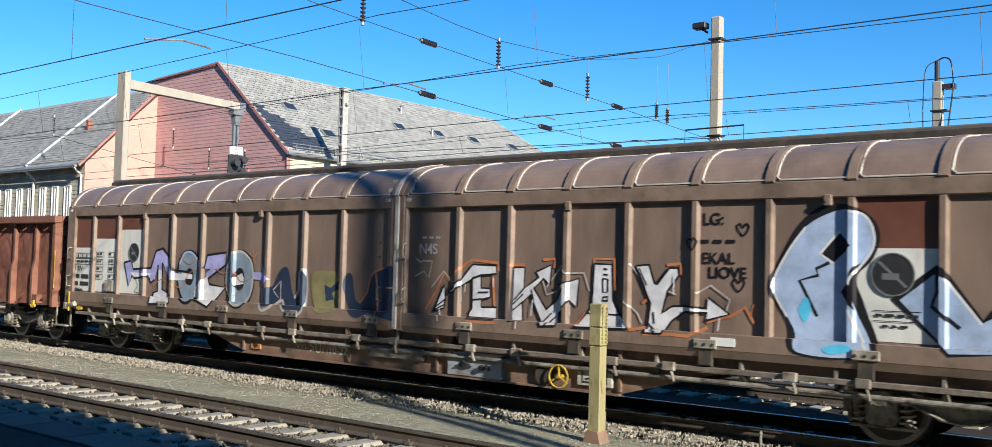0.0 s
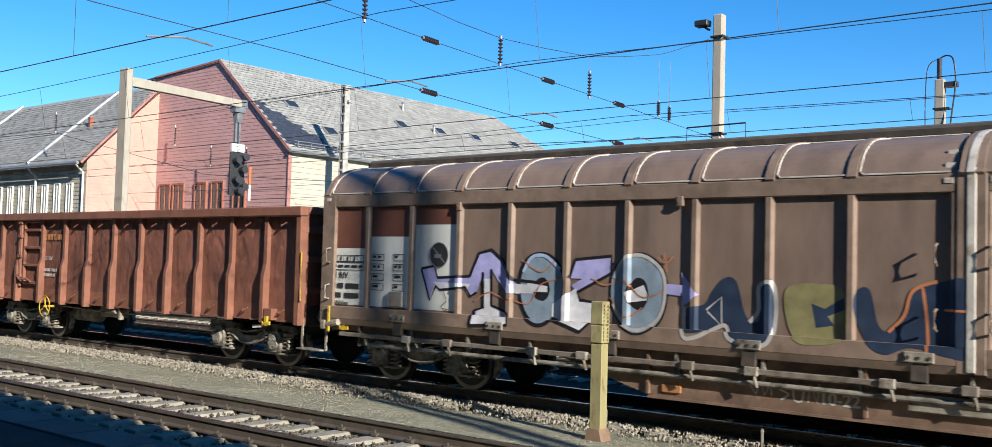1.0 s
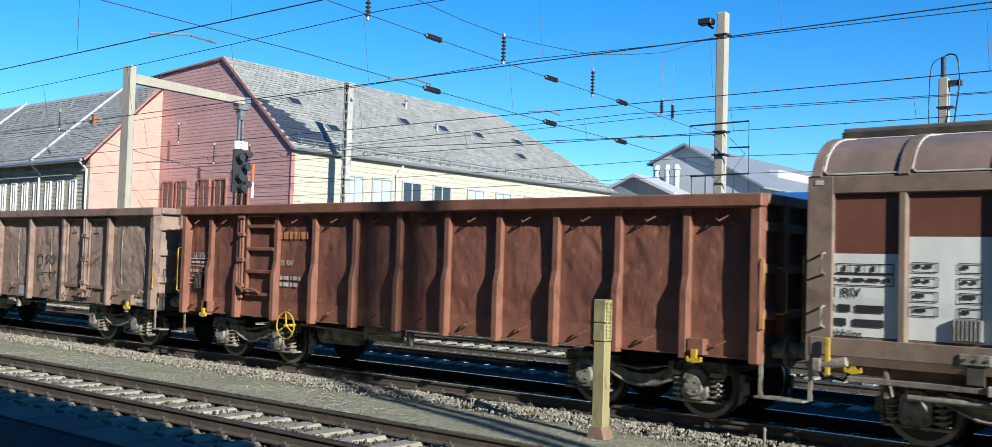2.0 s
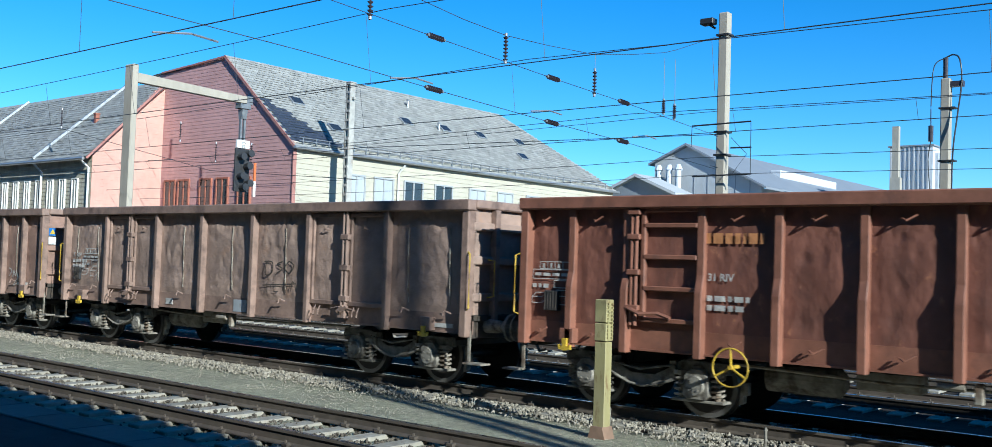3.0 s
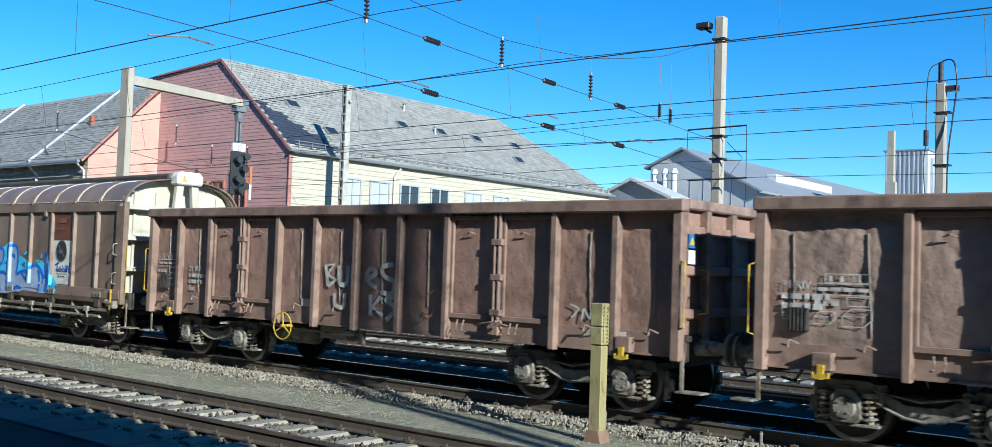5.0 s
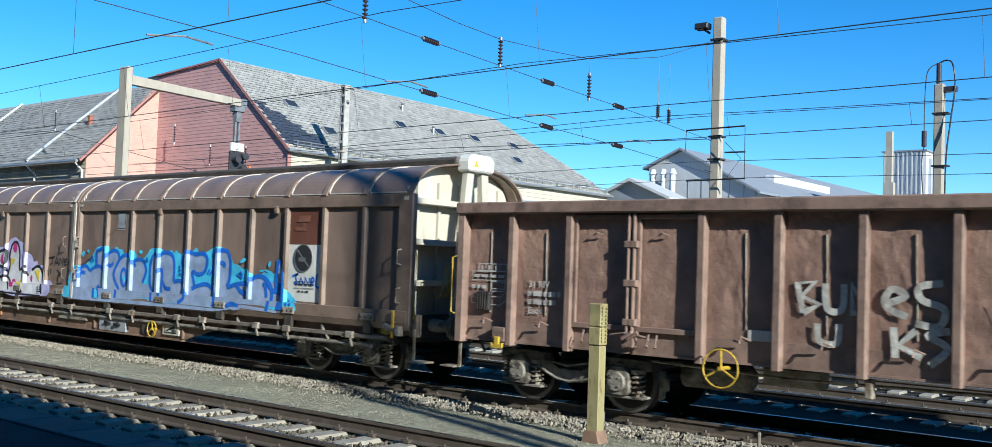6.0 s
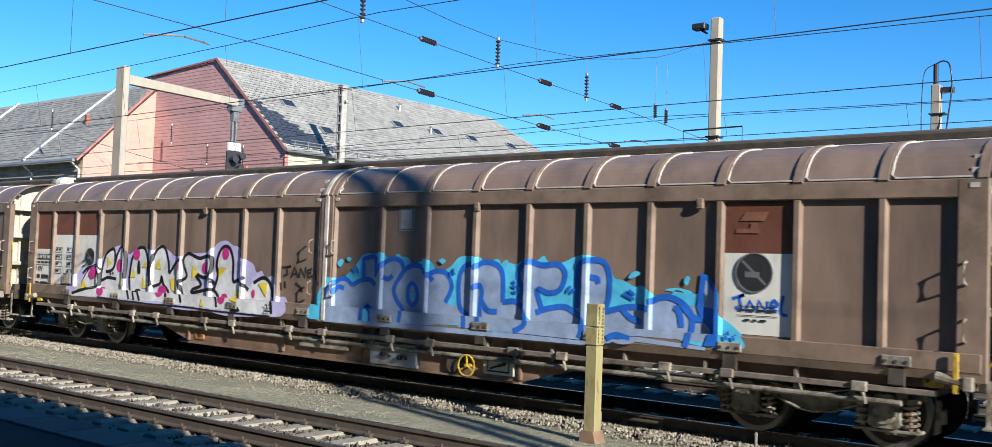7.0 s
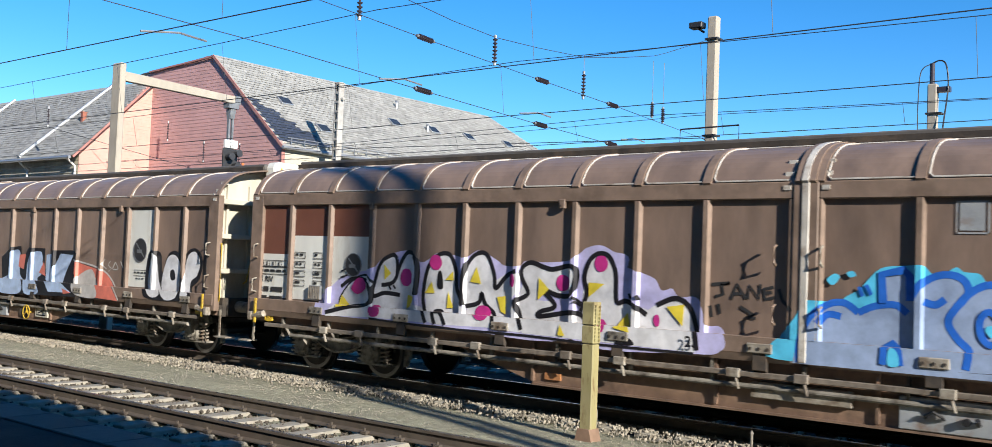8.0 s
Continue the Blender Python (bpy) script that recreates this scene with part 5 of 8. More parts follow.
# ---- masts and signal ----
M["lamp_dark"] = material("lamp_dark", (0.03, 0.03, 0.032), 0.5, vary=0.1)
M["porcelain"] = material("porcelain", (0.05, 0.042, 0.05), 0.3, vary=0.1)
M["wire"] = material("wire", (0.07, 0.075, 0.08), 0.5, 0.5, vary=0.1, bump=0)
gantry = thing("signal_gantry", "concrete mast with cantilever arm carrying a signal", "signal gantry")
part("mast", Build().box(-27.3, -26.85, 15.75, 15.94, -0.3, 7.58, 0.025), M["concrete"], gantry, "square concrete mast")
part("arm", Build().prism([(15.94, 7.08), (15.94, 7.36), (20.0, 7.23), (20.0, 7.0)], "x", -27.17, -26.97, bevel=0.012), M["concrete"], gantry, "horizontal concrete arm")
part("arm_cap", Build().box(-27.2, -26.94, 19.88, 20.1, 6.98, 7.25, 0.01), M["steel_grey"], gantry)
b = Build()
b.box(-27.22, -26.92, 19.62, 20.02, 6.82, 6.99, 0.01)
b.prism([(-27.2, 6.8), (-26.95, 6.8), (-27.0, 6.5), (-27.15, 6.5)], "y", 19.72, 19.92)
for y in (19.75, 19.89):
    b.box(-27.12, -27.03, y - 0.03, y + 0.03, 4.6, 6.5)
part("hanger", b, M["steel_grey"], gantry, "steel hanger tube")
sg = part("signal_plate", Build().box(-27.05, -26.98, 19.54, 20.10, 4.13, 5.52, 0.01), M["lamp_dark"], gantry, "black signal back plate")
for yy, zz in ((19.98, 5.36), (19.70, 5.24), (19.94, 4.95), (19.70, 4.62), (19.98, 4.4), (19.80, 4.26)):
    part("lamp", Build().cyl((-26.98, yy, zz), (-26.72, yy, zz + 0.02), 0.1, 0.12, n=14), M["lamp_dark"], sg)
part("name_plate", Build().box(-27.06, -26.96, 19.58, 20.06, 5.54, 5.8, 0.008), M["sign_white"], gantry, "white plate lettered AS ES")
part("marker_board", Build().box(-26.9, -26.86, 20.20, 20.28, 4.5, 5.1), M["orange"], gantry)
part("marker_board", Build().box(-26.9, -26.86, 20.20, 20.28, 4.0, 4.5), M["sign_white"], gantry)
tx_ = bpy.data.curves.new("letters", "FONT")
tx_.body, tx_.size, tx_.align_x = "AS\nES", 0.13, "CENTER"
tmp_ = new("tmp", tx_)
me_ = bpy.data.meshes.new_from_object(tmp_.evaluated_get(bpy.context.evaluated_depsgraph_get()))
bpy.data.objects.remove(tmp_)
me_.transform(Matrix.Translation((-26.957, 19.82, 5.68)) @ Euler((math.pi / 2, 0, math.pi / 2)).to_matrix().to_4x4())
me_.materials.append(M["black"])
part("lettering", me_, None, gantry)

pole = thing("lamp_pole", "tall tapered concrete pole with a floodlight", "pole")
part("shaft", Build().prism([(-11.27, 21.9), (-11.02, 21.9), (-11.02, 22.12), (-11.27, 22.12)], "z", -0.3, 8.3, bevel=0.03), M["concrete"], pole)
fl = part("floodlight", Build().box(-11.75, -11.4, 21.85, 22.1, 8.05, 8.2, 0.02).tube([(-11.4, 22, 7.95), (-11.55, 22, 8.05)], 0.03), M["lamp_dark"], pole, "dark floodlight head")
for z in (7.75, 5.4, 4.85):
    part("clamp", Build().box(-11.31, -10.98, 21.86, 22.16, z - 0.02, z + 0.02), M["lamp_dark"], pole)
part("bracket", Build().tube([(-11.83, 21.75, 5.56), (-10.30, 21.75, 5.58)], 0.02), M["lamp_dark"], pole)
part("bracket", Build().tube([(-10.80, 21.75, 4.98), (-10.28, 21.75, 4.97)], 0.02), M["lamp_dark"], pole)
part("bracket", Build().tube([(-11.80, 21.75, 4.33), (-10.27, 21.75, 4.35)], 0.02), M["lamp_dark"], pole)
part("bracket", Build().tube([(-11.83, 21.75, 5.56), (-11.84, 21.75, 5.05)], 0.008), M["lamp_dark"], pole)
part("bracket", Build().tube([(-10.30, 21.75, 5.58), (-10.29, 21.75, 4.35)], 0.008), M["lamp_dark"], pole)
part("bracket", Build().tube([(-10.79, 21.75, 5.22), (-10.39, 21.75, 4.82), (-10.73, 21.75, 4.39)], 0.008), M["lamp_dark"], pole)
part("bracket", Build().tube([(-11.28, 21.75, 5.33), (-11.14, 21.75, 5.26)], 0.008), M["lamp_dark"], pole)
part("bracket", Build().tube([(-11.31, 21.75, 4.58), (-11.12, 21.75, 4.52)], 0.008), M["lamp_dark"], pole)

pole_b = thing("cable_pole", "concrete pole with insulators and looped cable", "pole")
part("shaft", Build().prism([(-8.4, 29.88), (-8.14, 29.88), (-8.14, 30.12), (-8.4, 30.12)], "z", -0.3, 7.75, bevel=0.03), M["concrete"], pole_b)
part("insulator", Build().cyl((-8.3, 30, 7.75), (-8.3, 30, 8.35), 0.07, n=10), M["porcelain"], pole_b)
part("insulator", Build().cyl((-8.62, 29.8, 5.95), (-8.62, 29.8, 6.4), 0.07, n=10), M["porcelain"], pole_b)
part("terminal_box", Build().box(-8.14, -7.8, 29.9, 30.1, 7.5, 7.65), M["porcelain"], pole_b)
part("cable", Build().tube(curve_points([(-8.3, 30, 8.35), (-8.1, 30, 8.42), (-7.9, 29.9, 8.25), (-7.84, 29.9, 7.6), (-7.92, 29.8, 6.6), (-8.0, 29.7, 5.5), (-8.02, 29.7, 3.5)]), 0.022, n=6).tube(curve_points([(-8.3, 30, 8.35), (-8.55, 29.8, 8.1), (-8.62, 29.8, 7.2), (-8.62, 29.8, 6.4)]), 0.015).tube(curve_points([(-8.62, 29.8, 5.95), (-8.68, 29.8, 5.4), (-8.6, 29.8, 4.4), (-8.45, 29.8, 3.8)]), 0.015), M["lamp_dark"], pole_b, "thick black looped cable")
for z in (6.9, 5.4):
    part("clamp", Build().box(-8.44, -8.0, 29.84, 30.16, z - 0.02, z + 0.02), M["lamp_dark"], pole_b)

lat = thing("battened_mast", "weathered grey steel catenary mast of two battened channels", "mast")
LX, LY, LTOP = -33.87, 30.58, 10.02
M["mast_grey"] = material("mast_grey", (0.40, 0.385, 0.35), 0.7, vary=0.2, scale=5, stain=(0.24, 0.2, 0.16), stain_scale=1.5)
for x in (LX - 0.13, LX + 0.13):
    s_ = 1 if x > LX else -1
    b = Build().box(x - 0.012, x + 0.012, LY - 0.15, LY + 0.15, -0.3, LTOP)
    for y in (LY - 0.15, LY + 0.135):
        b.box(min(x, x - s_ * 0.06), max(x, x - s_ * 0.06), y, y + 0.015, -0.3, LTOP - 0.002)
    part("channel", b, M["mast_grey"], lat)
for k in range(24):
    z = 0.3 + k * 0.42
    part("batten", Build().box(LX - 0.14, LX + 0.14, LY - 0.166, LY - 0.151, z, z + 0.1), M["mast_grey"], lat)
part("cap", Build().box(LX - 0.17, LX + 0.17, LY - 0.18, LY + 0.18, LTOP, LTOP + 0.05, 0.01), M["mast_grey"], lat)
part("bracket", Build().box(LX + 0.142, LX + 0.3, LY - 0.06, LY + 0.06, LTOP - 0.75, LTOP - 0.65, 0.01), M["mast_grey"], lat)
pc = thing("slim_chimney", "slim concrete chimney pole", "pole")
part("shaft", Build().prism([(-19.56, 59.8), (-18.98, 59.8), (-18.98, 60.2), (-19.56, 60.2)], "z", -0.3, 7.9).prism([(-19.47, 59.85), (-19.1, 59.85), (-19.1, 60.15), (-19.47, 60.15)], "z", 7.9, 10.9), M["concrete"], pc)

post_ = thing("yellow_marker_post", "old yellow-green square steel cable post", "post")
M["post_paint"] = material("post_paint", (0.30, 0.265, 0.125), 0.6, vary=0.12, scale=6, stain=(0.3, 0.26, 0.14), stain_scale=4, stain_at=(0.5, 0.75), stain2=(0.17, 0.11, 0.05), stain2_scale=7, stain2_at=(0.54, 0.68), stretch=(1, 1, 0.4))
part("shaft", Build().box(-7.60, -7.42, 11.42, 11.58, -0.28, 1.05, 0.01), M["post_paint"], post_)
part("box_lower", Build().box(-7.605, -7.415, 11.41, 11.585, 1.06, 1.30, 0.01), M["post_paint"], post_)
part("box_upper", Build().box(-7.605, -7.415, 11.41, 11.585, 1.31, 1.62, 0.01), M["post_paint"], post_)
for k in range(10):
    z = 1.1 + k * 0.05
    part("hinge_knuckle", Build().box(-7.416, -7.395, 11.43, 11.45, z, z + 0.03), M["post_paint"], post_)
    part("hinge_knuckle", Build().box(-7.416, -7.385, 11.52, 11.54, z, z + 0.02), M["post_paint"], post_)
part("foot", Build().prism([(-7.66, -0.3), (-7.36, -0.3), (-7.42, -0.08), (-7.60, -0.08)], "y", 11.38, 11.62), M["rust_beam"], post_, "rusty foot of the post")
for xx, yy in ((-7.9, 12.3), (-5.55, 12.35)):
    solid("marker_peg", Build().cyl((xx, yy, -0.3), (xx, yy, 0.02), 0.022, n=8).cyl((xx, yy, 0.02), (xx, yy, 0.06), 0.03, 0.015, n=8), M["gear"], "small steel survey peg beside the rail", "peg")

# ---- overhead line ----
def cable(b, pts, r=0.012, sag=0.0, n=12):
    pts = [Vector(q) for q in pts]
    out = []
    for p, q in zip(pts, pts[1:]):
        for i in range(n):
            t = i / n
            v = p.lerp(q, t)
            v.z -= sag * 4 * t * (1 - t)
            out.append(v)
    out.append(pts[-1])
    return b.tube(out, r, n=5)


def insulator(ob, p, q):
    p, q = Vector(p), Vector(q)
    b = Build()
    b.cyl(p, q, 0.022, n=6)
    for i in range(7):
        c = p.lerp(q, 0.14 + 0.12 * i)
        b.cyl(c, c + (q - p).normalized() * 0.03, 0.062, 0.04, n=10)
    ins = part("insulator", b, M["porcelain"], ob, "brown ribbed insulator")
    for a, c in ((p, p.lerp(q, 0.1)), (q.lerp(p, 0.1), q)):
        part("fitting", Build().cyl(a, c, 0.035, n=8), M["zinc"], ins)


XS = -14.0


def catenary(yc, z_contact, z_mess, label, phase):
    ob = thing("overhead_line", label, "overhead wire", group="overhead lines over the tracks")
    part("contact_wire", cable(Build(), [(-130, yc, z_contact), (60, yc, z_contact)], 0.0095), M["wire"], ob)
    ym = yc - 0.2 if yc > 10 else yc
    bays = [(-134, ym, z_mess), (-74, ym, z_mess), (XS, ym, z_mess), (46, ym, z_mess), (70, ym, z_mess - 0.3)]
    part("messenger_wire", cable(Build(), bays, 0.0085, 0.35, 24), M["wire"], ob)
    x = -120 + phase
    while x < 40:
        lo = max(q[0] for q in bays if q[0] <= x)
        t = (x - lo) / 60
        part("dropper", Build().cyl((x, yc, z_contact), (x, ym, z_mess - 0.35 * 4 * t * (1 - t)), 0.005, n=4), M["wire"], ob)
        x += 4.3 if phase < 3 else 5.1
    return ob


catenary(8.55, 5.42, 7.0, "contact and messenger wire over the platform track", 0.5)
catenary(13.7, 5.56, 6.92, "contact and messenger wire over the train", 2.2)
catenary(18.2, 5.55, 6.75, "contact and messenger wire over the third track", 3.5)
catenary(22.6, 5.5, 6.1, "contact and messenger wire over the fourth track", 1.4)
feeder = thing("feeder_line", "thin feeder wires behind the tracks", "overhead wire")
for y, z in ((25.8, 5.3), (26.4, 6.7), (27.6, 5.0)):
    part("wire", cable(Build(), [(-130, y, z), (-60, y, z), (XS, y, z), (50, y, z)], 0.0085, 0.25), M["wire"], feeder)

span = thing("cross_span", "cross-span wires with insulators between two masts", "overhead wire")
upper = [(XS, 3.0, 7.3), (XS, 11.96, 6.78), (XS, 14.9, 6.64), (XS, 18.95, 6.47), (XS, 22.07, 6.36), (XS, 27.5, 6.1)]
lower = [(XS, 1.0, 6.1), (XS, 7.6, 5.8), (XS, 11.5, 5.72), (XS, 14.95, 5.57), (XS, 19.0, 5.42), (XS, 22.1, 5.34), (XS, 27.5, 5.1)]
top_ = [(XS, 9.42, 7.78), (XS, 14.42, 7.31), (XS, 15.72, 7.19), (XS, 17.18, 7.13), (XS, 18.78, 7.21), (XS, 20.69, 7.35), (XS, 22.46, 7.68), (XS, 24.09, 8.03), (XS, 24.71, 8.22), (XS, 27.2, 9.1)]
for w_ in (upper, lower, top_):
    part("span_wire", cable(Build(), w_, 0.008, 0.0, 2), M["wire"], span)
for w_ in (upper, lower):
    for y in (14.9, 18.97, 22.08):
        za = [q for q in w_]
        for p, q in zip(za, za[1:]):
            if p[1] <= y <= q[1]:
                t = (y - p[1]) / (q[1] - p[1])
                z = p[2] + (q[2] - p[2]) * t
                sl_ = (q[2] - p[2]) / (q[1] - p[1])
                insulator(span, (XS, y - 0.26, z - sl_ * 0.26), (XS, y + 0.26, z + sl_ * 0.26))
                break
for y, za, zb in ((13.05, 7.3, 6.62), (17.16, 7.18, 6.5), (20.7, 7.0, 6.3), (24.1, 6.75, 6.32), (24.7, 6.7, 6.25)):
    insulator(span, (XS, y, za), (XS, y, zb))
for y, z1_, z0_ in ((20.7, 7.4, 7.0), (24.1, 7.9, 6.75), (24.7, 7.95, 6.7)):
    part("hanger_wire", Build().cyl((XS, y, z1_), (XS, y, z0_), 0.008, n=4), M["wire"], span)
for y, z in ((8.55, 5.46), (13.7, 5.6), (18.2, 5.58), (22.6, 5.52)):
    part("steady_arm", Build().tube([(XS, y - 0.05, z), (XS + 0.05, y + 0.6, z + 0.1), (XS, y + 1.15, z + 0.08)], 0.018), M["zinc"], span)
depot_gear = thing("wall_line_gear", "small insulators and yellow tags on the depot wires", "overhead wire")
for x, y, z in ((-43.5, 28.2, 8.6), (-40.2, 28.0, 7.4), (-37.5, 28.0, 7.2), (-47.5, 24.2, 9.0)):
    insulator(depot_gear, (x, y, z), (x, y, z - 1.0))
part("tie_wire", Build().tube([(-50, 28.0, 7.0), (-40, 27.9, 6.4), (-30, 27.8, 6.6), (-14, 27.6, 6.2)], 0.012, n=4).tube([(-56, 24, 8.2), (-47.5, 24.2, 8.0), (-40, 27.6, 6.0), (-30, 27.6, 5.3)], 0.012, n=4), M["wire"], depot_gear)

# ---- unseen, behind the camera: a canopy added to shade the platform track, and a mast ----
canopy = thing("shade_canopy", "unseen flat canopy behind the camera, added to shade the platform track", "canopy", kind="structure")
part("roof", Build().box(-90, 60, -6, 3.65, 5.1, 5.3), M["concrete"], canopy)
for x in range(-60, 61, 10):
    part("column", Build().box(x - 0.12 + 4, x + 0.12 + 4, -3.1, -2.86, 0.18, 5.1), M["steel_grey"], canopy)
# added out of view; legs spaced and sized for the shadow band they cast
mast = thing("shadow_mast", "unseen two-legged mast, added to cast a shadow band over ground and train", "mast")
for o in (-0.17, 0.17):
    part("leg", Build().cyl((9.6 + 0.31 * o, 5.05 + 0.95 * o, 0.18), (9.6 + 0.31 * o, 5.05 + 0.95 * o, 14.8), 0.145, 0.125, n=14), M["zinc"], mast)
for k in range(12):
    part("batten", Build().cyl((9.54, 4.87, 0.9 + 1.2 * k), (9.66, 5.23, 0.9 + 1.2 * k), 0.04, n=8), M["zinc"], mast)

# unseen block, made this tall to keep skylight off the train's near side
station = thing("sky_block_wall", "unseen plain wall behind the platform, added to block skylight", "building", kind="structure")
part("wall", Build().box(-95, 70, -8.6, -8.0, -0.3, 18.4), M["concrete"], station)
part("back", Build().box(-95, 70, -20, -8.6, -0.3, 18.0), M["concrete"], station)

# ---- the train itself, wagon by wagon ----
PANELS = [("P", 1.9), ("D", 1.03), ("E", 1.03), ("P", 1.67), ("P", 1.7), ("P", 1.67), ("D", 1.03), ("E", 1.03), ("P", 1.9)]
TWELVE = [("P", 1.08), ("P", 1.08), ("D", 1.08), ("E", 1.08), ("P", 1.08), ("P", 1.08), ("P", 1.08), ("P", 1.08), ("D", 1.08), ("E", 1.08), ("P", 1.08), ("P", 1.08)]
REDS = [("P", 0.92), ("P", 0.95), ("L", 1.17)] + [("P", 1.1)] * 9


def place(w, x):
    WAGONS.append((w, x))
    w.matrix_world = pose(x, TRACK_Y, 0)
    return w


van_a = place(sliding_van("brown sliding-wall van with violet and white graffiti"), 28.47)
red = place(open_wagon("rust-red open goods wagon with ribbed dented sides", REDS, sum(c[1] for c in REDS), (M["wagon_red"], M["wagon_red_post"]), 11), 10.40)
grey = place(open_wagon("brown open goods wagon with badly dented sides", PANELS, sum(c[1] for c in PANELS), (M["wagon_grey"], M["wagon_brown_post"]), 23), -3.62)
brown = place(open_wagon("brown open goods wagon with white scrawl", TWELVE, sum(c[1] for c in TWELVE), (M["wagon_brown"], M["wagon_brown_post"]), 37), -17.65)
van_b = place(sliding_van("brown sliding-wall van with blue and white graffiti"), -36.10)
van_c = place(sliding_van("brown sliding-wall van with grey and red graffiti"), -59.10)

DRAPE_brown = drape(TWELVE, M["wagon_brown"], 37)
DRAPE_grey = drape(PANELS, M["wagon_grey"], 23)
DRAPE_red = drape(REDS, M["wagon_red"], 11)

# ---- graffiti: flat paint on the sides ----
class Coat:
    """One piece of graffiti, laid shape by shape."""

    def __init__(self, van, label, strips, along=0.0):
        self.van, self.label, self.strips, self.along, self.count = van, label, strips, along, 0

    def lay(self, mat, kind, width, pts):
        """A filled blob, a polygon, or a line of paint through points (x along the wagon, z)."""
        pts = [(x + self.along, z) for x, z in pts]
        shapes = [blob(pts)] if kind == 'fill' else [pts] if kind == 'poly' else stroke(pts, width, kind != 'zig', kind == 'loop')
        self.count += 1
        lift = 0.0004 * self.count
        b = flat(shapes, GRID, self.strips, 0.032 + lift) if callable(self.strips) else flat(shapes, [(a, c, d, e, y - lift, *[q - lift for q in slope]) for a, c, d, e, y, *slope in self.strips])
        part('graffiti', b, M[mat], self.van, self.label)


coat = Coat(van_a, 'arrow lettering in violet and white', STRIPS, 0.13)
coat.lay('grey_blue', 'fill', 0, [(-6.4, 2.22), (-6.08, 2.25), (-5.82, 2.04), (-5.77, 1.72), (-5.91, 1.34), (-6.17, 1.19), (-6.43, 1.29), (-6.59, 1.59), (-6.58, 1.98)])
coat.lay('ink', 'loop', 0.06, [(-6.4, 2.22), (-6.08, 2.25), (-5.82, 2.04), (-5.77, 1.72), (-5.91, 1.34), (-6.17, 1.19), (-6.43, 1.29), (-6.59, 1.59), (-6.58, 1.98)])
coat.lay('ink', 'loop', 0.06, [(-4.65, 2.25), (-4.36, 2.26), (-4.1, 2.04), (-4.05, 1.69), (-4.17, 1.34), (-4.47, 1.18), (-4.75, 1.29), (-4.92, 1.57), (-4.93, 1.93), (-4.81, 2.15)])
coat.lay('violet', 'poly', 0, [(-8.67, 1.99), (-8.37, 2.02), (-8.3, 1.83), (-7.59, 1.87), (-7.42, 2.24), (-7.19, 2.28), (-6.99, 2.14), (-6.8, 1.87), (-6.61, 1.78), (-6.6, 1.64), (-6.85, 1.66), (-7.05, 1.87), (-7.16, 2.01), (-7.14, 1.47), (-6.78, 1.34), (-6.77, 1.18), (-7.54, 1.13), (-7.48, 1.36), (-7.31, 1.41), (-7.33, 1.96), (-7.45, 1.64), (-7.58, 1.59), (-7.7, 1.73), (-8.24, 1.68), (-8.38, 1.71), (-8.46, 1.5)])
coat.lay('paint_white', 'poly', 0, [(-8.41, 1.78), (-7.59, 1.77), (-7.65, 1.69), (-8.21, 1.64)])
coat.lay('paint_white', 'poly', 0, [(-7.31, 1.86), (-7.18, 1.86), (-7.16, 1.42), (-6.8, 1.32), (-6.8, 1.18), (-7.51, 1.14), (-7.44, 1.34), (-7.31, 1.39)])
coat.lay('paint_white', 'poly', 0, [(-6.79, 1.8), (-6.05, 1.78), (-6.04, 1.67), (-6.74, 1.65)])
coat.lay('violet', 'poly', 0, [(-5.56, 2.19), (-4.94, 2.24), (-4.96, 2.0), (-5.55, 1.71), (-5.63, 1.81), (-5.44, 1.91), (-5.67, 1.91)])
coat.lay('paint_white', 'poly', 0, [(-5.55, 1.77), (-5.47, 1.59), (-4.94, 1.55), (-5.1, 1.4), (-5.42, 1.16), (-5.71, 1.24), (-5.98, 1.33), (-5.97, 1.52)])
coat.lay('grey_blue', 'fill', 0, [(-4.65, 2.25), (-4.36, 2.26), (-4.1, 2.04), (-4.05, 1.69), (-4.17, 1.34), (-4.47, 1.18), (-4.75, 1.29), (-4.92, 1.57), (-4.93, 1.93), (-4.81, 2.15)])
coat.lay('ink', 'fill', 0, [(-4.54, 1.94), (-4.38, 1.9), (-4.33, 1.68), (-4.44, 1.5), (-4.61, 1.56), (-4.68, 1.74)])
coat.lay('paint_white', 'poly', 0, [(-4.69, 1.74), (-4.41, 1.85), (-4.35, 1.75), (-4.35, 1.64), (-4.63, 1.6)])
coat.lay('ink', 'fill', 0, [(-6.24, 1.89), (-6.1, 1.89), (-6.02, 1.73), (-6.11, 1.57), (-6.28, 1.6), (-6.33, 1.75)])
coat.lay('paint_white', 'poly', 0, [(-6.45, 1.82), (-6.07, 1.78), (-6.07, 1.69), (-6.45, 1.69)])
coat.lay('violet', 'poly', 0, [(-4.05, 1.88), (-3.79, 1.87), (-3.82, 2.04), (-3.55, 1.75), (-3.81, 1.57), (-3.8, 1.72), (-4.05, 1.74)])
coat.lay('ink', 'zig', 0.045, [(-8.67, 1.99), (-8.37, 2.04), (-8.3, 1.85), (-7.6, 1.89), (-7.42, 2.26), (-7.17, 2.32), (-6.93, 2.16), (-6.72, 1.86), (-6.05, 1.82)])
coat.lay('ink', 'zig', 0.04, [(-8.67, 1.99), (-8.46, 1.47), (-8.33, 1.71), (-8.24, 1.65), (-7.69, 1.71), (-7.58, 1.57), (-7.45, 1.64)])
coat.lay('ink', 'zig', 0.045, [(-7.54, 1.12), (-7.48, 1.36), (-7.31, 1.4), (-7.33, 1.96)])
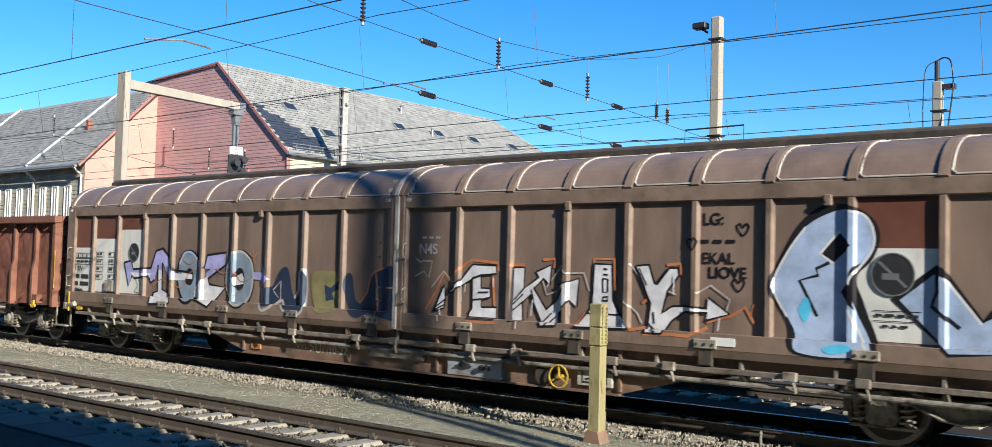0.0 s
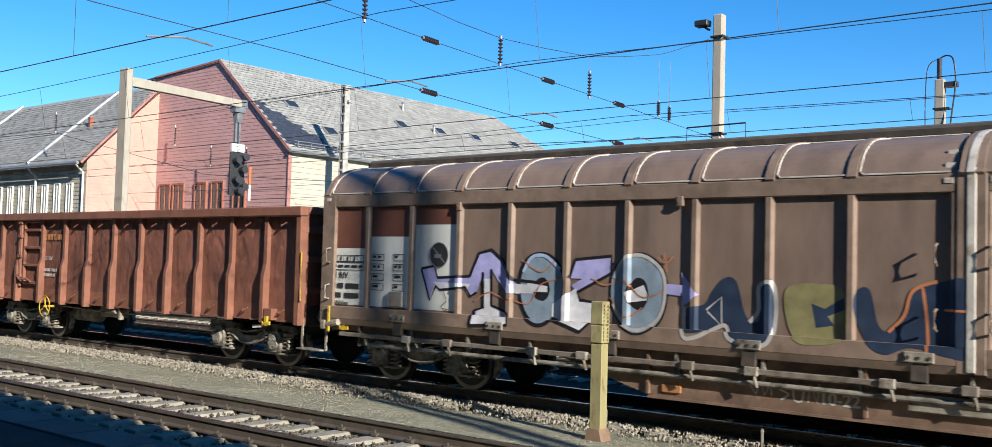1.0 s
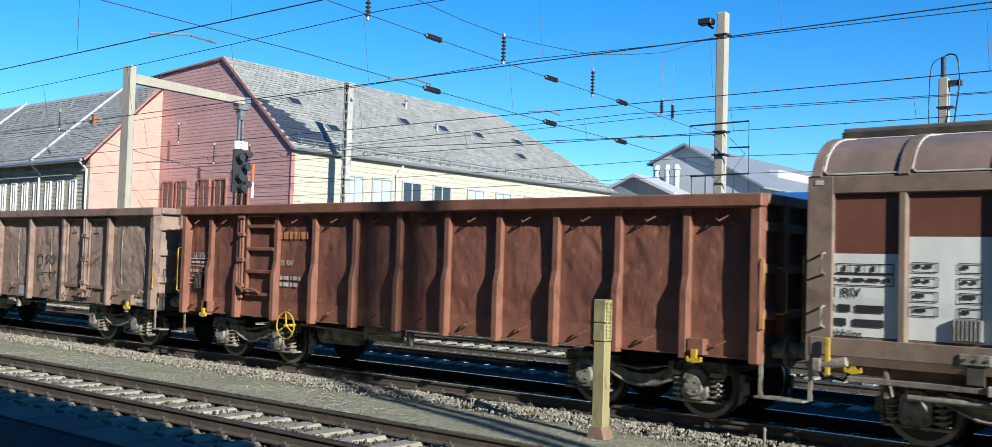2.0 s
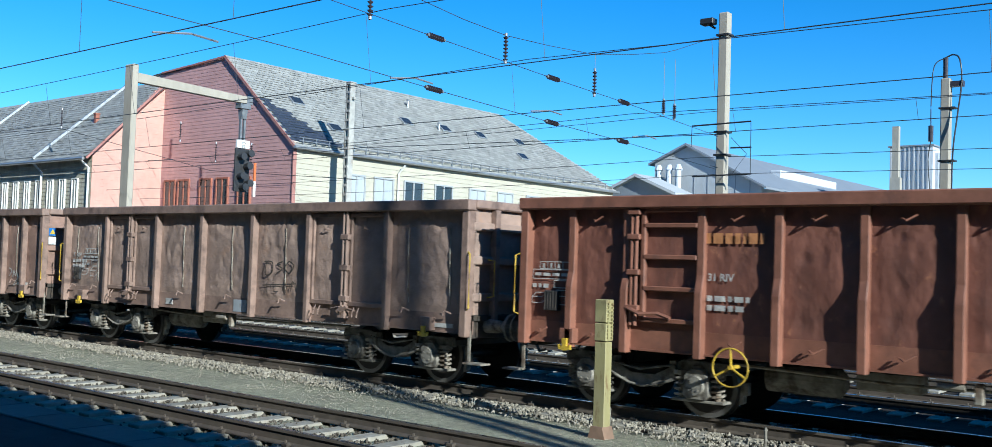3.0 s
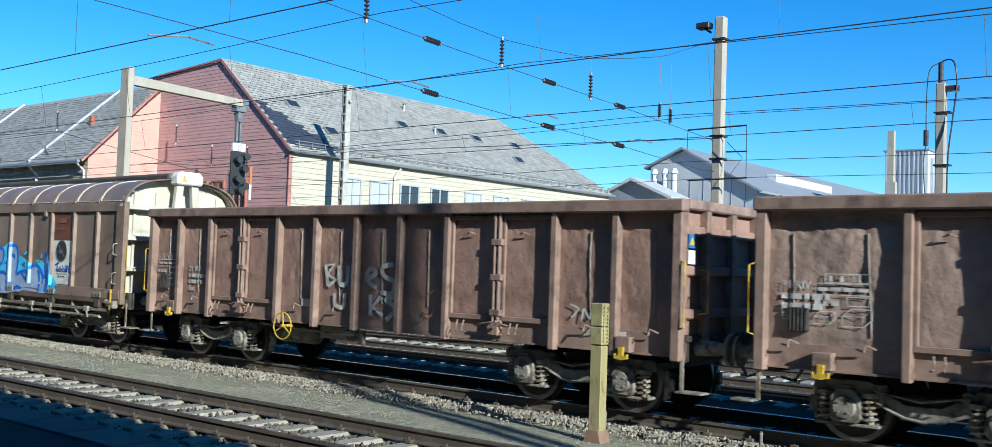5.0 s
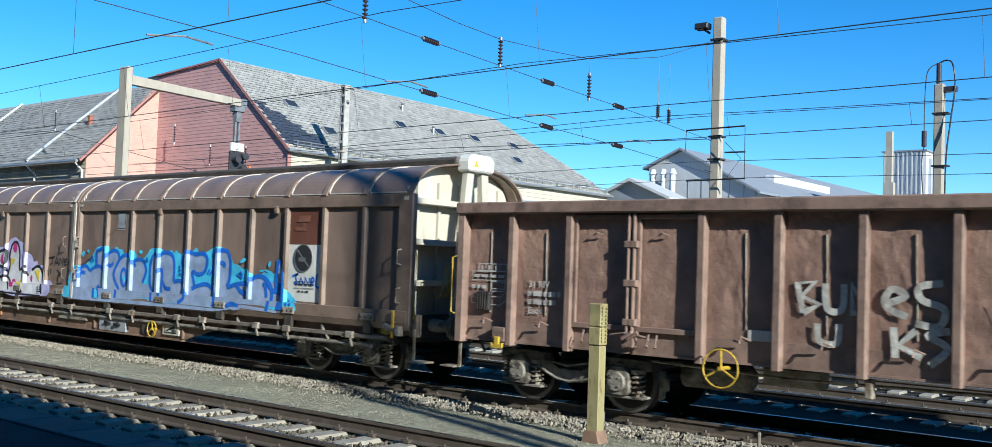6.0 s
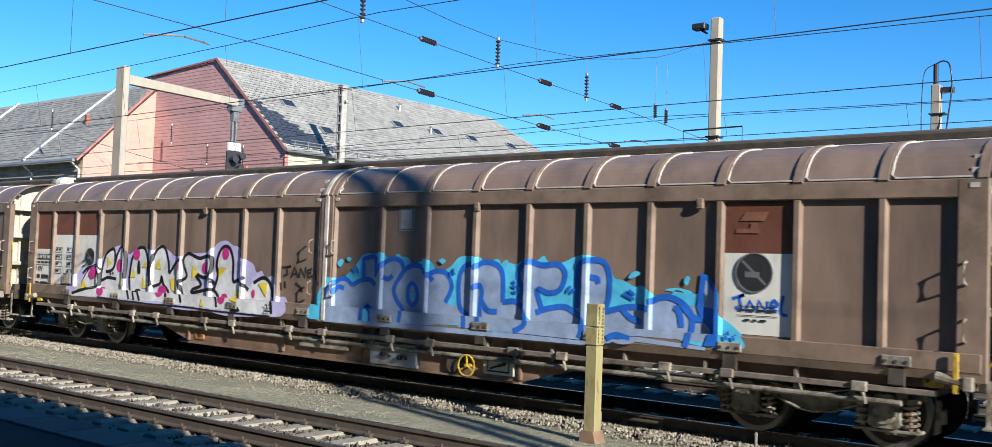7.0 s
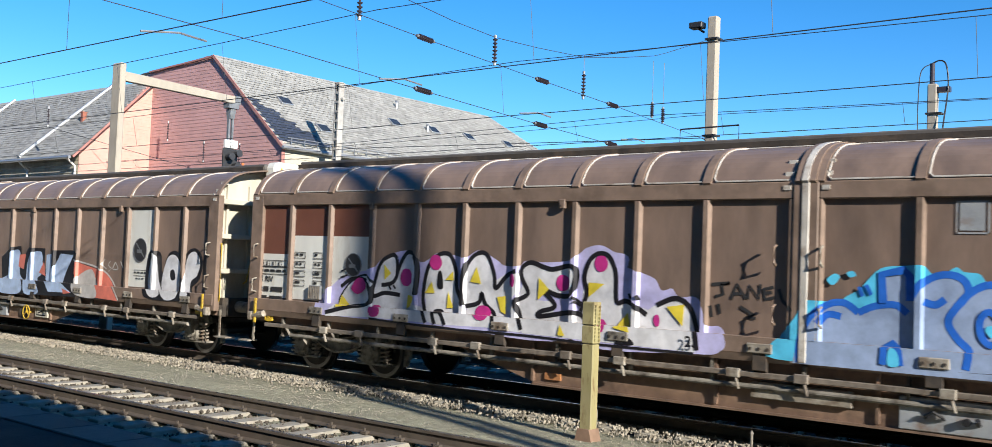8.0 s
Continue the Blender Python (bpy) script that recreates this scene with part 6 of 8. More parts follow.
coat.lay('ink', 'zig', 0.045, [(-7.16, 2.01), (-7.14, 1.45), (-6.78, 1.33), (-6.77, 1.16), (-7.54, 1.11)])
coat.lay('ink', 'zig', 0.045, [(-5.67, 1.91), (-5.56, 2.19), (-4.94, 2.25), (-4.94, 2.0), (-5.52, 1.71), (-5.47, 1.6), (-4.92, 1.55), (-5.42, 1.14), (-5.98, 1.31)])
coat.lay('pale_blue', 'line', 0.05, [(-6.53, 1.98), (-6.37, 2.21), (-6.11, 2.23), (-5.84, 2.04)])
coat.lay('faded_white', 'line', 0.05, [(-4.89, 1.93), (-4.77, 2.18), (-4.55, 2.27), (-4.32, 2.22), (-4.1, 2.02), (-4.07, 1.67), (-4.18, 1.38), (-4.46, 1.22), (-4.73, 1.31), (-4.9, 1.57)])
coat.lay('rust_orange', 'line', 0.017, [(-6.79, 1.58), (-6.42, 1.5), (-6.19, 1.8), (-5.84, 1.9)])
coat.lay('rust_orange', 'line', 0.017, [(-6.56, 2.17), (-6.19, 1.99), (-5.94, 2.16)])
coat.lay('rust_orange', 'line', 0.017, [(-7.49, 1.5), (-7.17, 1.65), (-6.78, 1.49)])
coat.lay('rust_orange', 'line', 0.017, [(-5.28, 1.92), (-5.01, 1.83), (-4.74, 1.93), (-4.43, 1.68), (-4.08, 1.78)])
coat.lay('rust_orange', 'line', 0.017, [(-4.95, 1.66), (-4.68, 1.4), (-4.42, 1.54)])
coat.lay('rust_orange', 'line', 0.017, [(-4.19, 2.25), (-4.06, 2.17), (-3.94, 2.26)])
coat.lay('rust_orange', 'line', 0.017, [(-4.08, 2.3), (-4.04, 2.04)])
coat.lay('ink', 'line', 0.012, [(-8.17, 1.63), (-8.09, 1.48), (-8.2, 1.37), (-8.02, 1.33)])

coat = Coat(van_a, 'faded dark blue lettering with white outline', STRIPS, 0.13)
coat.lay('deep_blue', 'fill', 0, [(-3.35, 1.8), (-3.19, 1.98), (-3.01, 1.94), (-2.87, 1.5), (-2.69, 1.46), (-2.7, 1.91), (-2.49, 1.96), (-2.43, 1.52), (-2.52, 1.19), (-2.82, 1.11), (-3.08, 1.16), (-3.13, 1.4), (-3.34, 1.3), (-3.73, 1.24), (-3.77, 1.53), (-3.46, 1.63)])
coat.lay('olive', 'fill', 0, [(-2.32, 1.88), (-1.91, 1.95), (-1.59, 1.85), (-1.55, 1.33), (-1.82, 1.2), (-2.18, 1.22), (-2.33, 1.52)])
coat.lay('deep_blue', 'poly', 0, [(-2.0, 1.7), (-1.83, 1.64), (-1.59, 1.79), (-1.58, 1.64), (-1.79, 1.55), (-1.71, 1.44), (-1.94, 1.4)])
coat.lay('deep_blue', 'fill', 0, [(-1.44, 1.87), (-1.28, 1.89), (-1.17, 1.47), (-0.99, 1.44), (-0.78, 1.86), (-0.43, 2.02), (-0.16, 1.99), (-0.16, 1.21), (-0.36, 1.16), (-0.77, 1.24), (-1.06, 1.14), (-1.28, 1.24), (-1.45, 1.57)])
coat.lay('faded_white', 'line', 0.055, [(-3.77, 1.58), (-3.75, 1.19), (-3.54, 1.19), (-3.18, 1.36), (-3.08, 1.2), (-2.82, 1.12), (-2.54, 1.18), (-2.46, 1.52), (-2.49, 1.9), (-2.59, 1.95), (-2.7, 1.87), (-2.7, 1.58), (-2.82, 1.42)])
coat.lay('faded_white', 'zig', 0.03, [(-3.44, 1.55), (-3.22, 1.73), (-3.21, 1.35), (-3.42, 1.53)])
coat.lay('rust_orange', 'line', 0.04, [(-1.06, 1.4), (-0.88, 1.6), (-0.78, 1.9), (-0.5, 2.02)])
coat.lay('rust_orange', 'line', 0.035, [(-0.67, 1.94), (-0.62, 1.54), (-0.6, 1.11)])
coat.lay('rust_orange', 'zig', 0.03, [(-0.43, 1.69), (-0.16, 1.69)])

coat = Coat(van_a, 'white block lettering with orange halo', STRIPS, 0.13)
coat.lay('rust_orange', 'zig', 0.045, [(0.51, 1.36), (0.75, 1.69), (0.90, 1.96), (1.01, 1.85), (1.38, 2.14), (1.51, 2.19), (2.03, 2.15), (2.04, 2.03)])
coat.lay('rust_orange', 'zig', 0.045, [(1.46, 1.21), (2.05, 1.22)])
coat.lay('rust_orange', 'zig', 0.045, [(3.82, 1.74), (3.82, 2.24), (4.16, 2.24), (4.19, 1.79)])
coat.lay('rust_orange', 'zig', 0.045, [(2.90, 2.21), (3.12, 2.23), (3.11, 2.09)])
coat.lay('rust_orange', 'zig', 0.045, [(5.01, 2.17), (5.22, 2.19), (5.24, 2.04)])
coat.lay('rust_orange', 'zig', 0.045, [(4.68, 1.21), (5.11, 1.23), (5.38, 1.22), (5.64, 1.35)])
coat.lay('rust_orange', 'zig', 0.045, [(5.62, 1.42), (6.00, 1.53), (6.17, 1.64), (6.30, 1.44)])
coat.lay('rust_orange', 'zig', 0.045, [(3.49, 1.22), (3.69, 1.46)])
coat.lay('rust_orange', 'zig', 0.045, [(4.46, 1.25), (4.72, 1.30)])
coat.lay('rust_orange', 'zig', 0.045, [(1.93, 2.03), (1.98, 1.48)])
coat.lay('rust_orange', 'zig', 0.045, [(4.63, 1.63), (4.73, 1.70)])
coat.lay('rust_orange', 'zig', 0.045, [(2.28, 2.12), (2.55, 2.13)])
coat.lay('faded_white', 'zig', 0.022, [(0.64, 1.73), (0.90, 2.00), (1.10, 1.83)])
coat.lay('faded_white', 'zig', 0.022, [(2.98, 1.80), (3.25, 2.13), (3.34, 2.02), (3.65, 2.03), (3.75, 1.77)])
coat.lay('faded_white', 'zig', 0.022, [(4.35, 1.65), (4.56, 1.49), (4.64, 1.35)])
coat.lay('faded_white', 'zig', 0.022, [(5.48, 1.80), (5.68, 1.91), (5.96, 1.73), (5.91, 1.58)])
coat.lay('faded_white', 'zig', 0.022, [(4.43, 2.18), (4.71, 1.84)])
coat.lay('faded_white', 'zig', 0.022, [(2.91, 1.90), (2.99, 1.69), (3.17, 1.75)])
coat.lay('faded_white', 'zig', 0.022, [(5.02, 1.82), (5.16, 1.77)])
coat.lay('paint_white', 'poly', 0, [(0.70, 1.34), (0.92, 1.78), (0.96, 1.56), (0.93, 1.40)])
coat.lay('paint_white', 'poly', 0, [(1.00, 1.66), (1.26, 1.85), (1.52, 2.12), (2.00, 2.11), (2.01, 1.98), (1.70, 1.95), (1.55, 1.90), (1.07, 1.65)])
coat.lay('paint_white', 'poly', 0, [(1.52, 1.90), (1.70, 1.96), (1.71, 1.75), (1.89, 1.75), (1.90, 1.61), (1.72, 1.57), (1.72, 1.45), (2.03, 1.46), (2.03, 1.28), (1.47, 1.28), (1.47, 1.36), (1.53, 1.42)])
coat.lay('paint_white', 'poly', 0, [(2.35, 2.09), (2.57, 2.09), (2.56, 1.77), (2.84, 1.95), (2.79, 2.03), (3.07, 2.14), (3.05, 1.84), (2.93, 1.93), (2.75, 1.78), (2.99, 1.47), (3.17, 1.61), (3.26, 1.79), (3.19, 1.84), (3.57, 1.95), (3.54, 1.53), (3.40, 1.62), (3.22, 1.42), (3.21, 1.24), (2.93, 1.22), (2.68, 1.68), (2.54, 1.56), (2.55, 1.28), (2.33, 1.27)])
coat.lay('paint_white', 'poly', 0, [(3.83, 2.17), (4.13, 2.16), (4.16, 1.65), (4.27, 1.47), (4.45, 1.26), (3.52, 1.24), (3.80, 1.54)])
coat.lay('paint_white', 'poly', 0, [(4.52, 2.15), (4.74, 2.17), (4.83, 1.91), (4.87, 1.90), (5.06, 2.13), (5.19, 2.13), (5.21, 2.03), (5.04, 1.82), (4.95, 1.50), (5.11, 1.61), (5.30, 1.62), (5.63, 1.60), (5.65, 1.75), (5.96, 1.54), (5.62, 1.44), (5.64, 1.54), (5.30, 1.54), (5.11, 1.41), (4.98, 1.23), (4.72, 1.23), (4.77, 1.63)])
coat.lay('ink', 'zig', 0.03, [(0.70, 1.34), (0.92, 1.78), (0.96, 1.56), (0.93, 1.40), (0.70, 1.34)])
coat.lay('ink', 'zig', 0.03, [(1.00, 1.66), (1.26, 1.85), (1.52, 2.12), (2.00, 2.11), (2.01, 1.98), (1.70, 1.95), (1.55, 1.90), (1.07, 1.65), (1.00, 1.66)])
coat.lay('ink', 'zig', 0.03, [(1.52, 1.90), (1.70, 1.96), (1.71, 1.75), (1.89, 1.75), (1.90, 1.61), (1.72, 1.57), (1.72, 1.45), (2.03, 1.46), (2.03, 1.28), (1.47, 1.28), (1.47, 1.36), (1.53, 1.42), (1.52, 1.90)])
coat.lay('ink', 'zig', 0.03, [(2.35, 2.09), (2.57, 2.09), (2.56, 1.77), (2.84, 1.95), (2.79, 2.03), (3.07, 2.14), (3.05, 1.84), (2.93, 1.93), (2.75, 1.78), (2.99, 1.47), (3.17, 1.61), (3.26, 1.79), (3.19, 1.84), (3.57, 1.95), (3.54, 1.53), (3.40, 1.62), (3.22, 1.42), (3.21, 1.24), (2.93, 1.22), (2.68, 1.68), (2.54, 1.56), (2.55, 1.28), (2.33, 1.27), (2.35, 2.09)])
coat.lay('ink', 'zig', 0.03, [(3.83, 2.17), (4.13, 2.16), (4.16, 1.65), (4.27, 1.47), (4.45, 1.26), (3.52, 1.24), (3.80, 1.54), (3.83, 2.17)])
coat.lay('ink', 'zig', 0.03, [(4.52, 2.15), (4.74, 2.17), (4.83, 1.91), (4.87, 1.90), (5.06, 2.13), (5.19, 2.13), (5.21, 2.03), (5.04, 1.82), (4.95, 1.50), (5.11, 1.61), (5.30, 1.62), (5.63, 1.60), (5.65, 1.75), (5.96, 1.54), (5.62, 1.44), (5.64, 1.54), (5.30, 1.54), (5.11, 1.41), (4.98, 1.23), (4.72, 1.23), (4.77, 1.63), (4.52, 2.15)])
coat.lay('ink', 'zig', 0.022, [(2.37, 1.59), (2.56, 1.77)])
coat.lay('ink', 'zig', 0.022, [(2.35, 1.52), (2.54, 1.68)])
coat.lay('ink', 'zig', 0.022, [(2.34, 1.42), (2.53, 1.56)])
coat.lay('ink', 'zig', 0.022, [(2.70, 1.76), (2.75, 1.59)])
coat.lay('ink', 'zig', 0.022, [(2.93, 1.28), (3.09, 1.42)])
coat.lay('ink', 'zig', 0.022, [(3.00, 1.24), (3.18, 1.38)])
coat.lay('ink', 'zig', 0.022, [(3.71, 1.45), (4.31, 1.45)])
coat.lay('ink', 'zig', 0.022, [(3.98, 1.96), (4.07, 1.95), (4.07, 1.77), (3.99, 1.76), (3.98, 1.96)])
coat.lay('ink', 'zig', 0.022, [(3.99, 1.69), (4.07, 1.70), (4.07, 1.64), (3.99, 1.64), (3.99, 1.69)])
coat.lay('ink', 'zig', 0.022, [(3.99, 2.02), (4.07, 2.01)])
coat.lay('ink', 'zig', 0.022, [(3.99, 2.10), (4.06, 2.09)])
coat.lay('ink', 'zig', 0.022, [(1.65, 1.68), (1.86, 1.69)])
coat.lay('ink', 'zig', 0.022, [(1.54, 1.56), (1.72, 1.58)])
coat.lay('ink', 'zig', 0.022, [(4.74, 1.36), (4.88, 1.24)])
coat.lay('ink', 'zig', 0.022, [(4.82, 1.52), (4.84, 1.36)])
coat.lay('ink', 'zig', 0.022, [(0.76, 1.42), (0.95, 1.54)])
coat.lay('ink', 'zig', 0.022, [(0.73, 1.37), (0.95, 1.46)])
coat.lay('ink', 'zig', 0.022, [(4.58, 2.12), (4.71, 1.88)])
coat.lay('paint_white', 'zig', 0.02, [(1.30, 1.77), (1.30, 1.51)])
coat.lay('paint_white', 'zig', 0.02, [(1.39, 1.80), (1.37, 1.67)])
coat.lay('paint_white', 'zig', 0.02, [(0.84, 1.39), (0.87, 1.19)])
coat.lay('paint_white', 'zig', 0.02, [(1.96, 1.91), (1.96, 1.77)])
coat.lay('paint_white', 'zig', 0.02, [(3.42, 1.56), (3.42, 1.40)])
coat.lay('paint_white', 'zig', 0.02, [(5.82, 1.48), (5.80, 1.31)])
coat.lay('paint_white', 'zig', 0.02, [(2.48, 1.27), (2.47, 1.16)])
coat.lay('paint_white', 'zig', 0.02, [(2.74, 1.61), (2.71, 1.36)])
coat.lay('paint_white', 'zig', 0.02, [(5.14, 2.03), (5.13, 1.77)])
coat = Coat(van_a, 'pale blue block lettering with black edge', STRIPS, 0.13)
coat.lay('ink', 'fill', 0, [(7.21, 2.96), (7.56, 2.93), (7.81, 2.77), (7.89, 2.55), (7.8, 2.28), (7.61, 2.05), (7.73, 1.68), (7.83, 1.14), (6.87, 1.09), (6.74, 1.47), (6.5, 1.9), (6.67, 2.35), (6.91, 2.74)])
coat.lay('pale_blue', 'fill', 0, [(7.33, 2.87), (7.56, 2.88), (7.77, 2.74), (7.82, 2.52), (7.74, 2.3), (7.53, 2.11), (7.61, 1.67), (7.77, 1.15), (6.93, 1.11), (6.83, 1.4), (6.55, 1.93), (6.73, 2.35), (6.99, 2.7)])
coat.lay('ink', 'poly', 0, [(7.39, 2.62), (7.55, 2.45), (7.32, 2.23), (7.16, 2.35)])
coat.lay('ink', 'poly', 0, [(7.53, 2.05), (7.6, 1.67), (7.51, 1.74), (7.42, 1.88)])
coat.lay('sign_white', 'zig', 0.035, [(7.39, 2.62), (7.16, 2.35), (7.32, 2.23)])
coat.lay('sign_white', 'line', 0.03, [(7.49, 2.87), (7.68, 2.83), (7.8, 2.66), (7.8, 2.4), (7.57, 2.09), (7.52, 1.97)])
coat.lay('sign_white', 'zig', 0.03, [(7.52, 1.67), (7.77, 1.15)])
coat.lay('sign_white', 'line', 0.025, [(6.97, 2.68), (6.73, 2.35), (6.55, 1.93), (6.74, 1.55)])
coat.lay('ink', 'zig', 0.04, [(7.28, 2.24), (7.11, 2.16), (7.14, 2.08), (6.9, 2.01), (7.13, 1.57)])
coat.lay('cyan', 'fill', 0, [(6.89, 1.65), (6.99, 1.8), (7.05, 1.65), (6.97, 1.49)])
coat.lay('cyan', 'fill', 0, [(7.23, 1.19), (7.47, 1.25), (7.58, 1.18), (7.31, 1.12)])
coat.lay('ink', 'poly', 0, [(8.53, 2.23), (8.62, 2.19), (9.05, 1.6), (9.14, 1.74), (9.34, 1.89), (9.59, 1.29), (8.69, 1.19), (8.02, 1.82)])
coat.lay('pale_blue', 'poly', 0, [(8.52, 2.13), (8.6, 2.09), (9.02, 1.58), (9.18, 1.67), (9.4, 1.75), (9.53, 1.27), (8.69, 1.22), (8.12, 1.81)])
coat.lay('sign_white', 'zig', 0.03, [(8.62, 2.08), (9.02, 1.57)])
coat.lay('ink', 'zig', 0.05, [(8.54, 2.22), (8.54, 1.93), (8.48, 1.75), (8.79, 1.51)])

coat = Coat(van_a, 'scrawled tags in dark marker', STRIPS, 0.13)
coat.lay('ink', 'loop', 0.022, [(6.13, 2.68), (6.08, 2.73), (6.04, 2.68), (6.13, 2.57), (6.21, 2.68), (6.17, 2.73)])
coat.lay('ink', 'loop', 0.022, [(6.08, 1.95), (6.03, 2.00), (5.99, 1.94), (6.08, 1.84), (6.16, 1.95), (6.12, 2.00)])
coat.lay('ink', 'loop', 0.022, [(5.40, 2.48), (5.35, 2.53), (5.31, 2.48), (5.40, 2.37), (5.48, 2.48), (5.44, 2.54)])
coat.lay('rust_orange', 'line', 0.017, [(6.23, 1.49), (6.3, 1.69), (6.34, 1.53)])
coat.lay('stencil', 'zig', 0.03, [(0.27, 2.2), (0.39, 2.13), (0.39, 2.16), (0.64, 2.16), (0.57, 1.89), (0.45, 1.99), (0.25, 1.9)])

coat = Coat(van_b, 'white bubble lettering with pink and yellow spots', STRIPS, 0.05)
coat.lay('lilac', 'fill', 0, [(-9.07, 1.10), (-9.00, 1.40), (-8.75, 1.58), (-8.41, 1.79), (-7.75, 1.93), (-7.44, 2.14), (-6.90, 2.26), (-6.58, 2.07), (-6.21, 2.24), (-5.85, 2.20), (-5.63, 2.17), (-5.36, 2.29), (-5.01, 2.16), (-4.84, 2.07), (-4.55, 2.07), (-4.42, 2.15), (-4.04, 2.14), (-3.62, 2.18), (-3.47, 2.27), (-3.33, 2.37), (-3.10, 2.41), (-2.89, 2.33), (-2.63, 2.13), (-3.50, 1.04), (-6.14, 1.06), (-8.54, 1.07)])
coat.lay('lilac', 'fill', 0, [(-3.50, 1.04), (-3.21, 2.28), (-2.80, 2.15), (-2.41, 2.04), (-2.19, 1.96), (-2.08, 1.81), (-1.92, 1.84), (-1.81, 1.73), (-1.56, 1.74), (-1.43, 1.57), (-1.39, 1.38), (-1.20, 1.37), (-1.09, 1.21), (-1.14, 1.06), (-1.53, 0.99)])
coat.lay('ink', 'loop', 0.07, [(-8.49, 1.39), (-8.22, 1.68), (-7.84, 1.8), (-7.64, 1.54), (-7.75, 1.34), (-8.27, 1.25), (-8.45, 1.28)])
coat.lay('paint_white', 'fill', 0, [(-8.49, 1.39), (-8.22, 1.68), (-7.84, 1.8), (-7.64, 1.54), (-7.75, 1.34), (-8.27, 1.25), (-8.45, 1.28)])
coat.lay('paint_white', 'poly', 0, [(-8.80, 1.13), (-8.55, 1.29), (-7.75, 1.32), (-7.68, 1.51), (-7.64, 1.79), (-7.48, 2.08), (-7.22, 2.16), (-7.14, 2.11), (-7.12, 1.87), (-7.05, 2.03), (-6.89, 2.21), (-6.70, 2.16), (-6.65, 1.83), (-6.70, 1.37), (-6.44, 1.31), (-6.37, 1.09), (-7.69, 1.10), (-8.80, 1.06)])
coat.lay('paint_white', 'poly', 0, [(-6.53, 1.59), (-6.46, 1.94), (-6.28, 2.19), (-6.03, 2.22), (-5.88, 2.09), (-5.81, 1.75), (-5.66, 1.45), (-5.59, 1.35), (-5.04, 1.33), (-5.01, 1.10), (-6.15, 1.08), (-6.43, 1.12), (-6.45, 1.46)])
coat.lay('paint_white', 'poly', 0, [(-5.65, 1.76), (-5.63, 2.04), (-5.43, 2.22), (-5.19, 2.23), (-5.06, 1.98), (-5.00, 1.83), (-4.80, 1.94), (-4.54, 1.96), (-4.50, 1.70), (-4.65, 1.55), (-4.44, 1.31), (-4.42, 1.07), (-4.99, 1.08), (-5.59, 1.37), (-5.64, 1.60)])
coat.lay('paint_white', 'poly', 0, [(-4.48, 1.76), (-4.48, 2.03), (-4.32, 2.12), (-4.10, 2.09), (-3.94, 2.04), (-3.61, 2.10), (-3.48, 2.03), (-3.54, 1.77), (-3.77, 1.69), (-4.08, 1.67), (-4.23, 1.57), (-3.89, 1.56), (-3.88, 1.39), (-4.13, 1.33), (-3.40, 1.40), (-3.25, 1.29), (-3.18, 1.04), (-4.40, 1.06), (-4.58, 1.55), (-4.50, 1.70)])
coat.lay('paint_white', 'poly', 0, [(-3.34, 1.94), (-3.29, 2.16), (-3.15, 2.27), (-2.95, 2.26), (-2.84, 2.05), (-2.81, 1.78), (-2.83, 1.57), (-2.64, 1.62), (-2.28, 1.53), (-2.07, 1.67), (-1.86, 1.71), (-1.68, 1.63), (-1.60, 1.43), (-1.51, 1.01), (-3.18, 1.04), (-3.25, 1.29), (-3.40, 1.42)])
coat.lay('ink', 'line', 0.072, [(-8.80, 1.12), (-8.21, 1.25), (-7.75, 1.33), (-7.73, 1.57), (-7.90, 1.73), (-8.24, 1.73), (-8.49, 1.59)])
coat.lay('ink', 'line', 0.072, [(-7.14, 2.11), (-7.24, 2.18), (-7.51, 2.05), (-7.64, 1.74), (-7.68, 1.47), (-7.40, 1.53), (-7.04, 1.51)])
coat.lay('ink', 'line', 0.072, [(-7.49, 1.66), (-7.25, 1.70), (-7.13, 1.84), (-7.14, 2.11)])
coat.lay('ink', 'line', 0.072, [(-7.12, 1.87), (-7.04, 2.06), (-6.89, 2.23), (-6.70, 2.15), (-6.64, 1.88), (-6.68, 1.53)])
coat.lay('ink', 'line', 0.072, [(-6.38, 1.09), (-6.47, 1.30), (-6.51, 1.57), (-6.42, 2.00), (-6.21, 2.20), (-5.96, 2.21), (-5.82, 1.96), (-5.78, 1.65), (-5.62, 1.41)])
coat.lay('ink', 'line', 0.072, [(-5.96, 1.08), (-6.07, 1.27), (-6.16, 1.29), (-6.24, 1.26), (-6.18, 1.08)])
coat.lay('ink', 'line', 0.072, [(-5.63, 1.42), (-5.65, 1.76), (-5.59, 2.05), (-5.41, 2.23), (-5.19, 2.23), (-5.03, 1.93), (-4.99, 1.71), (-4.77, 1.92), (-4.57, 1.99)])
coat.lay('ink', 'line', 0.072, [(-5.59, 1.40), (-5.32, 1.47), (-5.27, 1.62), (-5.18, 1.45), (-5.00, 1.31), (-4.99, 1.08)])
coat.lay('ink', 'line', 0.072, [(-3.20, 1.08), (-3.28, 1.31), (-3.52, 1.42), (-4.13, 1.33), (-4.12, 1.40), (-3.88, 1.47), (-3.89, 1.56), (-4.12, 1.75), (-3.83, 1.66), (-3.59, 1.67), (-3.49, 1.84), (-3.48, 2.03), (-3.61, 2.10), (-3.91, 2.04), (-4.09, 2.07), (-4.32, 2.13), (-4.48, 2.05), (-4.49, 1.90), (-4.36, 1.66), (-4.58, 1.53), (-4.51, 1.36), (-4.42, 1.11)])
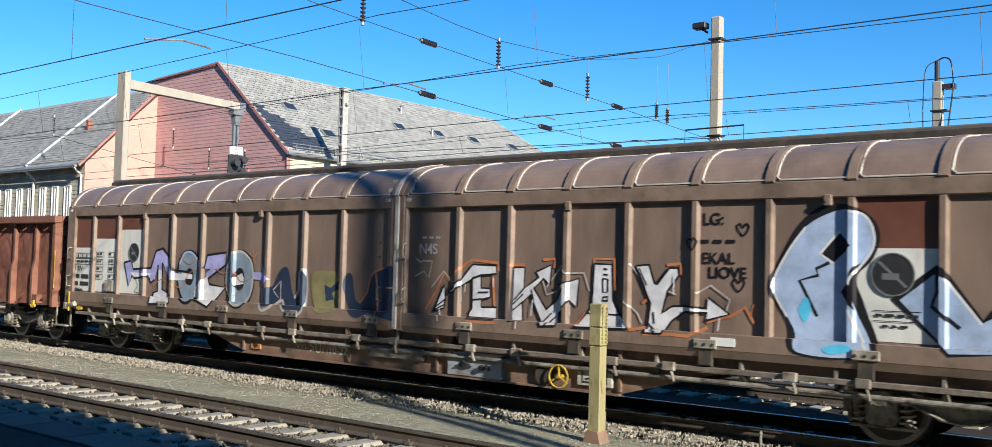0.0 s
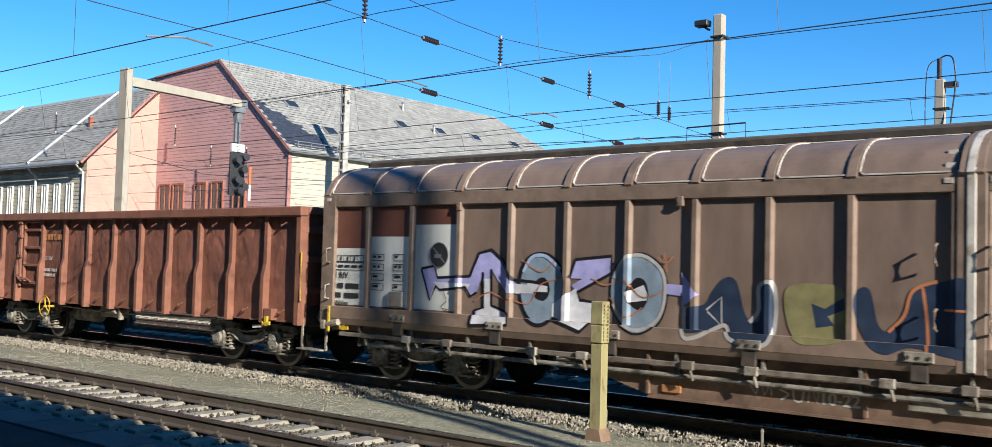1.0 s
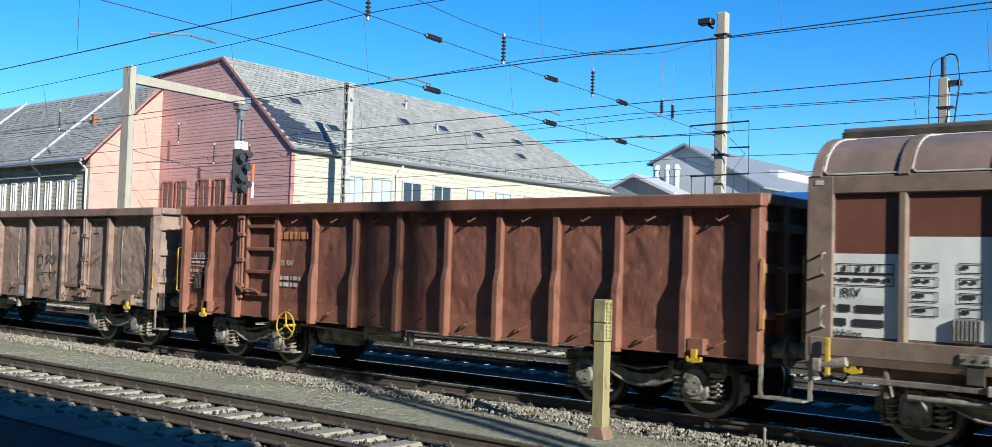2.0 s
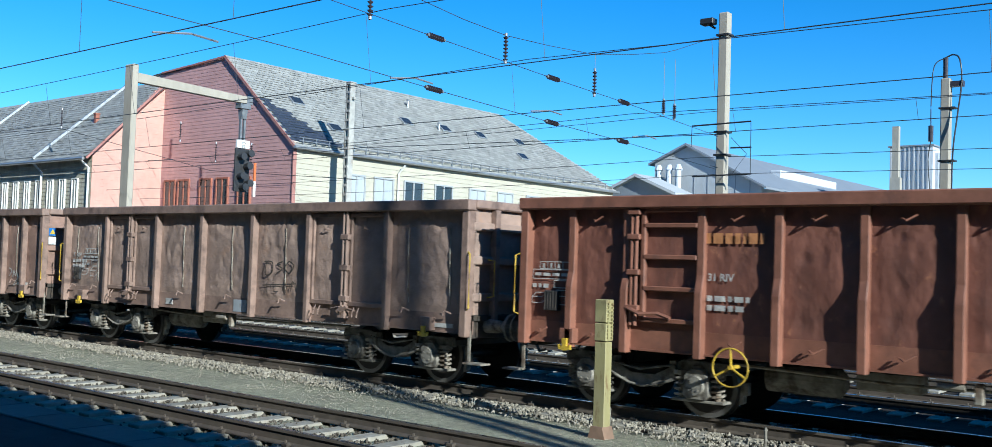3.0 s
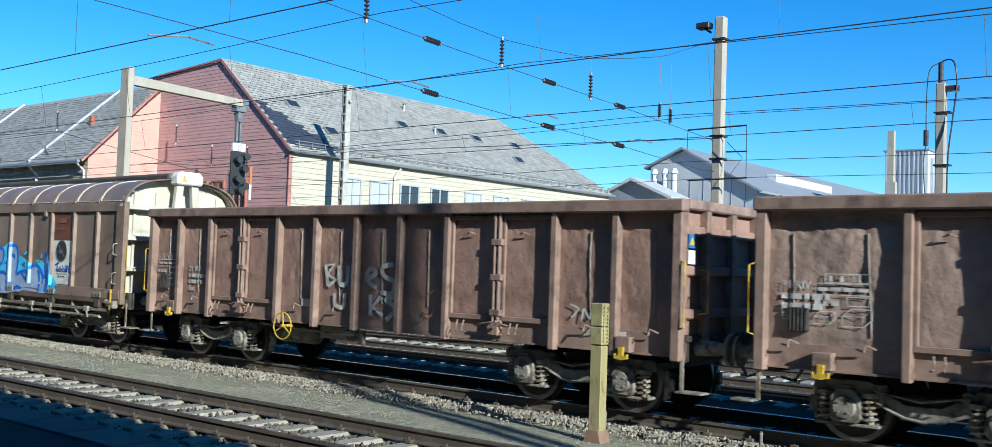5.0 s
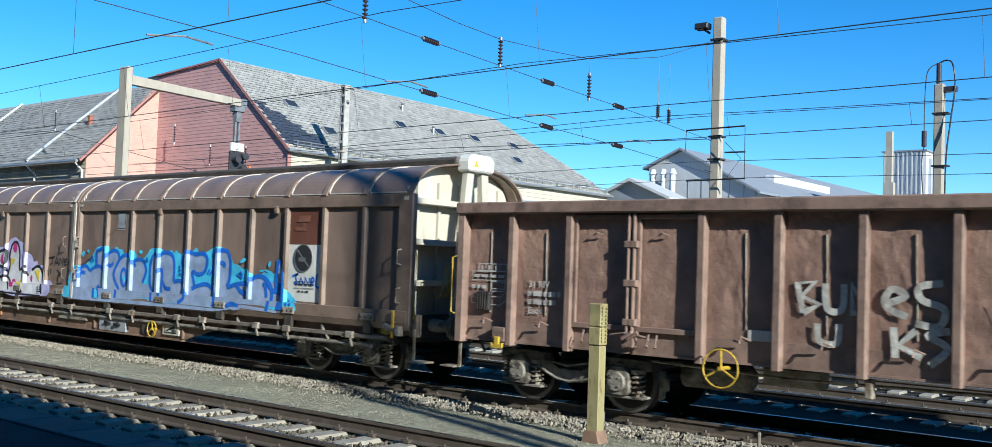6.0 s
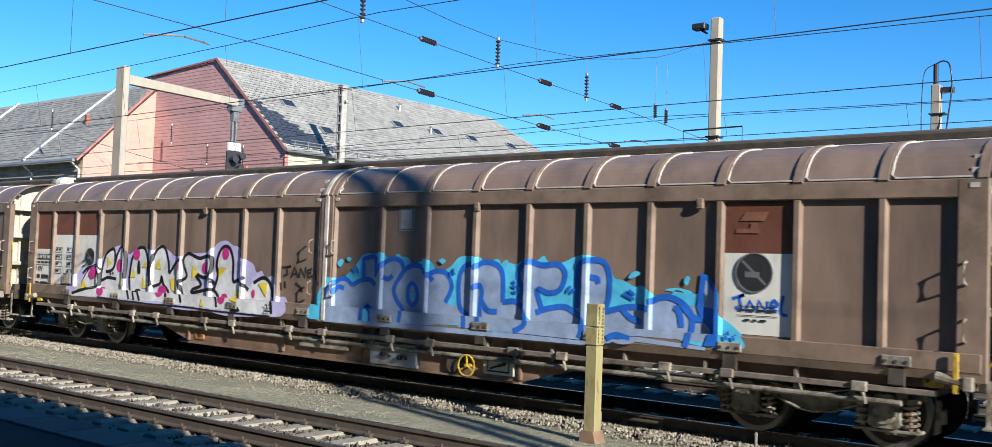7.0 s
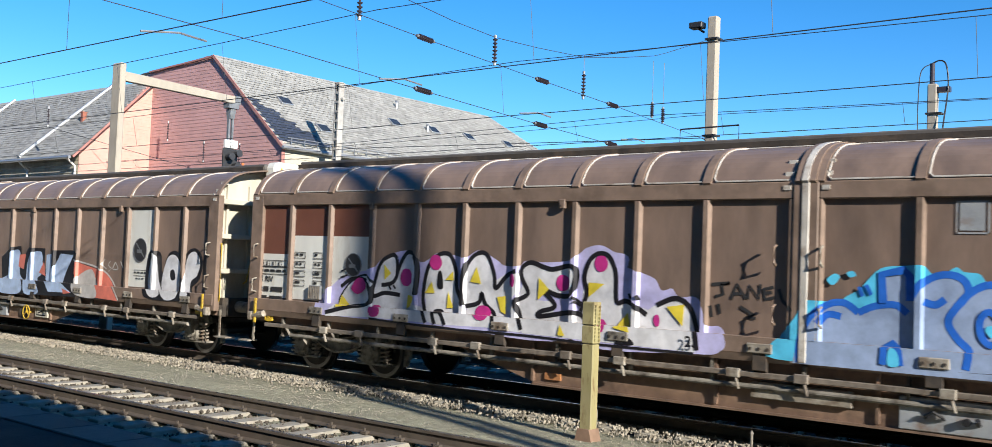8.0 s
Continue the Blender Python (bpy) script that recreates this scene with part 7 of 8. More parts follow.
coat.lay('ink', 'line', 0.072, [(-3.40, 1.44), (-3.30, 1.71), (-3.35, 1.94), (-3.27, 2.18), (-3.12, 2.29), (-2.94, 2.25), (-2.82, 2.01), (-2.79, 1.62), (-2.61, 1.63), (-2.30, 1.46)])
coat.lay('ink', 'line', 0.072, [(-2.15, 1.60), (-1.86, 1.71), (-1.65, 1.61), (-1.54, 1.35), (-1.49, 1.04)])
coat.lay('ink', 'line', 0.035, [(-7.69, 1.08), (-6.14, 1.03), (-4.36, 1.03), (-3.15, 1.00), (-1.53, 0.99)])
coat.lay('ink', 'fill', 0, [(-6.21, 1.74), (-6.20, 1.90), (-6.16, 1.95), (-6.11, 1.89), (-6.08, 1.67), (-6.18, 1.66)])
coat.lay('ink', 'fill', 0, [(-2.76, 1.03), (-2.60, 1.15), (-2.45, 1.04)])
coat.lay('magenta', 'fill', 0, [(-7.44, 1.22), (-7.50, 1.13), (-7.65, 1.12), (-7.72, 1.21), (-7.66, 1.30), (-7.51, 1.31)])
coat.lay('magenta', 'fill', 0, [(-6.77, 1.81), (-6.83, 1.68), (-6.97, 1.68), (-7.04, 1.80), (-6.98, 1.94), (-6.84, 1.94)])
coat.lay('magenta', 'fill', 0, [(-6.12, 2.08), (-6.18, 1.97), (-6.32, 1.97), (-6.39, 2.08), (-6.33, 2.19), (-6.20, 2.19)])
coat.lay('magenta', 'fill', 0, [(-5.06, 1.33), (-5.13, 1.22), (-5.29, 1.21), (-5.38, 1.31), (-5.31, 1.42), (-5.14, 1.42)])
coat.lay('magenta', 'fill', 0, [(-3.60, 1.85), (-3.65, 1.74), (-3.78, 1.74), (-3.84, 1.84), (-3.79, 1.95), (-3.66, 1.95)])
coat.lay('magenta', 'fill', 0, [(-2.95, 2.15), (-3.00, 2.05), (-3.12, 2.04), (-3.18, 2.15), (-3.13, 2.25), (-3.01, 2.25)])
coat.lay('magenta', 'fill', 0, [(-2.94, 1.26), (-2.99, 1.17), (-3.11, 1.16), (-3.17, 1.25), (-3.12, 1.34), (-3.00, 1.35)])
coat.lay('magenta', 'fill', 0, [(-4.58, 1.85), (-4.61, 1.75), (-4.69, 1.75), (-4.72, 1.84), (-4.70, 1.94), (-4.62, 1.94)])
coat.lay('magenta', 'fill', 0, [(-2.09, 1.40), (-2.11, 1.32), (-2.16, 1.32), (-2.19, 1.39), (-2.17, 1.46), (-2.12, 1.47)])
coat.lay('lemon', 'poly', 0, [(-7.41, 1.75), (-7.43, 2.01), (-7.26, 1.87)])
coat.lay('lemon', 'poly', 0, [(-6.47, 1.57), (-6.33, 1.76), (-6.25, 1.58)])
coat.lay('lemon', 'poly', 0, [(-6.03, 1.80), (-5.87, 1.95), (-5.86, 1.80)])
coat.lay('lemon', 'poly', 0, [(-5.98, 1.35), (-5.96, 1.62), (-5.84, 1.36)])
coat.lay('lemon', 'poly', 0, [(-5.51, 1.79), (-5.38, 2.03), (-5.28, 1.77)])
coat.lay('lemon', 'poly', 0, [(-4.95, 1.58), (-4.78, 1.60), (-4.77, 1.32), (-4.87, 1.36)])
coat.lay('lemon', 'poly', 0, [(-4.17, 1.57), (-4.16, 1.91), (-3.97, 1.74)])
coat.lay('lemon', 'poly', 0, [(-3.27, 1.87), (-3.00, 1.86), (-3.26, 1.66)])
coat.lay('lemon', 'poly', 0, [(-6.87, 1.28), (-6.85, 1.52), (-6.68, 1.50), (-6.70, 1.40)])
coat.lay('lemon', 'poly', 0, [(-3.74, 1.08), (-3.70, 1.24), (-3.61, 1.07)])
coat.lay('lemon', 'poly', 0, [(-2.79, 1.25), (-2.60, 1.47), (-2.53, 1.20)])
coat.lay('lemon', 'poly', 0, [(-1.99, 1.59), (-1.72, 1.63), (-1.74, 1.34)])
coat.lay('ink', 'zig', 0.04, [(-3.53, 1.65), (-3.38, 1.56)])
coat.lay('ink', 'zig', 0.04, [(-3.50, 1.58), (-3.36, 1.51)])
coat.lay('ink', 'zig', 0.04, [(-2.59, 1.74), (-2.56, 1.67)])
coat.lay('ink', 'zig', 0.04, [(-2.45, 1.72), (-2.42, 1.66)])
coat.lay('ink', 'zig', 0.04, [(-7.29, 1.65), (-7.24, 1.59)])
coat.lay('ink', 'zig', 0.04, [(-7.19, 1.67), (-7.14, 1.61)])
coat.lay('magenta', 'fill', 0, [(-8.09, 1.74), (-7.93, 1.75), (-7.86, 1.59), (-8.04, 1.48), (-8.21, 1.57)])
coat.lay('lemon', 'poly', 0, [(-8.44, 1.45), (-8.22, 1.27), (-8.54, 1.23)])
coat.lay('ink', 'zig', 0.03, [(-8.49, 1.86), (-8.36, 1.91)])
coat.lay('ink', 'zig', 0.03, [(-8.5, 1.75), (-8.32, 1.8)])
coat = Coat(van_b, 'blue and cyan bubble lettering', STRIPS, 0.05)
coat.lay('cyan', 'fill', 0, [(-0.39, 1.02), (-0.36, 1.31), (-0.18, 1.52), (-0.04, 1.75), (0.1, 1.78), (0.36, 1.77), (0.46, 1.85), (0.61, 1.94), (0.73, 2.08), (0.88, 2.21), (1.14, 2.24), (1.34, 2.25), (1.44, 2.16), (1.57, 2.16), (1.7, 2.24), (1.79, 2.19), (1.95, 2.17), (2.05, 2.07), (2.24, 2.13), (2.36, 2.17), (2.51, 2.08), (2.57, 1.98), (2.69, 1.96), (2.84, 2.02), (2.95, 2.1), (3.06, 2.2), (3.23, 2.23), (3.51, 2.21), (3.57, 2.14), (3.75, 2.17), (3.94, 2.11), (4.12, 1.25), (1.84, 1.09)])
coat.lay('cyan', 'fill', 0, [(3.04, 1.18), (3.92, 2.11), (4.1, 2.14), (4.23, 2.12), (4.35, 2.18), (4.48, 2.21), (4.63, 2.19), (4.75, 2.26), (4.85, 2.17), (5.02, 2.16), (5.13, 2.18), (5.32, 2.26), (5.48, 2.29), (5.59, 2.28), (5.81, 2.23), (5.92, 2.12), (6.01, 1.97), (6.12, 1.95), (6.23, 1.91), (6.35, 1.86), (6.45, 1.88), (6.6, 1.81), (6.68, 1.68), (6.71, 1.27), (5.11, 1.1)])
coat.lay('cyan', 'fill', 0, [(6.59, 1.3), (6.68, 1.71), (6.82, 1.74), (6.93, 1.78), (6.99, 1.84), (7.11, 1.81), (6.82, 1.83), (6.99, 1.87), (7.2, 1.84), (7.3, 1.8), (7.63, 1.86), (7.66, 1.54), (7.82, 1.42), (7.99, 1.27), (8, 1.12), (7.38, 1.12), (6.97, 1.21)])
coat.lay('silver_blue', 'poly', 0, [(-0.17, 0.99), (-0.11, 1.32), (0.01, 1.55), (0.22, 1.73), (0.43, 1.77), (0.58, 1.66), (0.75, 1.73), (0.9, 1.79), (0.88, 2.14), (1.04, 2.2), (1.17, 2.18), (1.22, 1.85), (1.35, 2.02), (1.54, 2.14), (1.73, 2.14), (1.87, 1.98), (2.05, 2.05), (2.3, 2.02), (2.4, 1.9), (2.6, 1.97), (2.81, 1.94), (2.93, 1.77), (2.91, 1.62), (2.8, 1.46), (2.97, 1.42), (3.14, 1.46), (3.27, 1.17), (2.46, 1.08), (1.19, 1.04)])
coat.lay('silver_blue', 'poly', 0, [(3.16, 1.09), (3.09, 1.83), (3.18, 2.05), (3.37, 2.11), (3.57, 2.13), (3.78, 2.13), (3.92, 2.05), (3.97, 1.89), (4.01, 1.53), (4.27, 1.55), (4.34, 1.74), (4.28, 1.97), (4.38, 2.14), (4.5, 2.16), (4.75, 2.12), (5.02, 2.13), (5.14, 2.05), (5.16, 1.91), (5.1, 1.8), (4.86, 1.72), (4.64, 1.73), (4.75, 1.46), (5.05, 1.52), (5.29, 1.47), (5.45, 1.39), (5.5, 1.06), (4.28, 1.08)])
coat.lay('silver_blue', 'poly', 0, [(5.41, 1.08), (5.38, 1.65), (5.37, 2.06), (5.43, 2.19), (5.68, 2.22), (5.83, 2.18), (5.93, 1.97), (5.91, 1.53), (6.17, 1.56), (6.54, 1.57), (6.6, 1.68), (6.82, 1.73), (7.01, 1.7), (7.17, 1.57), (7.13, 1.63), (7.26, 1.64), (7.36, 1.64), (7.42, 2.05), (7.55, 1.87), (7.66, 1.17), (7.13, 1.18), (6.43, 1.18)])
coat.lay('silver_blue', 'poly', 0, [(-0.09, 1), (1.32, 1.05), (2.46, 1.07), (4.28, 1.07), (5.5, 1.05), (6.43, 1.17), (7.49, 1.11), (7.49, 1.06), (6.44, 1.1), (5.51, 0.99), (4.29, 0.99), (2.46, 0.99), (1.33, 0.99), (-0.09, 0.99)])
coat.lay('mid_blue', 'line', 0.085, [(-0.09, 1.01), (-0.09, 1.24), (0.01, 1.53), (0.22, 1.73), (0.43, 1.77), (0.61, 1.66)])
coat.lay('mid_blue', 'line', 0.085, [(0.12, 1.5), (0.24, 1.62), (0.4, 1.6)])
coat.lay('mid_blue', 'line', 0.085, [(0.61, 1.66), (0.75, 1.73), (0.9, 1.77), (1.06, 1.77), (1.18, 1.68)])
coat.lay('mid_blue', 'line', 0.085, [(1.22, 1.85), (1.35, 2.05), (1.57, 2.15), (1.77, 2.11), (1.84, 1.96), (1.73, 1.8)])
coat.lay('mid_blue', 'line', 0.085, [(1.36, 1.83), (1.49, 1.8), (1.59, 1.87)])
coat.lay('mid_blue', 'line', 0.085, [(2.37, 1.92), (2.27, 2.02), (2.05, 2.05), (1.87, 1.96), (1.72, 1.79), (1.63, 1.61), (1.73, 1.43), (1.86, 1.29), (1.84, 1.09)])
coat.lay('mid_blue', 'line', 0.085, [(2.37, 1.89), (2.6, 1.97), (2.81, 1.94), (2.93, 1.77), (2.91, 1.64), (2.81, 1.47)])
coat.lay('mid_blue', 'line', 0.085, [(2.43, 1.89), (2.52, 1.81)])
coat.lay('mid_blue', 'line', 0.085, [(3.27, 1.09), (3.26, 1.29), (3.12, 1.43), (3.09, 1.83), (3.18, 2.05), (3.37, 2.11)])
coat.lay('mid_blue', 'line', 0.085, [(3.4, 2.04), (3.57, 2.13), (3.78, 2.13), (3.93, 2.05), (3.99, 1.89), (4, 1.53)])
coat.lay('mid_blue', 'line', 0.085, [(3.4, 1.72), (3.52, 1.77), (3.57, 1.65), (3.54, 1.41), (3.56, 1.09)])
coat.lay('mid_blue', 'line', 0.085, [(3.57, 1.54), (3.7, 1.39), (3.89, 1.38)])
coat.lay('mid_blue', 'line', 0.085, [(4, 1.53), (4.27, 1.55), (4.43, 1.39), (4.48, 1.22), (4.28, 1.1)])
coat.lay('mid_blue', 'line', 0.085, [(4.29, 1.55), (4.36, 1.74), (4.28, 1.97), (4.38, 2.14), (4.5, 2.17), (4.75, 2.12), (5.02, 2.14), (5.15, 2.03), (5.14, 1.89), (5.05, 1.75), (4.86, 1.71), (4.65, 1.75), (4.74, 1.47), (4.65, 1.4)])
coat.lay('mid_blue', 'line', 0.085, [(4.65, 1.41), (4.87, 1.48), (5.15, 1.52), (5.34, 1.45), (5.48, 1.35), (5.52, 1.21), (5.48, 1.09)])
coat.lay('mid_blue', 'line', 0.085, [(5.38, 1.51), (5.38, 2.06), (5.45, 2.18), (5.68, 2.22), (5.85, 2.17), (5.93, 1.97), (5.92, 1.66), (5.85, 1.5)])
coat.lay('mid_blue', 'line', 0.085, [(5.85, 1.48), (6.17, 1.56), (6.42, 1.58), (6.6, 1.56)])
coat.lay('mid_blue', 'line', 0.085, [(5.59, 1.97), (5.72, 1.95), (5.74, 1.88)])
coat.lay('mid_blue', 'line', 0.085, [(6.15, 1.55), (6.28, 1.43), (6.46, 1.37)])
coat.lay('mid_blue', 'line', 0.085, [(6.6, 1.66), (6.82, 1.74), (7.01, 1.71), (7.17, 1.61), (7.25, 1.48), (7.25, 1.3), (7.19, 1.09)])
coat.lay('mid_blue', 'line', 0.085, [(6.98, 1.61), (7.06, 1.54), (7.1, 1.34)])
coat.lay('mid_blue', 'line', 0.09, [(7.1, 1.65), (7.28, 1.48), (7.45, 1.46), (7.58, 1.33)])
coat.lay('mid_blue', 'line', 0.09, [(5.95, 1.11), (6.1, 1.17), (6.33, 1.13)])
coat.lay('mid_blue', 'zig', 0.1, [(0.9, 1.79), (0.88, 2.13), (1.13, 2.19), (1.2, 2.12), (1.21, 1.83)])
coat.lay('mid_blue', 'loop', 0.075, [(1.97, 1.66), (2.06, 1.75), (2.16, 1.66), (2.18, 1.47), (2.08, 1.38), (1.98, 1.48)])
coat.lay('cyan', 'fill', 0, [(2.02, 1.55), (2.08, 1.6), (2.14, 1.54), (2.09, 1.46)])
coat.lay('mid_blue', 'zig', 0.08, [(0.93, 1.07), (0.94, 1.27), (1.02, 1.33), (1.11, 1.24), (1.13, 1.07)])
coat.lay('cyan', 'fill', 0, [(0.99, 1.07), (0.99, 1.23), (1.04, 1.27), (1.1, 1.21), (1.11, 1.07)])
coat.lay('mid_blue', 'poly', 0, [(7.32, 1.64), (7.37, 2.08), (7.46, 2.06), (7.64, 1.86), (7.67, 1.13), (7.47, 1.12), (7.54, 1.33), (7.37, 1.5)])
coat.lay('silver_blue', 'poly', 0, [(7.41, 1.64), (7.44, 2), (7.57, 1.82), (7.57, 1.61)])
coat.lay('mid_blue', 'zig', 0.045, [(0.61, 1.97), (0.66, 1.86)])
coat.lay('mid_blue', 'zig', 0.045, [(0.7, 2), (0.76, 1.88)])
coat.lay('mid_blue', 'zig', 0.045, [(2.95, 2.02), (2.99, 1.92)])
coat.lay('mid_blue', 'zig', 0.045, [(2.89, 1.97), (2.92, 1.89)])
coat.lay('mid_blue', 'zig', 0.045, [(4.18, 1.86), (4.24, 1.83)])
coat.lay('mid_blue', 'zig', 0.045, [(4.17, 1.78), (4.26, 1.77)])
coat.lay('mid_blue', 'zig', 0.045, [(4.19, 1.7), (4.28, 1.69)])
coat.lay('mid_blue', 'zig', 0.045, [(5.2, 1.73), (5.26, 1.83)])
coat.lay('mid_blue', 'zig', 0.045, [(5.27, 1.72), (5.35, 1.8)])
coat.lay('mid_blue', 'zig', 0.045, [(6.26, 1.81), (6.35, 1.74)])
coat.lay('mid_blue', 'zig', 0.045, [(6.17, 1.76), (6.35, 1.68)])
coat.lay('mid_blue', 'zig', 0.045, [(7.77, 1.33), (7.79, 1.22)])
coat.lay('mid_blue', 'zig', 0.045, [(7.88, 1.29), (7.9, 1.22)])
coat.lay('cyan', 'fill', 0, [(0.22, 2.04), (0.31, 2.12), (0.38, 2.08), (0.3, 1.98)])
coat.lay('cyan', 'fill', 0, [(0.46, 2.13), (0.53, 2.16), (0.58, 2.11), (0.51, 2.08)])
coat.lay('cyan', 'fill', 0, [(2.65, 2.14), (2.73, 2.18), (2.8, 2.13), (2.72, 2.09)])
coat.lay('cyan', 'fill', 0, [(6.25, 2), (6.35, 2.08), (6.44, 2.05), (6.37, 2), (6.28, 1.97)])
coat.lay('cyan', 'fill', 0, [(7.12, 1.96), (7.17, 2.04), (7.21, 2), (7.17, 1.91)])
coat.lay('silver_blue', 'fill', 0, [(6.07, 1.08), (6.22, 1.12), (6.41, 1.09), (6.22, 1.05)])
coat = Coat(van_b, 'blue marker tag on the white panel', STRIPS, 0.05)
coat.lay('mid_blue', 'line', 0.045, [(7.82, 1.76), (7.99, 1.82), (7.92, 1.77), (7.95, 1.64), (7.86, 1.65)])
coat.lay('mid_blue', 'zig', 0.045, [(8.0, 1.61), (8.07, 1.74), (8.14, 1.63)])
coat.lay('mid_blue', 'zig', 0.045, [(8.17, 1.62), (8.19, 1.75), (8.29, 1.62), (8.31, 1.75)])
coat.lay('mid_blue', 'line', 0.045, [(8.36, 1.67), (8.44, 1.71), (8.39, 1.76), (8.35, 1.66), (8.44, 1.62)])
coat.lay('mid_blue', 'line', 0.045, [(8.52, 1.83), (8.49, 1.62), (8.58, 1.58)])

coat = Coat(van_b, 'dark scrawled tag', STRIPS, 0.05)
coat.lay('lamp_dark', 'zig', 0.045, [(-1.34, 1.92), (-1.07, 1.95), (-1.19, 1.93), (-1.16, 1.80), (-1.28, 1.76)])
coat.lay('lamp_dark', 'zig', 0.045, [(-1.05, 1.74), (-0.97, 1.94), (-0.84, 1.75)])
coat.lay('lamp_dark', 'zig', 0.045, [(-1.02, 1.81), (-0.88, 1.82)])
coat.lay('lamp_dark', 'zig', 0.045, [(-0.82, 1.75), (-0.80, 1.93), (-0.66, 1.76), (-0.65, 1.95)])
coat.lay('lamp_dark', 'zig', 0.045, [(-0.47, 1.92), (-0.60, 1.89), (-0.58, 1.76), (-0.45, 1.79)])
coat.lay('lamp_dark', 'zig', 0.045, [(-0.59, 1.84), (-0.49, 1.85)])
coat.lay('lamp_dark', 'zig', 0.045, [(-0.40, 1.90), (-0.35, 1.75), (-0.20, 1.63)])
coat.lay('lamp_dark', 'zig', 0.045, [(-1.35, 1.64), (-1.32, 1.49)])
coat.lay('lamp_dark', 'zig', 0.045, [(-1.23, 1.67), (-1.20, 1.54)])
coat.lay('lamp_dark', 'zig', 0.045, [(-0.92, 1.65), (-0.73, 1.55), (-0.84, 1.52), (-0.70, 1.51)])
coat = Coat(van_c, 'pale blue and red block lettering', STRIPS)
coat.lay('ink', 'poly', 0, [(1.86, 1.82), (2.34, 2.07), (2.84, 2.11), (2.94, 1.76), (3.23, 2.08), (4.05, 2.07), (4.06, 1.48), (4.42, 2.03), (5.31, 2.05), (5.61, 1.98), (5.42, 1.6), (6.51, 1.35), (6.81, 1.01), (7.34, 0.97), (5.43, 0.97), (1.98, 0.9)])
coat.lay('pale_blue', 'fill', 0, [(2.33, 1.91), (2.79, 1.98), (2.85, 1.44), (3.08, 1.22), (2.98, 0.94), (1.98, 0.93), (1.93, 1.25), (2.32, 1.43)])
coat.lay('pale_blue', 'fill', 0, [(3.32, 1.9), (3.88, 1.97), (3.94, 1.48), (3.74, 1.32), (3.93, 0.99), (3.24, 0.96), (3.18, 1.46)])
coat.lay('pale_blue', 'poly', 0, [(4.13, 1.92), (4.49, 1.95), (4.48, 1.57), (4.79, 1.96), (5.38, 1.94), (5.08, 1.52), (4.96, 1.29), (5.48, 1.06), (4.42, 1.04), (4.14, 1.33)])
coat.lay('salmon', 'poly', 0, [(5.4, 1.8), (6.48, 1.64), (6.89, 1.58), (7.47, 0.97), (6.55, 1.0), (6.24, 1.27), (5.61, 1.39)])
coat.lay('faded_white', 'fill', 0, [(5.66, 1.47), (6.2, 1.63), (6.45, 1.35), (6.55, 1.0), (5.66, 1.03), (5.46, 1.24)])
coat.lay('salmon', 'poly', 0, [(2.8, 1.89), (3.12, 1.92), (3.04, 1.53), (2.77, 1.6)])
coat.lay('salmon', 'poly', 0, [(3.81, 1.48), (4.03, 1.76), (4.13, 1.4)])
coat.lay('salmon', 'poly', 0, [(5.06, 1.15), (5.48, 1.06), (5.14, 1.02)])
coat.lay('faded_white', 'line', 0.04, [(5.39, 1.83), (6.47, 1.68), (7.03, 1.47), (7.5, 0.99)])
coat.lay('stencil', 'line', 0.03, [(6.77, 1.89), (6.68, 1.75), (6.85, 1.66)])
coat.lay('stencil', 'zig', 0.03, [(6.99, 1.84), (6.9, 1.75), (7.06, 1.67), (6.94, 1.61)])
coat.lay('stencil', 'line', 0.03, [(7.2, 1.82), (7.11, 1.67), (7.32, 1.68), (7.2, 1.82)])
coat.lay('stencil', 'zig', 0.03, [(7.41, 1.85), (7.53, 1.69)])
coat.lay('ink', 'fill', 0, [(8.49, 2.02), (8.72, 2.11), (8.97, 2.03), (9.05, 1.65), (9.25, 2.06), (9.61, 2.07), (9.84, 1.55), (9.88, 2.07), (10.2, 2.18), (10.44, 1.96), (10.37, 1.57), (10.12, 1.37), (10.1, 1.12), (8.73, 1.08), (8.42, 1.29)])
coat.lay('paint_white', 'fill', 0, [(8.6, 1.94), (8.78, 2.02), (8.92, 1.52), (9.05, 1.19), (8.72, 1.13), (8.53, 1.37)])
coat.lay('paint_white', 'fill', 0, [(9.17, 1.9), (9.39, 2.04), (9.63, 1.91), (9.76, 1.48), (9.65, 1.15), (9.24, 1.1), (9.03, 1.39)])
coat.lay('ink', 'fill', 0, [(9.33, 1.69), (9.46, 1.72), (9.52, 1.54), (9.37, 1.51)])
coat.lay('paint_white', 'fill', 0, [(9.93, 2.01), (10.19, 2.11), (10.36, 1.89), (10.27, 1.63), (10.07, 1.49), (10.05, 1.17), (9.83, 1.16), (9.84, 1.55)])

coat = Coat(brown, 'white scrawled tag', DRAPE_brown)
coat.lay('old_white', 'zig', 0.085, [(-0.76, 1.62), (-0.84, 1.99), (-0.61, 2.02), (-0.78, 1.83), (-0.55, 1.74), (-0.76, 1.62)])
coat.lay('old_white', 'line', 0.085, [(-0.48, 2.0), (-0.45, 1.69), (-0.27, 1.69), (-0.25, 2.0)])
coat.lay('old_white', 'zig', 0.085, [(-0.13, 1.62), (-0.16, 2.01), (0.04, 1.65)])
coat.lay('old_white', 'line', 0.085, [(0.29, 1.79), (0.49, 1.89), (0.32, 1.96), (0.25, 1.76), (0.51, 1.64)])
coat.lay('old_white', 'line', 0.085, [(0.9, 2.05), (0.65, 2.0), (0.67, 1.85), (0.92, 1.75), (0.86, 1.55), (0.6, 1.57)])
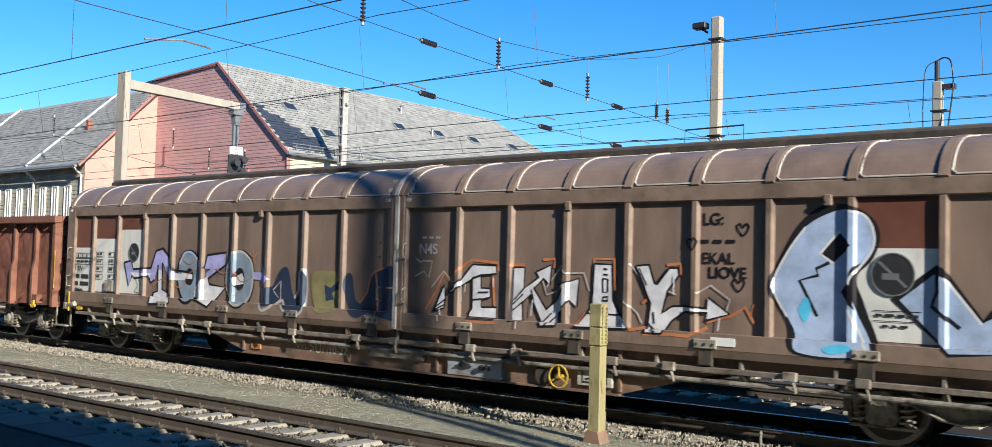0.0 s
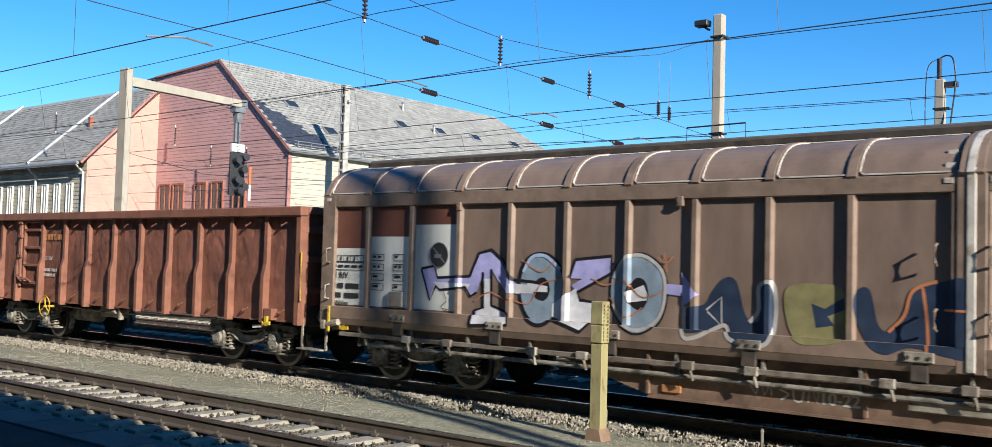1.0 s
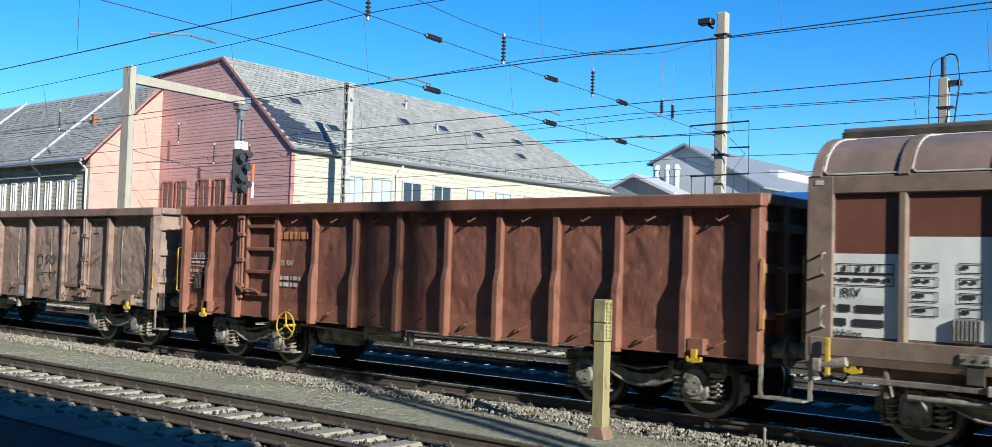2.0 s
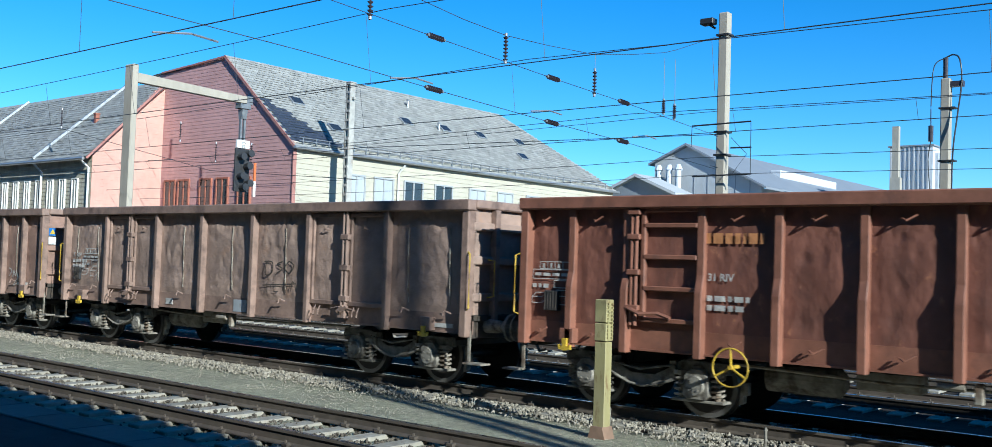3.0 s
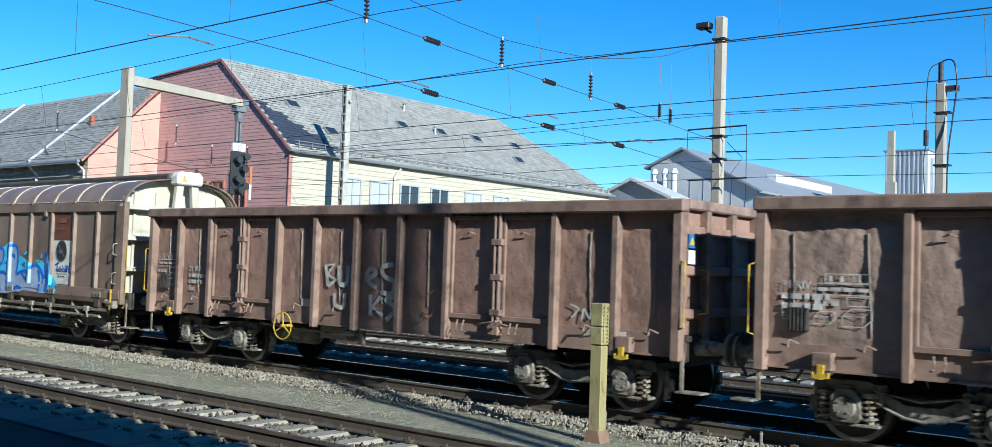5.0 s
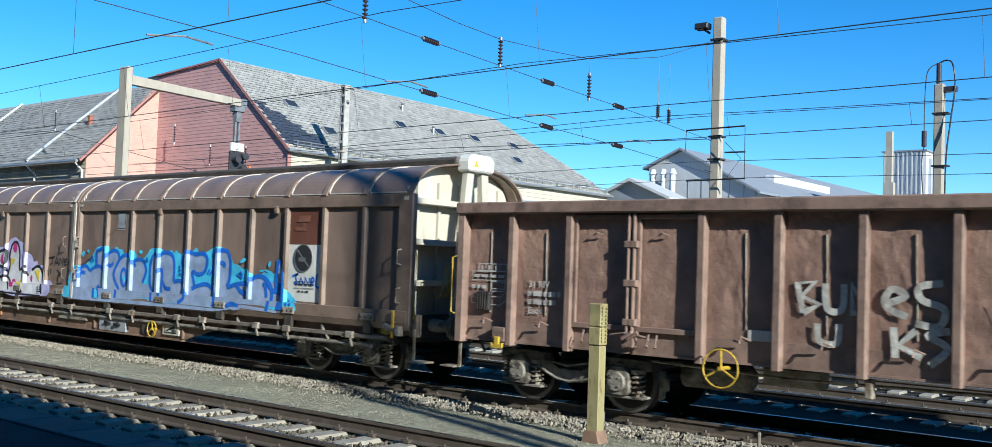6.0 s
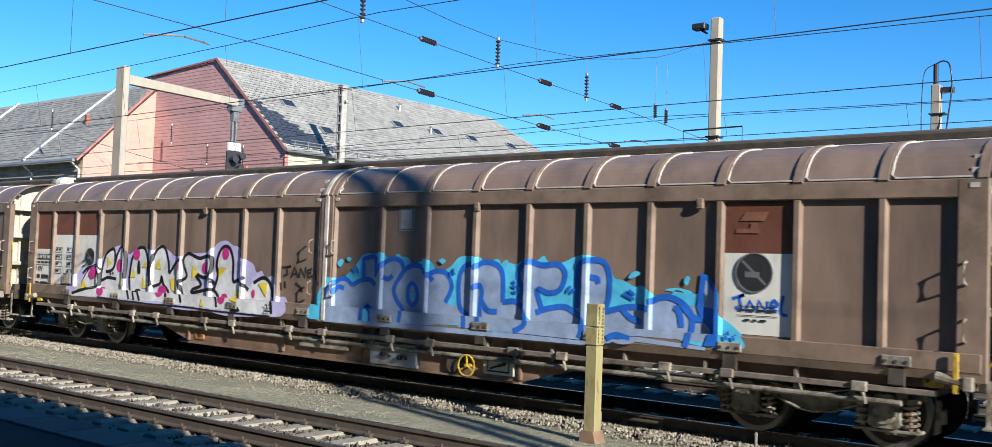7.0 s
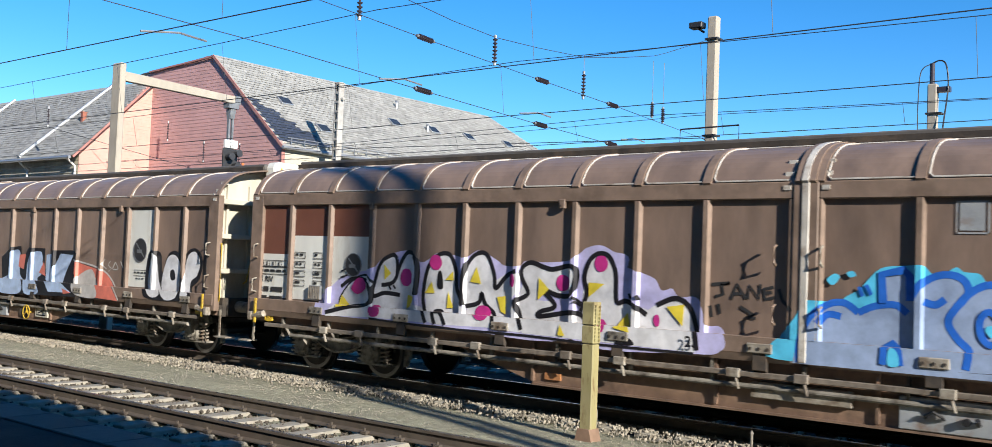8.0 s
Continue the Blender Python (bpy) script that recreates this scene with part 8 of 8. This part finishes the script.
coat.lay('old_white', 'line', 0.085, [(-0.57, 1.5), (-0.55, 1.29), (-0.33, 1.27), (-0.3, 1.51)])
coat.lay('old_white', 'zig', 0.085, [(0.35, 1.51), (0.38, 1.15)])
coat.lay('old_white', 'zig', 0.085, [(0.61, 1.49), (0.41, 1.3), (0.68, 1.17)])
coat.lay('old_white', 'line', 0.085, [(0.98, 1.5), (0.74, 1.44), (0.96, 1.3), (0.77, 1.09)])
coat.lay('stencil', 'line', 0.03, [(4.59, 1.55), (4.75, 1.49), (4.62, 1.35)])
coat.lay('stencil', 'line', 0.03, [(4.81, 1.32), (4.85, 1.49), (4.95, 1.35), (5.0, 1.5), (5.08, 1.31)])
coat.lay('stencil', 'line', 0.03, [(5.23, 1.38), (5.14, 1.31), (5.27, 1.23), (5.12, 1.16)])
coat.lay('stencil', 'zig', 0.02, [(4.9, 1.13), (5.05, 1.29), (5.24, 1.19), (4.87, 1.12)])
coat.lay('rust_orange', 'line', 0.017, [(1.44, 1.85), (1.62, 1.55), (1.93, 1.68)])
coat.lay('rust_orange', 'line', 0.017, [(1.52, 1.43), (1.77, 1.19), (1.94, 1.54)])

coat = Coat(grey, 'dark scrawled tag', DRAPE_grey)
coat.lay('underframe', 'line', 0.028, [(1.24, 1.95), (1.25, 1.71), (1.42, 1.75), (1.41, 1.95), (1.19, 1.96)])
coat.lay('underframe', 'line', 0.028, [(1.73, 1.97), (1.55, 1.91), (1.72, 1.83), (1.56, 1.74)])
coat.lay('underframe', 'line', 0.028, [(1.91, 1.98), (1.8, 1.85), (1.94, 1.75), (2.07, 1.9), (1.91, 1.98)])
coat.lay('underframe', 'zig', 0.022, [(1.15, 1.5), (2.15, 1.56)])
coat.lay('underframe', 'zig', 0.022, [(1.29, 1.54), (1.3, 1.38)])
coat.lay('underframe', 'zig', 0.022, [(1.49, 1.57), (1.5, 1.39), (1.63, 1.4)])
coat.lay('underframe', 'zig', 0.022, [(1.74, 1.4), (1.79, 1.59), (1.91, 1.41)])
coat.lay('underframe', 'line', 0.022, [(1.99, 1.41), (2.06, 1.6), (2.15, 1.4)])


# ---- painted fields, signs and stencils ----


def sign_disc(van, x, z, r):
    """A round dark sign with a pale rim on a white field."""
    d = part("round_sign", Build().cyl((x, PANEL_Y, z), (x, PANEL_Y - 0.014, z), r, n=32), M["lamp_dark"], van, "round dark forbidding sign")
    part("rim", Build().ring((x, PANEL_Y - 0.012, z), (0, 1, 0), r * 0.97, r * 1.04, 0.014, 32), M["steel_grey"], d)
    part("stroke", flat(stroke([(x - r * 0.65, z + r * 0.6), (x + r * 0.65, z - r * 0.6)], r * 0.13, False) + [bar(x - r * 0.5, x + r * 0.3, z - r * 0.25, z + r * 0.05)], [(-12, 12, 0, 5, PANEL_Y - 0.0165)]), M["steel_grey"], d)


def small_marks(van, shapes, mat="lamp_dark", y=None, name="stencil"):
    part(name, flat(shapes, [(-12, 12, 0, 5, PANEL_Y - 0.012 if y is None else y)]), M[mat], van)


def van_left_fields(van, tops):
    for k, top in zip((9, 8, 7), tops):
        side_sheet(van, -1, k, VAN_SILL + 0.03, top, M["van_white"], "white_field", "white painted field for markings")
        side_sheet(van, -1, k, top, PANEL_TOP - 0.01, M["van_new_red"], "red_field", "fresh red-brown paint")
    z = tops[0]
    small_marks(van, load_table(-10.77, z - 0.12, 0.85) + [bar(-10.75, -10.63, z - 0.71, z - 0.62), bar(-10.59, -10.43, z - 0.71, z - 0.62), bar(-10.37, -10.03, z - 0.71, z - 0.62), bar(-10.75, -10.48, z - 0.88, z - 0.79), bar(-10.40, -10.03, z - 0.88, z - 0.79)])
    text_on(van, "31 RIV", -10.75, PANEL_Y - 0.012, z - 0.53, 0.16, M["lamp_dark"])
    text_on(van, "Habbiins", -10.77, PANEL_Y - 0.012, z - 1.02, 0.14, M["lamp_dark"])
    z = tops[1]
    m = []
    for j in range(4):
        m += frame_lines(-9.72, -9.42, z - 0.42 - j * 0.17, z - 0.3 - j * 0.17) + frame_lines(-9.2, -8.95, z - 0.42 - j * 0.17, z - 0.3 - j * 0.17)
        m += data_bars(-9.69, z - 0.33 - j * 0.17, 0.2, 1, 0.04, 0.02, j + 3) + data_bars(-9.17, z - 0.33 - j * 0.17, 0.16, 1, 0.04, 0.02, j + 13)
    small_marks(van, m)
    box = part("label_holder", Build().box(-9.25, -8.93, PANEL_Y - 0.06, PANEL_Y, 1.33, 1.58, 0.01), M["steel_grey"], van, "wire mesh label holder")
    b = Build()
    for i in range(7):
        b.cyl((-9.23 + i * 0.045, PANEL_Y - 0.065, 1.34), (-9.23 + i * 0.045, PANEL_Y - 0.065, 1.57), 0.006, n=4)
    part("mesh", b, M["gear_light"], box)
    sign_disc(van, -8.15, tops[2] - 0.5, 0.2)


def van_right_field(van, z0, z1, whole=False):
    side_sheet(van, 1, 7, z0, z1, M["van_white"], "white_field", "white painted field for markings")
    if not whole:
        side_sheet(van, 1, 7, z1, PANEL_TOP - 0.01, M["van_new_red"], "red_field", "fresh red-brown paint")
    sign_disc(van, 8.17, z0 + 0.8, 0.25)
    small_marks(van, data_bars(7.97, z0 + 0.33, 0.5, 1, 0.035, 0.02, 3) + data_bars(8.05, z0 + 0.2, 0.36, 1, 0.03, 0.02, 4) + [bar(7.95, 8.5, z0 + 0.36, z0 + 0.37), bar(7.95, 8.5, z0 + 0.24, z0 + 0.25)])


van_left_fields(van_a, (2.31, 2.52, 2.72))
van_right_field(van_a, 1.31, 2.42)
van_left_fields(van_b, (2.13, 2.48, 2.48))
van_right_field(van_b, 1.31, 2.36)
van_right_field(van_c, 1.31, 2.98, True)
part("faded_emblem", flat([[(7.95, 2.78), (8.3, 2.78), (8.36, 2.9), (8.05, 2.9)], [(7.9, 2.62), (8.25, 2.62), (8.2, 2.76), (8.12, 2.76), (8.1, 2.68), (7.92, 2.68)]], [(-12, 12, 0, 5, PANEL_Y - 0.012)]), M["wagon_red_post"], van_b, "faded red emblem")
part("worn_poster", flat([bar(1.78, 2.05, 2.66, 2.98)] + frame_lines(1.74, 2.1, 2.62, 3.0, 0.02), [(-12, 12, 0, 5, PANEL_Y - 0.004)]), M["grey_panel"], van_b, "remains of a pasted paper")
text_on(van_a, "LG:", 5.67, PANEL_Y - 0.003, 2.72, 0.22, M["ink"], "scrawl")
text_on(van_a, "EKAL", 5.66, PANEL_Y - 0.003, 2.20, 0.21, M["ink"], "scrawl")
text_on(van_a, "LIOVE", 5.76, PANEL_Y - 0.003, 2.01, 0.21, M["ink"], "scrawl")
for u in (0.0, 0.19, 0.38):
    small_marks(van_a, [bar(5.64 + u, 5.77 + u, 2.47, 2.52)], "ink", PANEL_Y - 0.003, "scrawl")
text_on(van_a, "N4S", 0.46, PANEL_Y - 0.003, 2.28, 0.24, M["stencil"], "scrawl")
small_marks(van_a, [bar(0.53 + u, 0.63 + u, 2.53, 2.565) for u in (0.0, 0.15, 0.3)], "stencil", PANEL_Y - 0.003, "scrawl")
text_on(van_b, "23", -1.60, -VAN_Y - 0.06, 1.08, 0.2, M["ink"], "scrawl")
text_on(van_a, "10-22", -1.78, -1.394, 0.46, 0.22, M["stencil"], "scrawl")
small_marks(van_a, stroke([(-2.7, 0.62), (-2.62, 0.5), (-2.55, 0.66), (-2.5, 0.5), (-2.42, 0.64), (-2.4, 0.5)], 0.025, False) + stroke([(-2.2, 0.68), (-2.3, 0.6), (-2.18, 0.54), (-2.28, 0.46)], 0.025) + stroke([(-2.12, 0.66), (-2.1, 0.48), (-2.0, 0.48), (-1.98, 0.66)], 0.025) + stroke([(-1.92, 0.46), (-1.9, 0.68), (-1.8, 0.46), (-1.78, 0.7)], 0.025, False), "stencil", -1.394, "scrawl")
part("number_plate", Build().box(5.85, 6.2, -VAN_Y - 0.024, -VAN_Y - 0.012, 1.12, 1.23), M["sign_white"], van_a, "small white plate")
for van in (van_a, van_b, van_c):
    for x in (-7.7, -3.7, 3.5, 7.4):
        part("lamp_bracket", Build().box(x - 0.05, x + 0.05, -VAN_Y - 0.02, -VAN_Y + 0.04, 2.94, 3.08, 0.01).cyl((x, -VAN_Y - 0.03, 3.01), (x, -VAN_Y - 0.035, 3.01), 0.03, n=10), M["van_frame"], van)
    for e in (-10.82, -0.25, 0.25, 10.82):
        for z in (3.18, 3.36, 3.52):
            set_in = max(0, z - 3.26) * 0.66
            part("rivet_plate", Build().box(e - 0.05, e + 0.05, -VAN_Y - 0.012 + set_in, -VAN_Y + 0.1 + set_in, z - 0.03, z + 0.03), M["rail_strip"], van)


def wagon_marks(wagon, surface, shapes, mat="stencil", lift=0.028):
    part("stencil", flat(shapes, GRID, surface, lift), M[mat], wagon)


def cube_mark(x, z, w):
    return stroke([(x, z), (x + w * 0.7, z), (x + w * 0.7, z - w * 0.35), (x, z - w * 0.35), (x, z)], 0.014, False) + stroke([(x, z), (x + w * 0.3, z + w * 0.25), (x + w, z + w * 0.25), (x + w * 0.7, z)], 0.014, False) + stroke([(x + w, z + w * 0.25), (x + w, z - w * 0.1), (x + w * 0.7, z - w * 0.35)], 0.014, False)


for wagon, surface, x, xt in ((grey, DRAPE_grey, -6.15, -5.72), (brown, DRAPE_brown, -5.12, -6.24), (red, DRAPE_red, -3.35, -6.3)):
    wagon_marks(wagon, surface, load_table(xt, 2.12, 0.7) + data_bars(x, 2.0 if wagon is grey else 1.86, 0.0, 1, 0.1, 0.05, 3) + data_bars(x, 1.86 if wagon is grey else 1.72, 0.62, 2, 0.075, 0.05, 8))
    wagon_marks(wagon, surface, cube_mark(xt + 0.35, 1.6, 0.36) + cube_mark(xt, 1.58, 0.26) + frame_lines(xt + 0.4, xt + 0.68, 1.72, 1.84) + data_bars(xt, 1.78, 0.3, 1, 0.06, 0.04, 4))
wagon_marks(red, DRAPE_red, data_bars(-3.45, 2.56, 0.9, 1, 0.14, 0.1, 6), "aged_orange")
for words, wagon, surface, x, z in (("31 RIV", grey, DRAPE_grey, -6.15, 1.92), ("Eaos", grey, DRAPE_grey, -6.15, 1.52), ("31 RIV", brown, DRAPE_brown, -5.1, 1.78), ("Eaos", brown, DRAPE_brown, -5.1, 1.38), ("31 RIV", red, DRAPE_red, -3.35, 1.92)):
    lettering = text_on(wagon, words, x, -1.5, z, 0.14, M["stencil"])
    for v in lettering.data.vertices:
        v.co.y = surface(v.co.x, v.co.z) - 0.03
part("sill_plate", Build().box(-2.2, -1.95, -1.37, -1.3575, 0.97, 1.1), M["stencil"], grey)
part("reflector", Build().box(-1.02, -0.82, -1.375, -1.3575, 1.0, 1.1), M["aged_orange"], grey, "orange reflector")
part("tariff_plate", Build().box(0.2, 0.62, -1.37, -1.3575, 0.94, 1.18), M["grey_panel"], grey, "grey riveted data plate")
part("sill_plate", Build().box(5.6, 6.1, -1.37, -1.3575, 0.98, 1.05), M["stencil"], grey)
part("sill_plate", Build().box(5.0, 5.55, -1.37, -1.3575, 1.12, 1.2), M["stencil"], brown)
part("sign_plate", Build().box(-1.5, -1.18, -1.375, -1.3575, 1.22, 1.36), M["stencil"], brown)
for wagon, x, z in ((red, -2.9, 0.8), (brown, -1.79, 0.84)):
    hand_wheel(wagon, x, -1.56, z, 0.25)
for wagon, x in ((grey, -6.05), (brown, -6.1), (red, -6.05)):
    hold = part("label_holder", Build().box(x, x + 0.26, -1.43, -1.34, 1.38, 1.68, 0.01), M["lamp_dark"], wagon, "framed wire label holder")
    b = Build()
    for i in range(5):
        b.cyl((x + 0.03 + i * 0.05, -1.434, 1.39), (x + 0.03 + i * 0.05, -1.434, 1.67), 0.006, n=4)
    part("mesh", b, M["underframe"], hold)


def motions():
    steps = [i * 0.5 for i in range(17)]
    for w, x in WAGONS:
        walk(w, [(t, pose(x + gone(t), TRACK_Y, 0)) for t in steps])
    for ws, ax in ROLLING:
        walk(ws, [(i / 15, pose(ax, 0, AXLE_R) @ Matrix.Rotation(gone(i / 15) / AXLE_R, 4, "Y")) for i in range(121)])


motions()
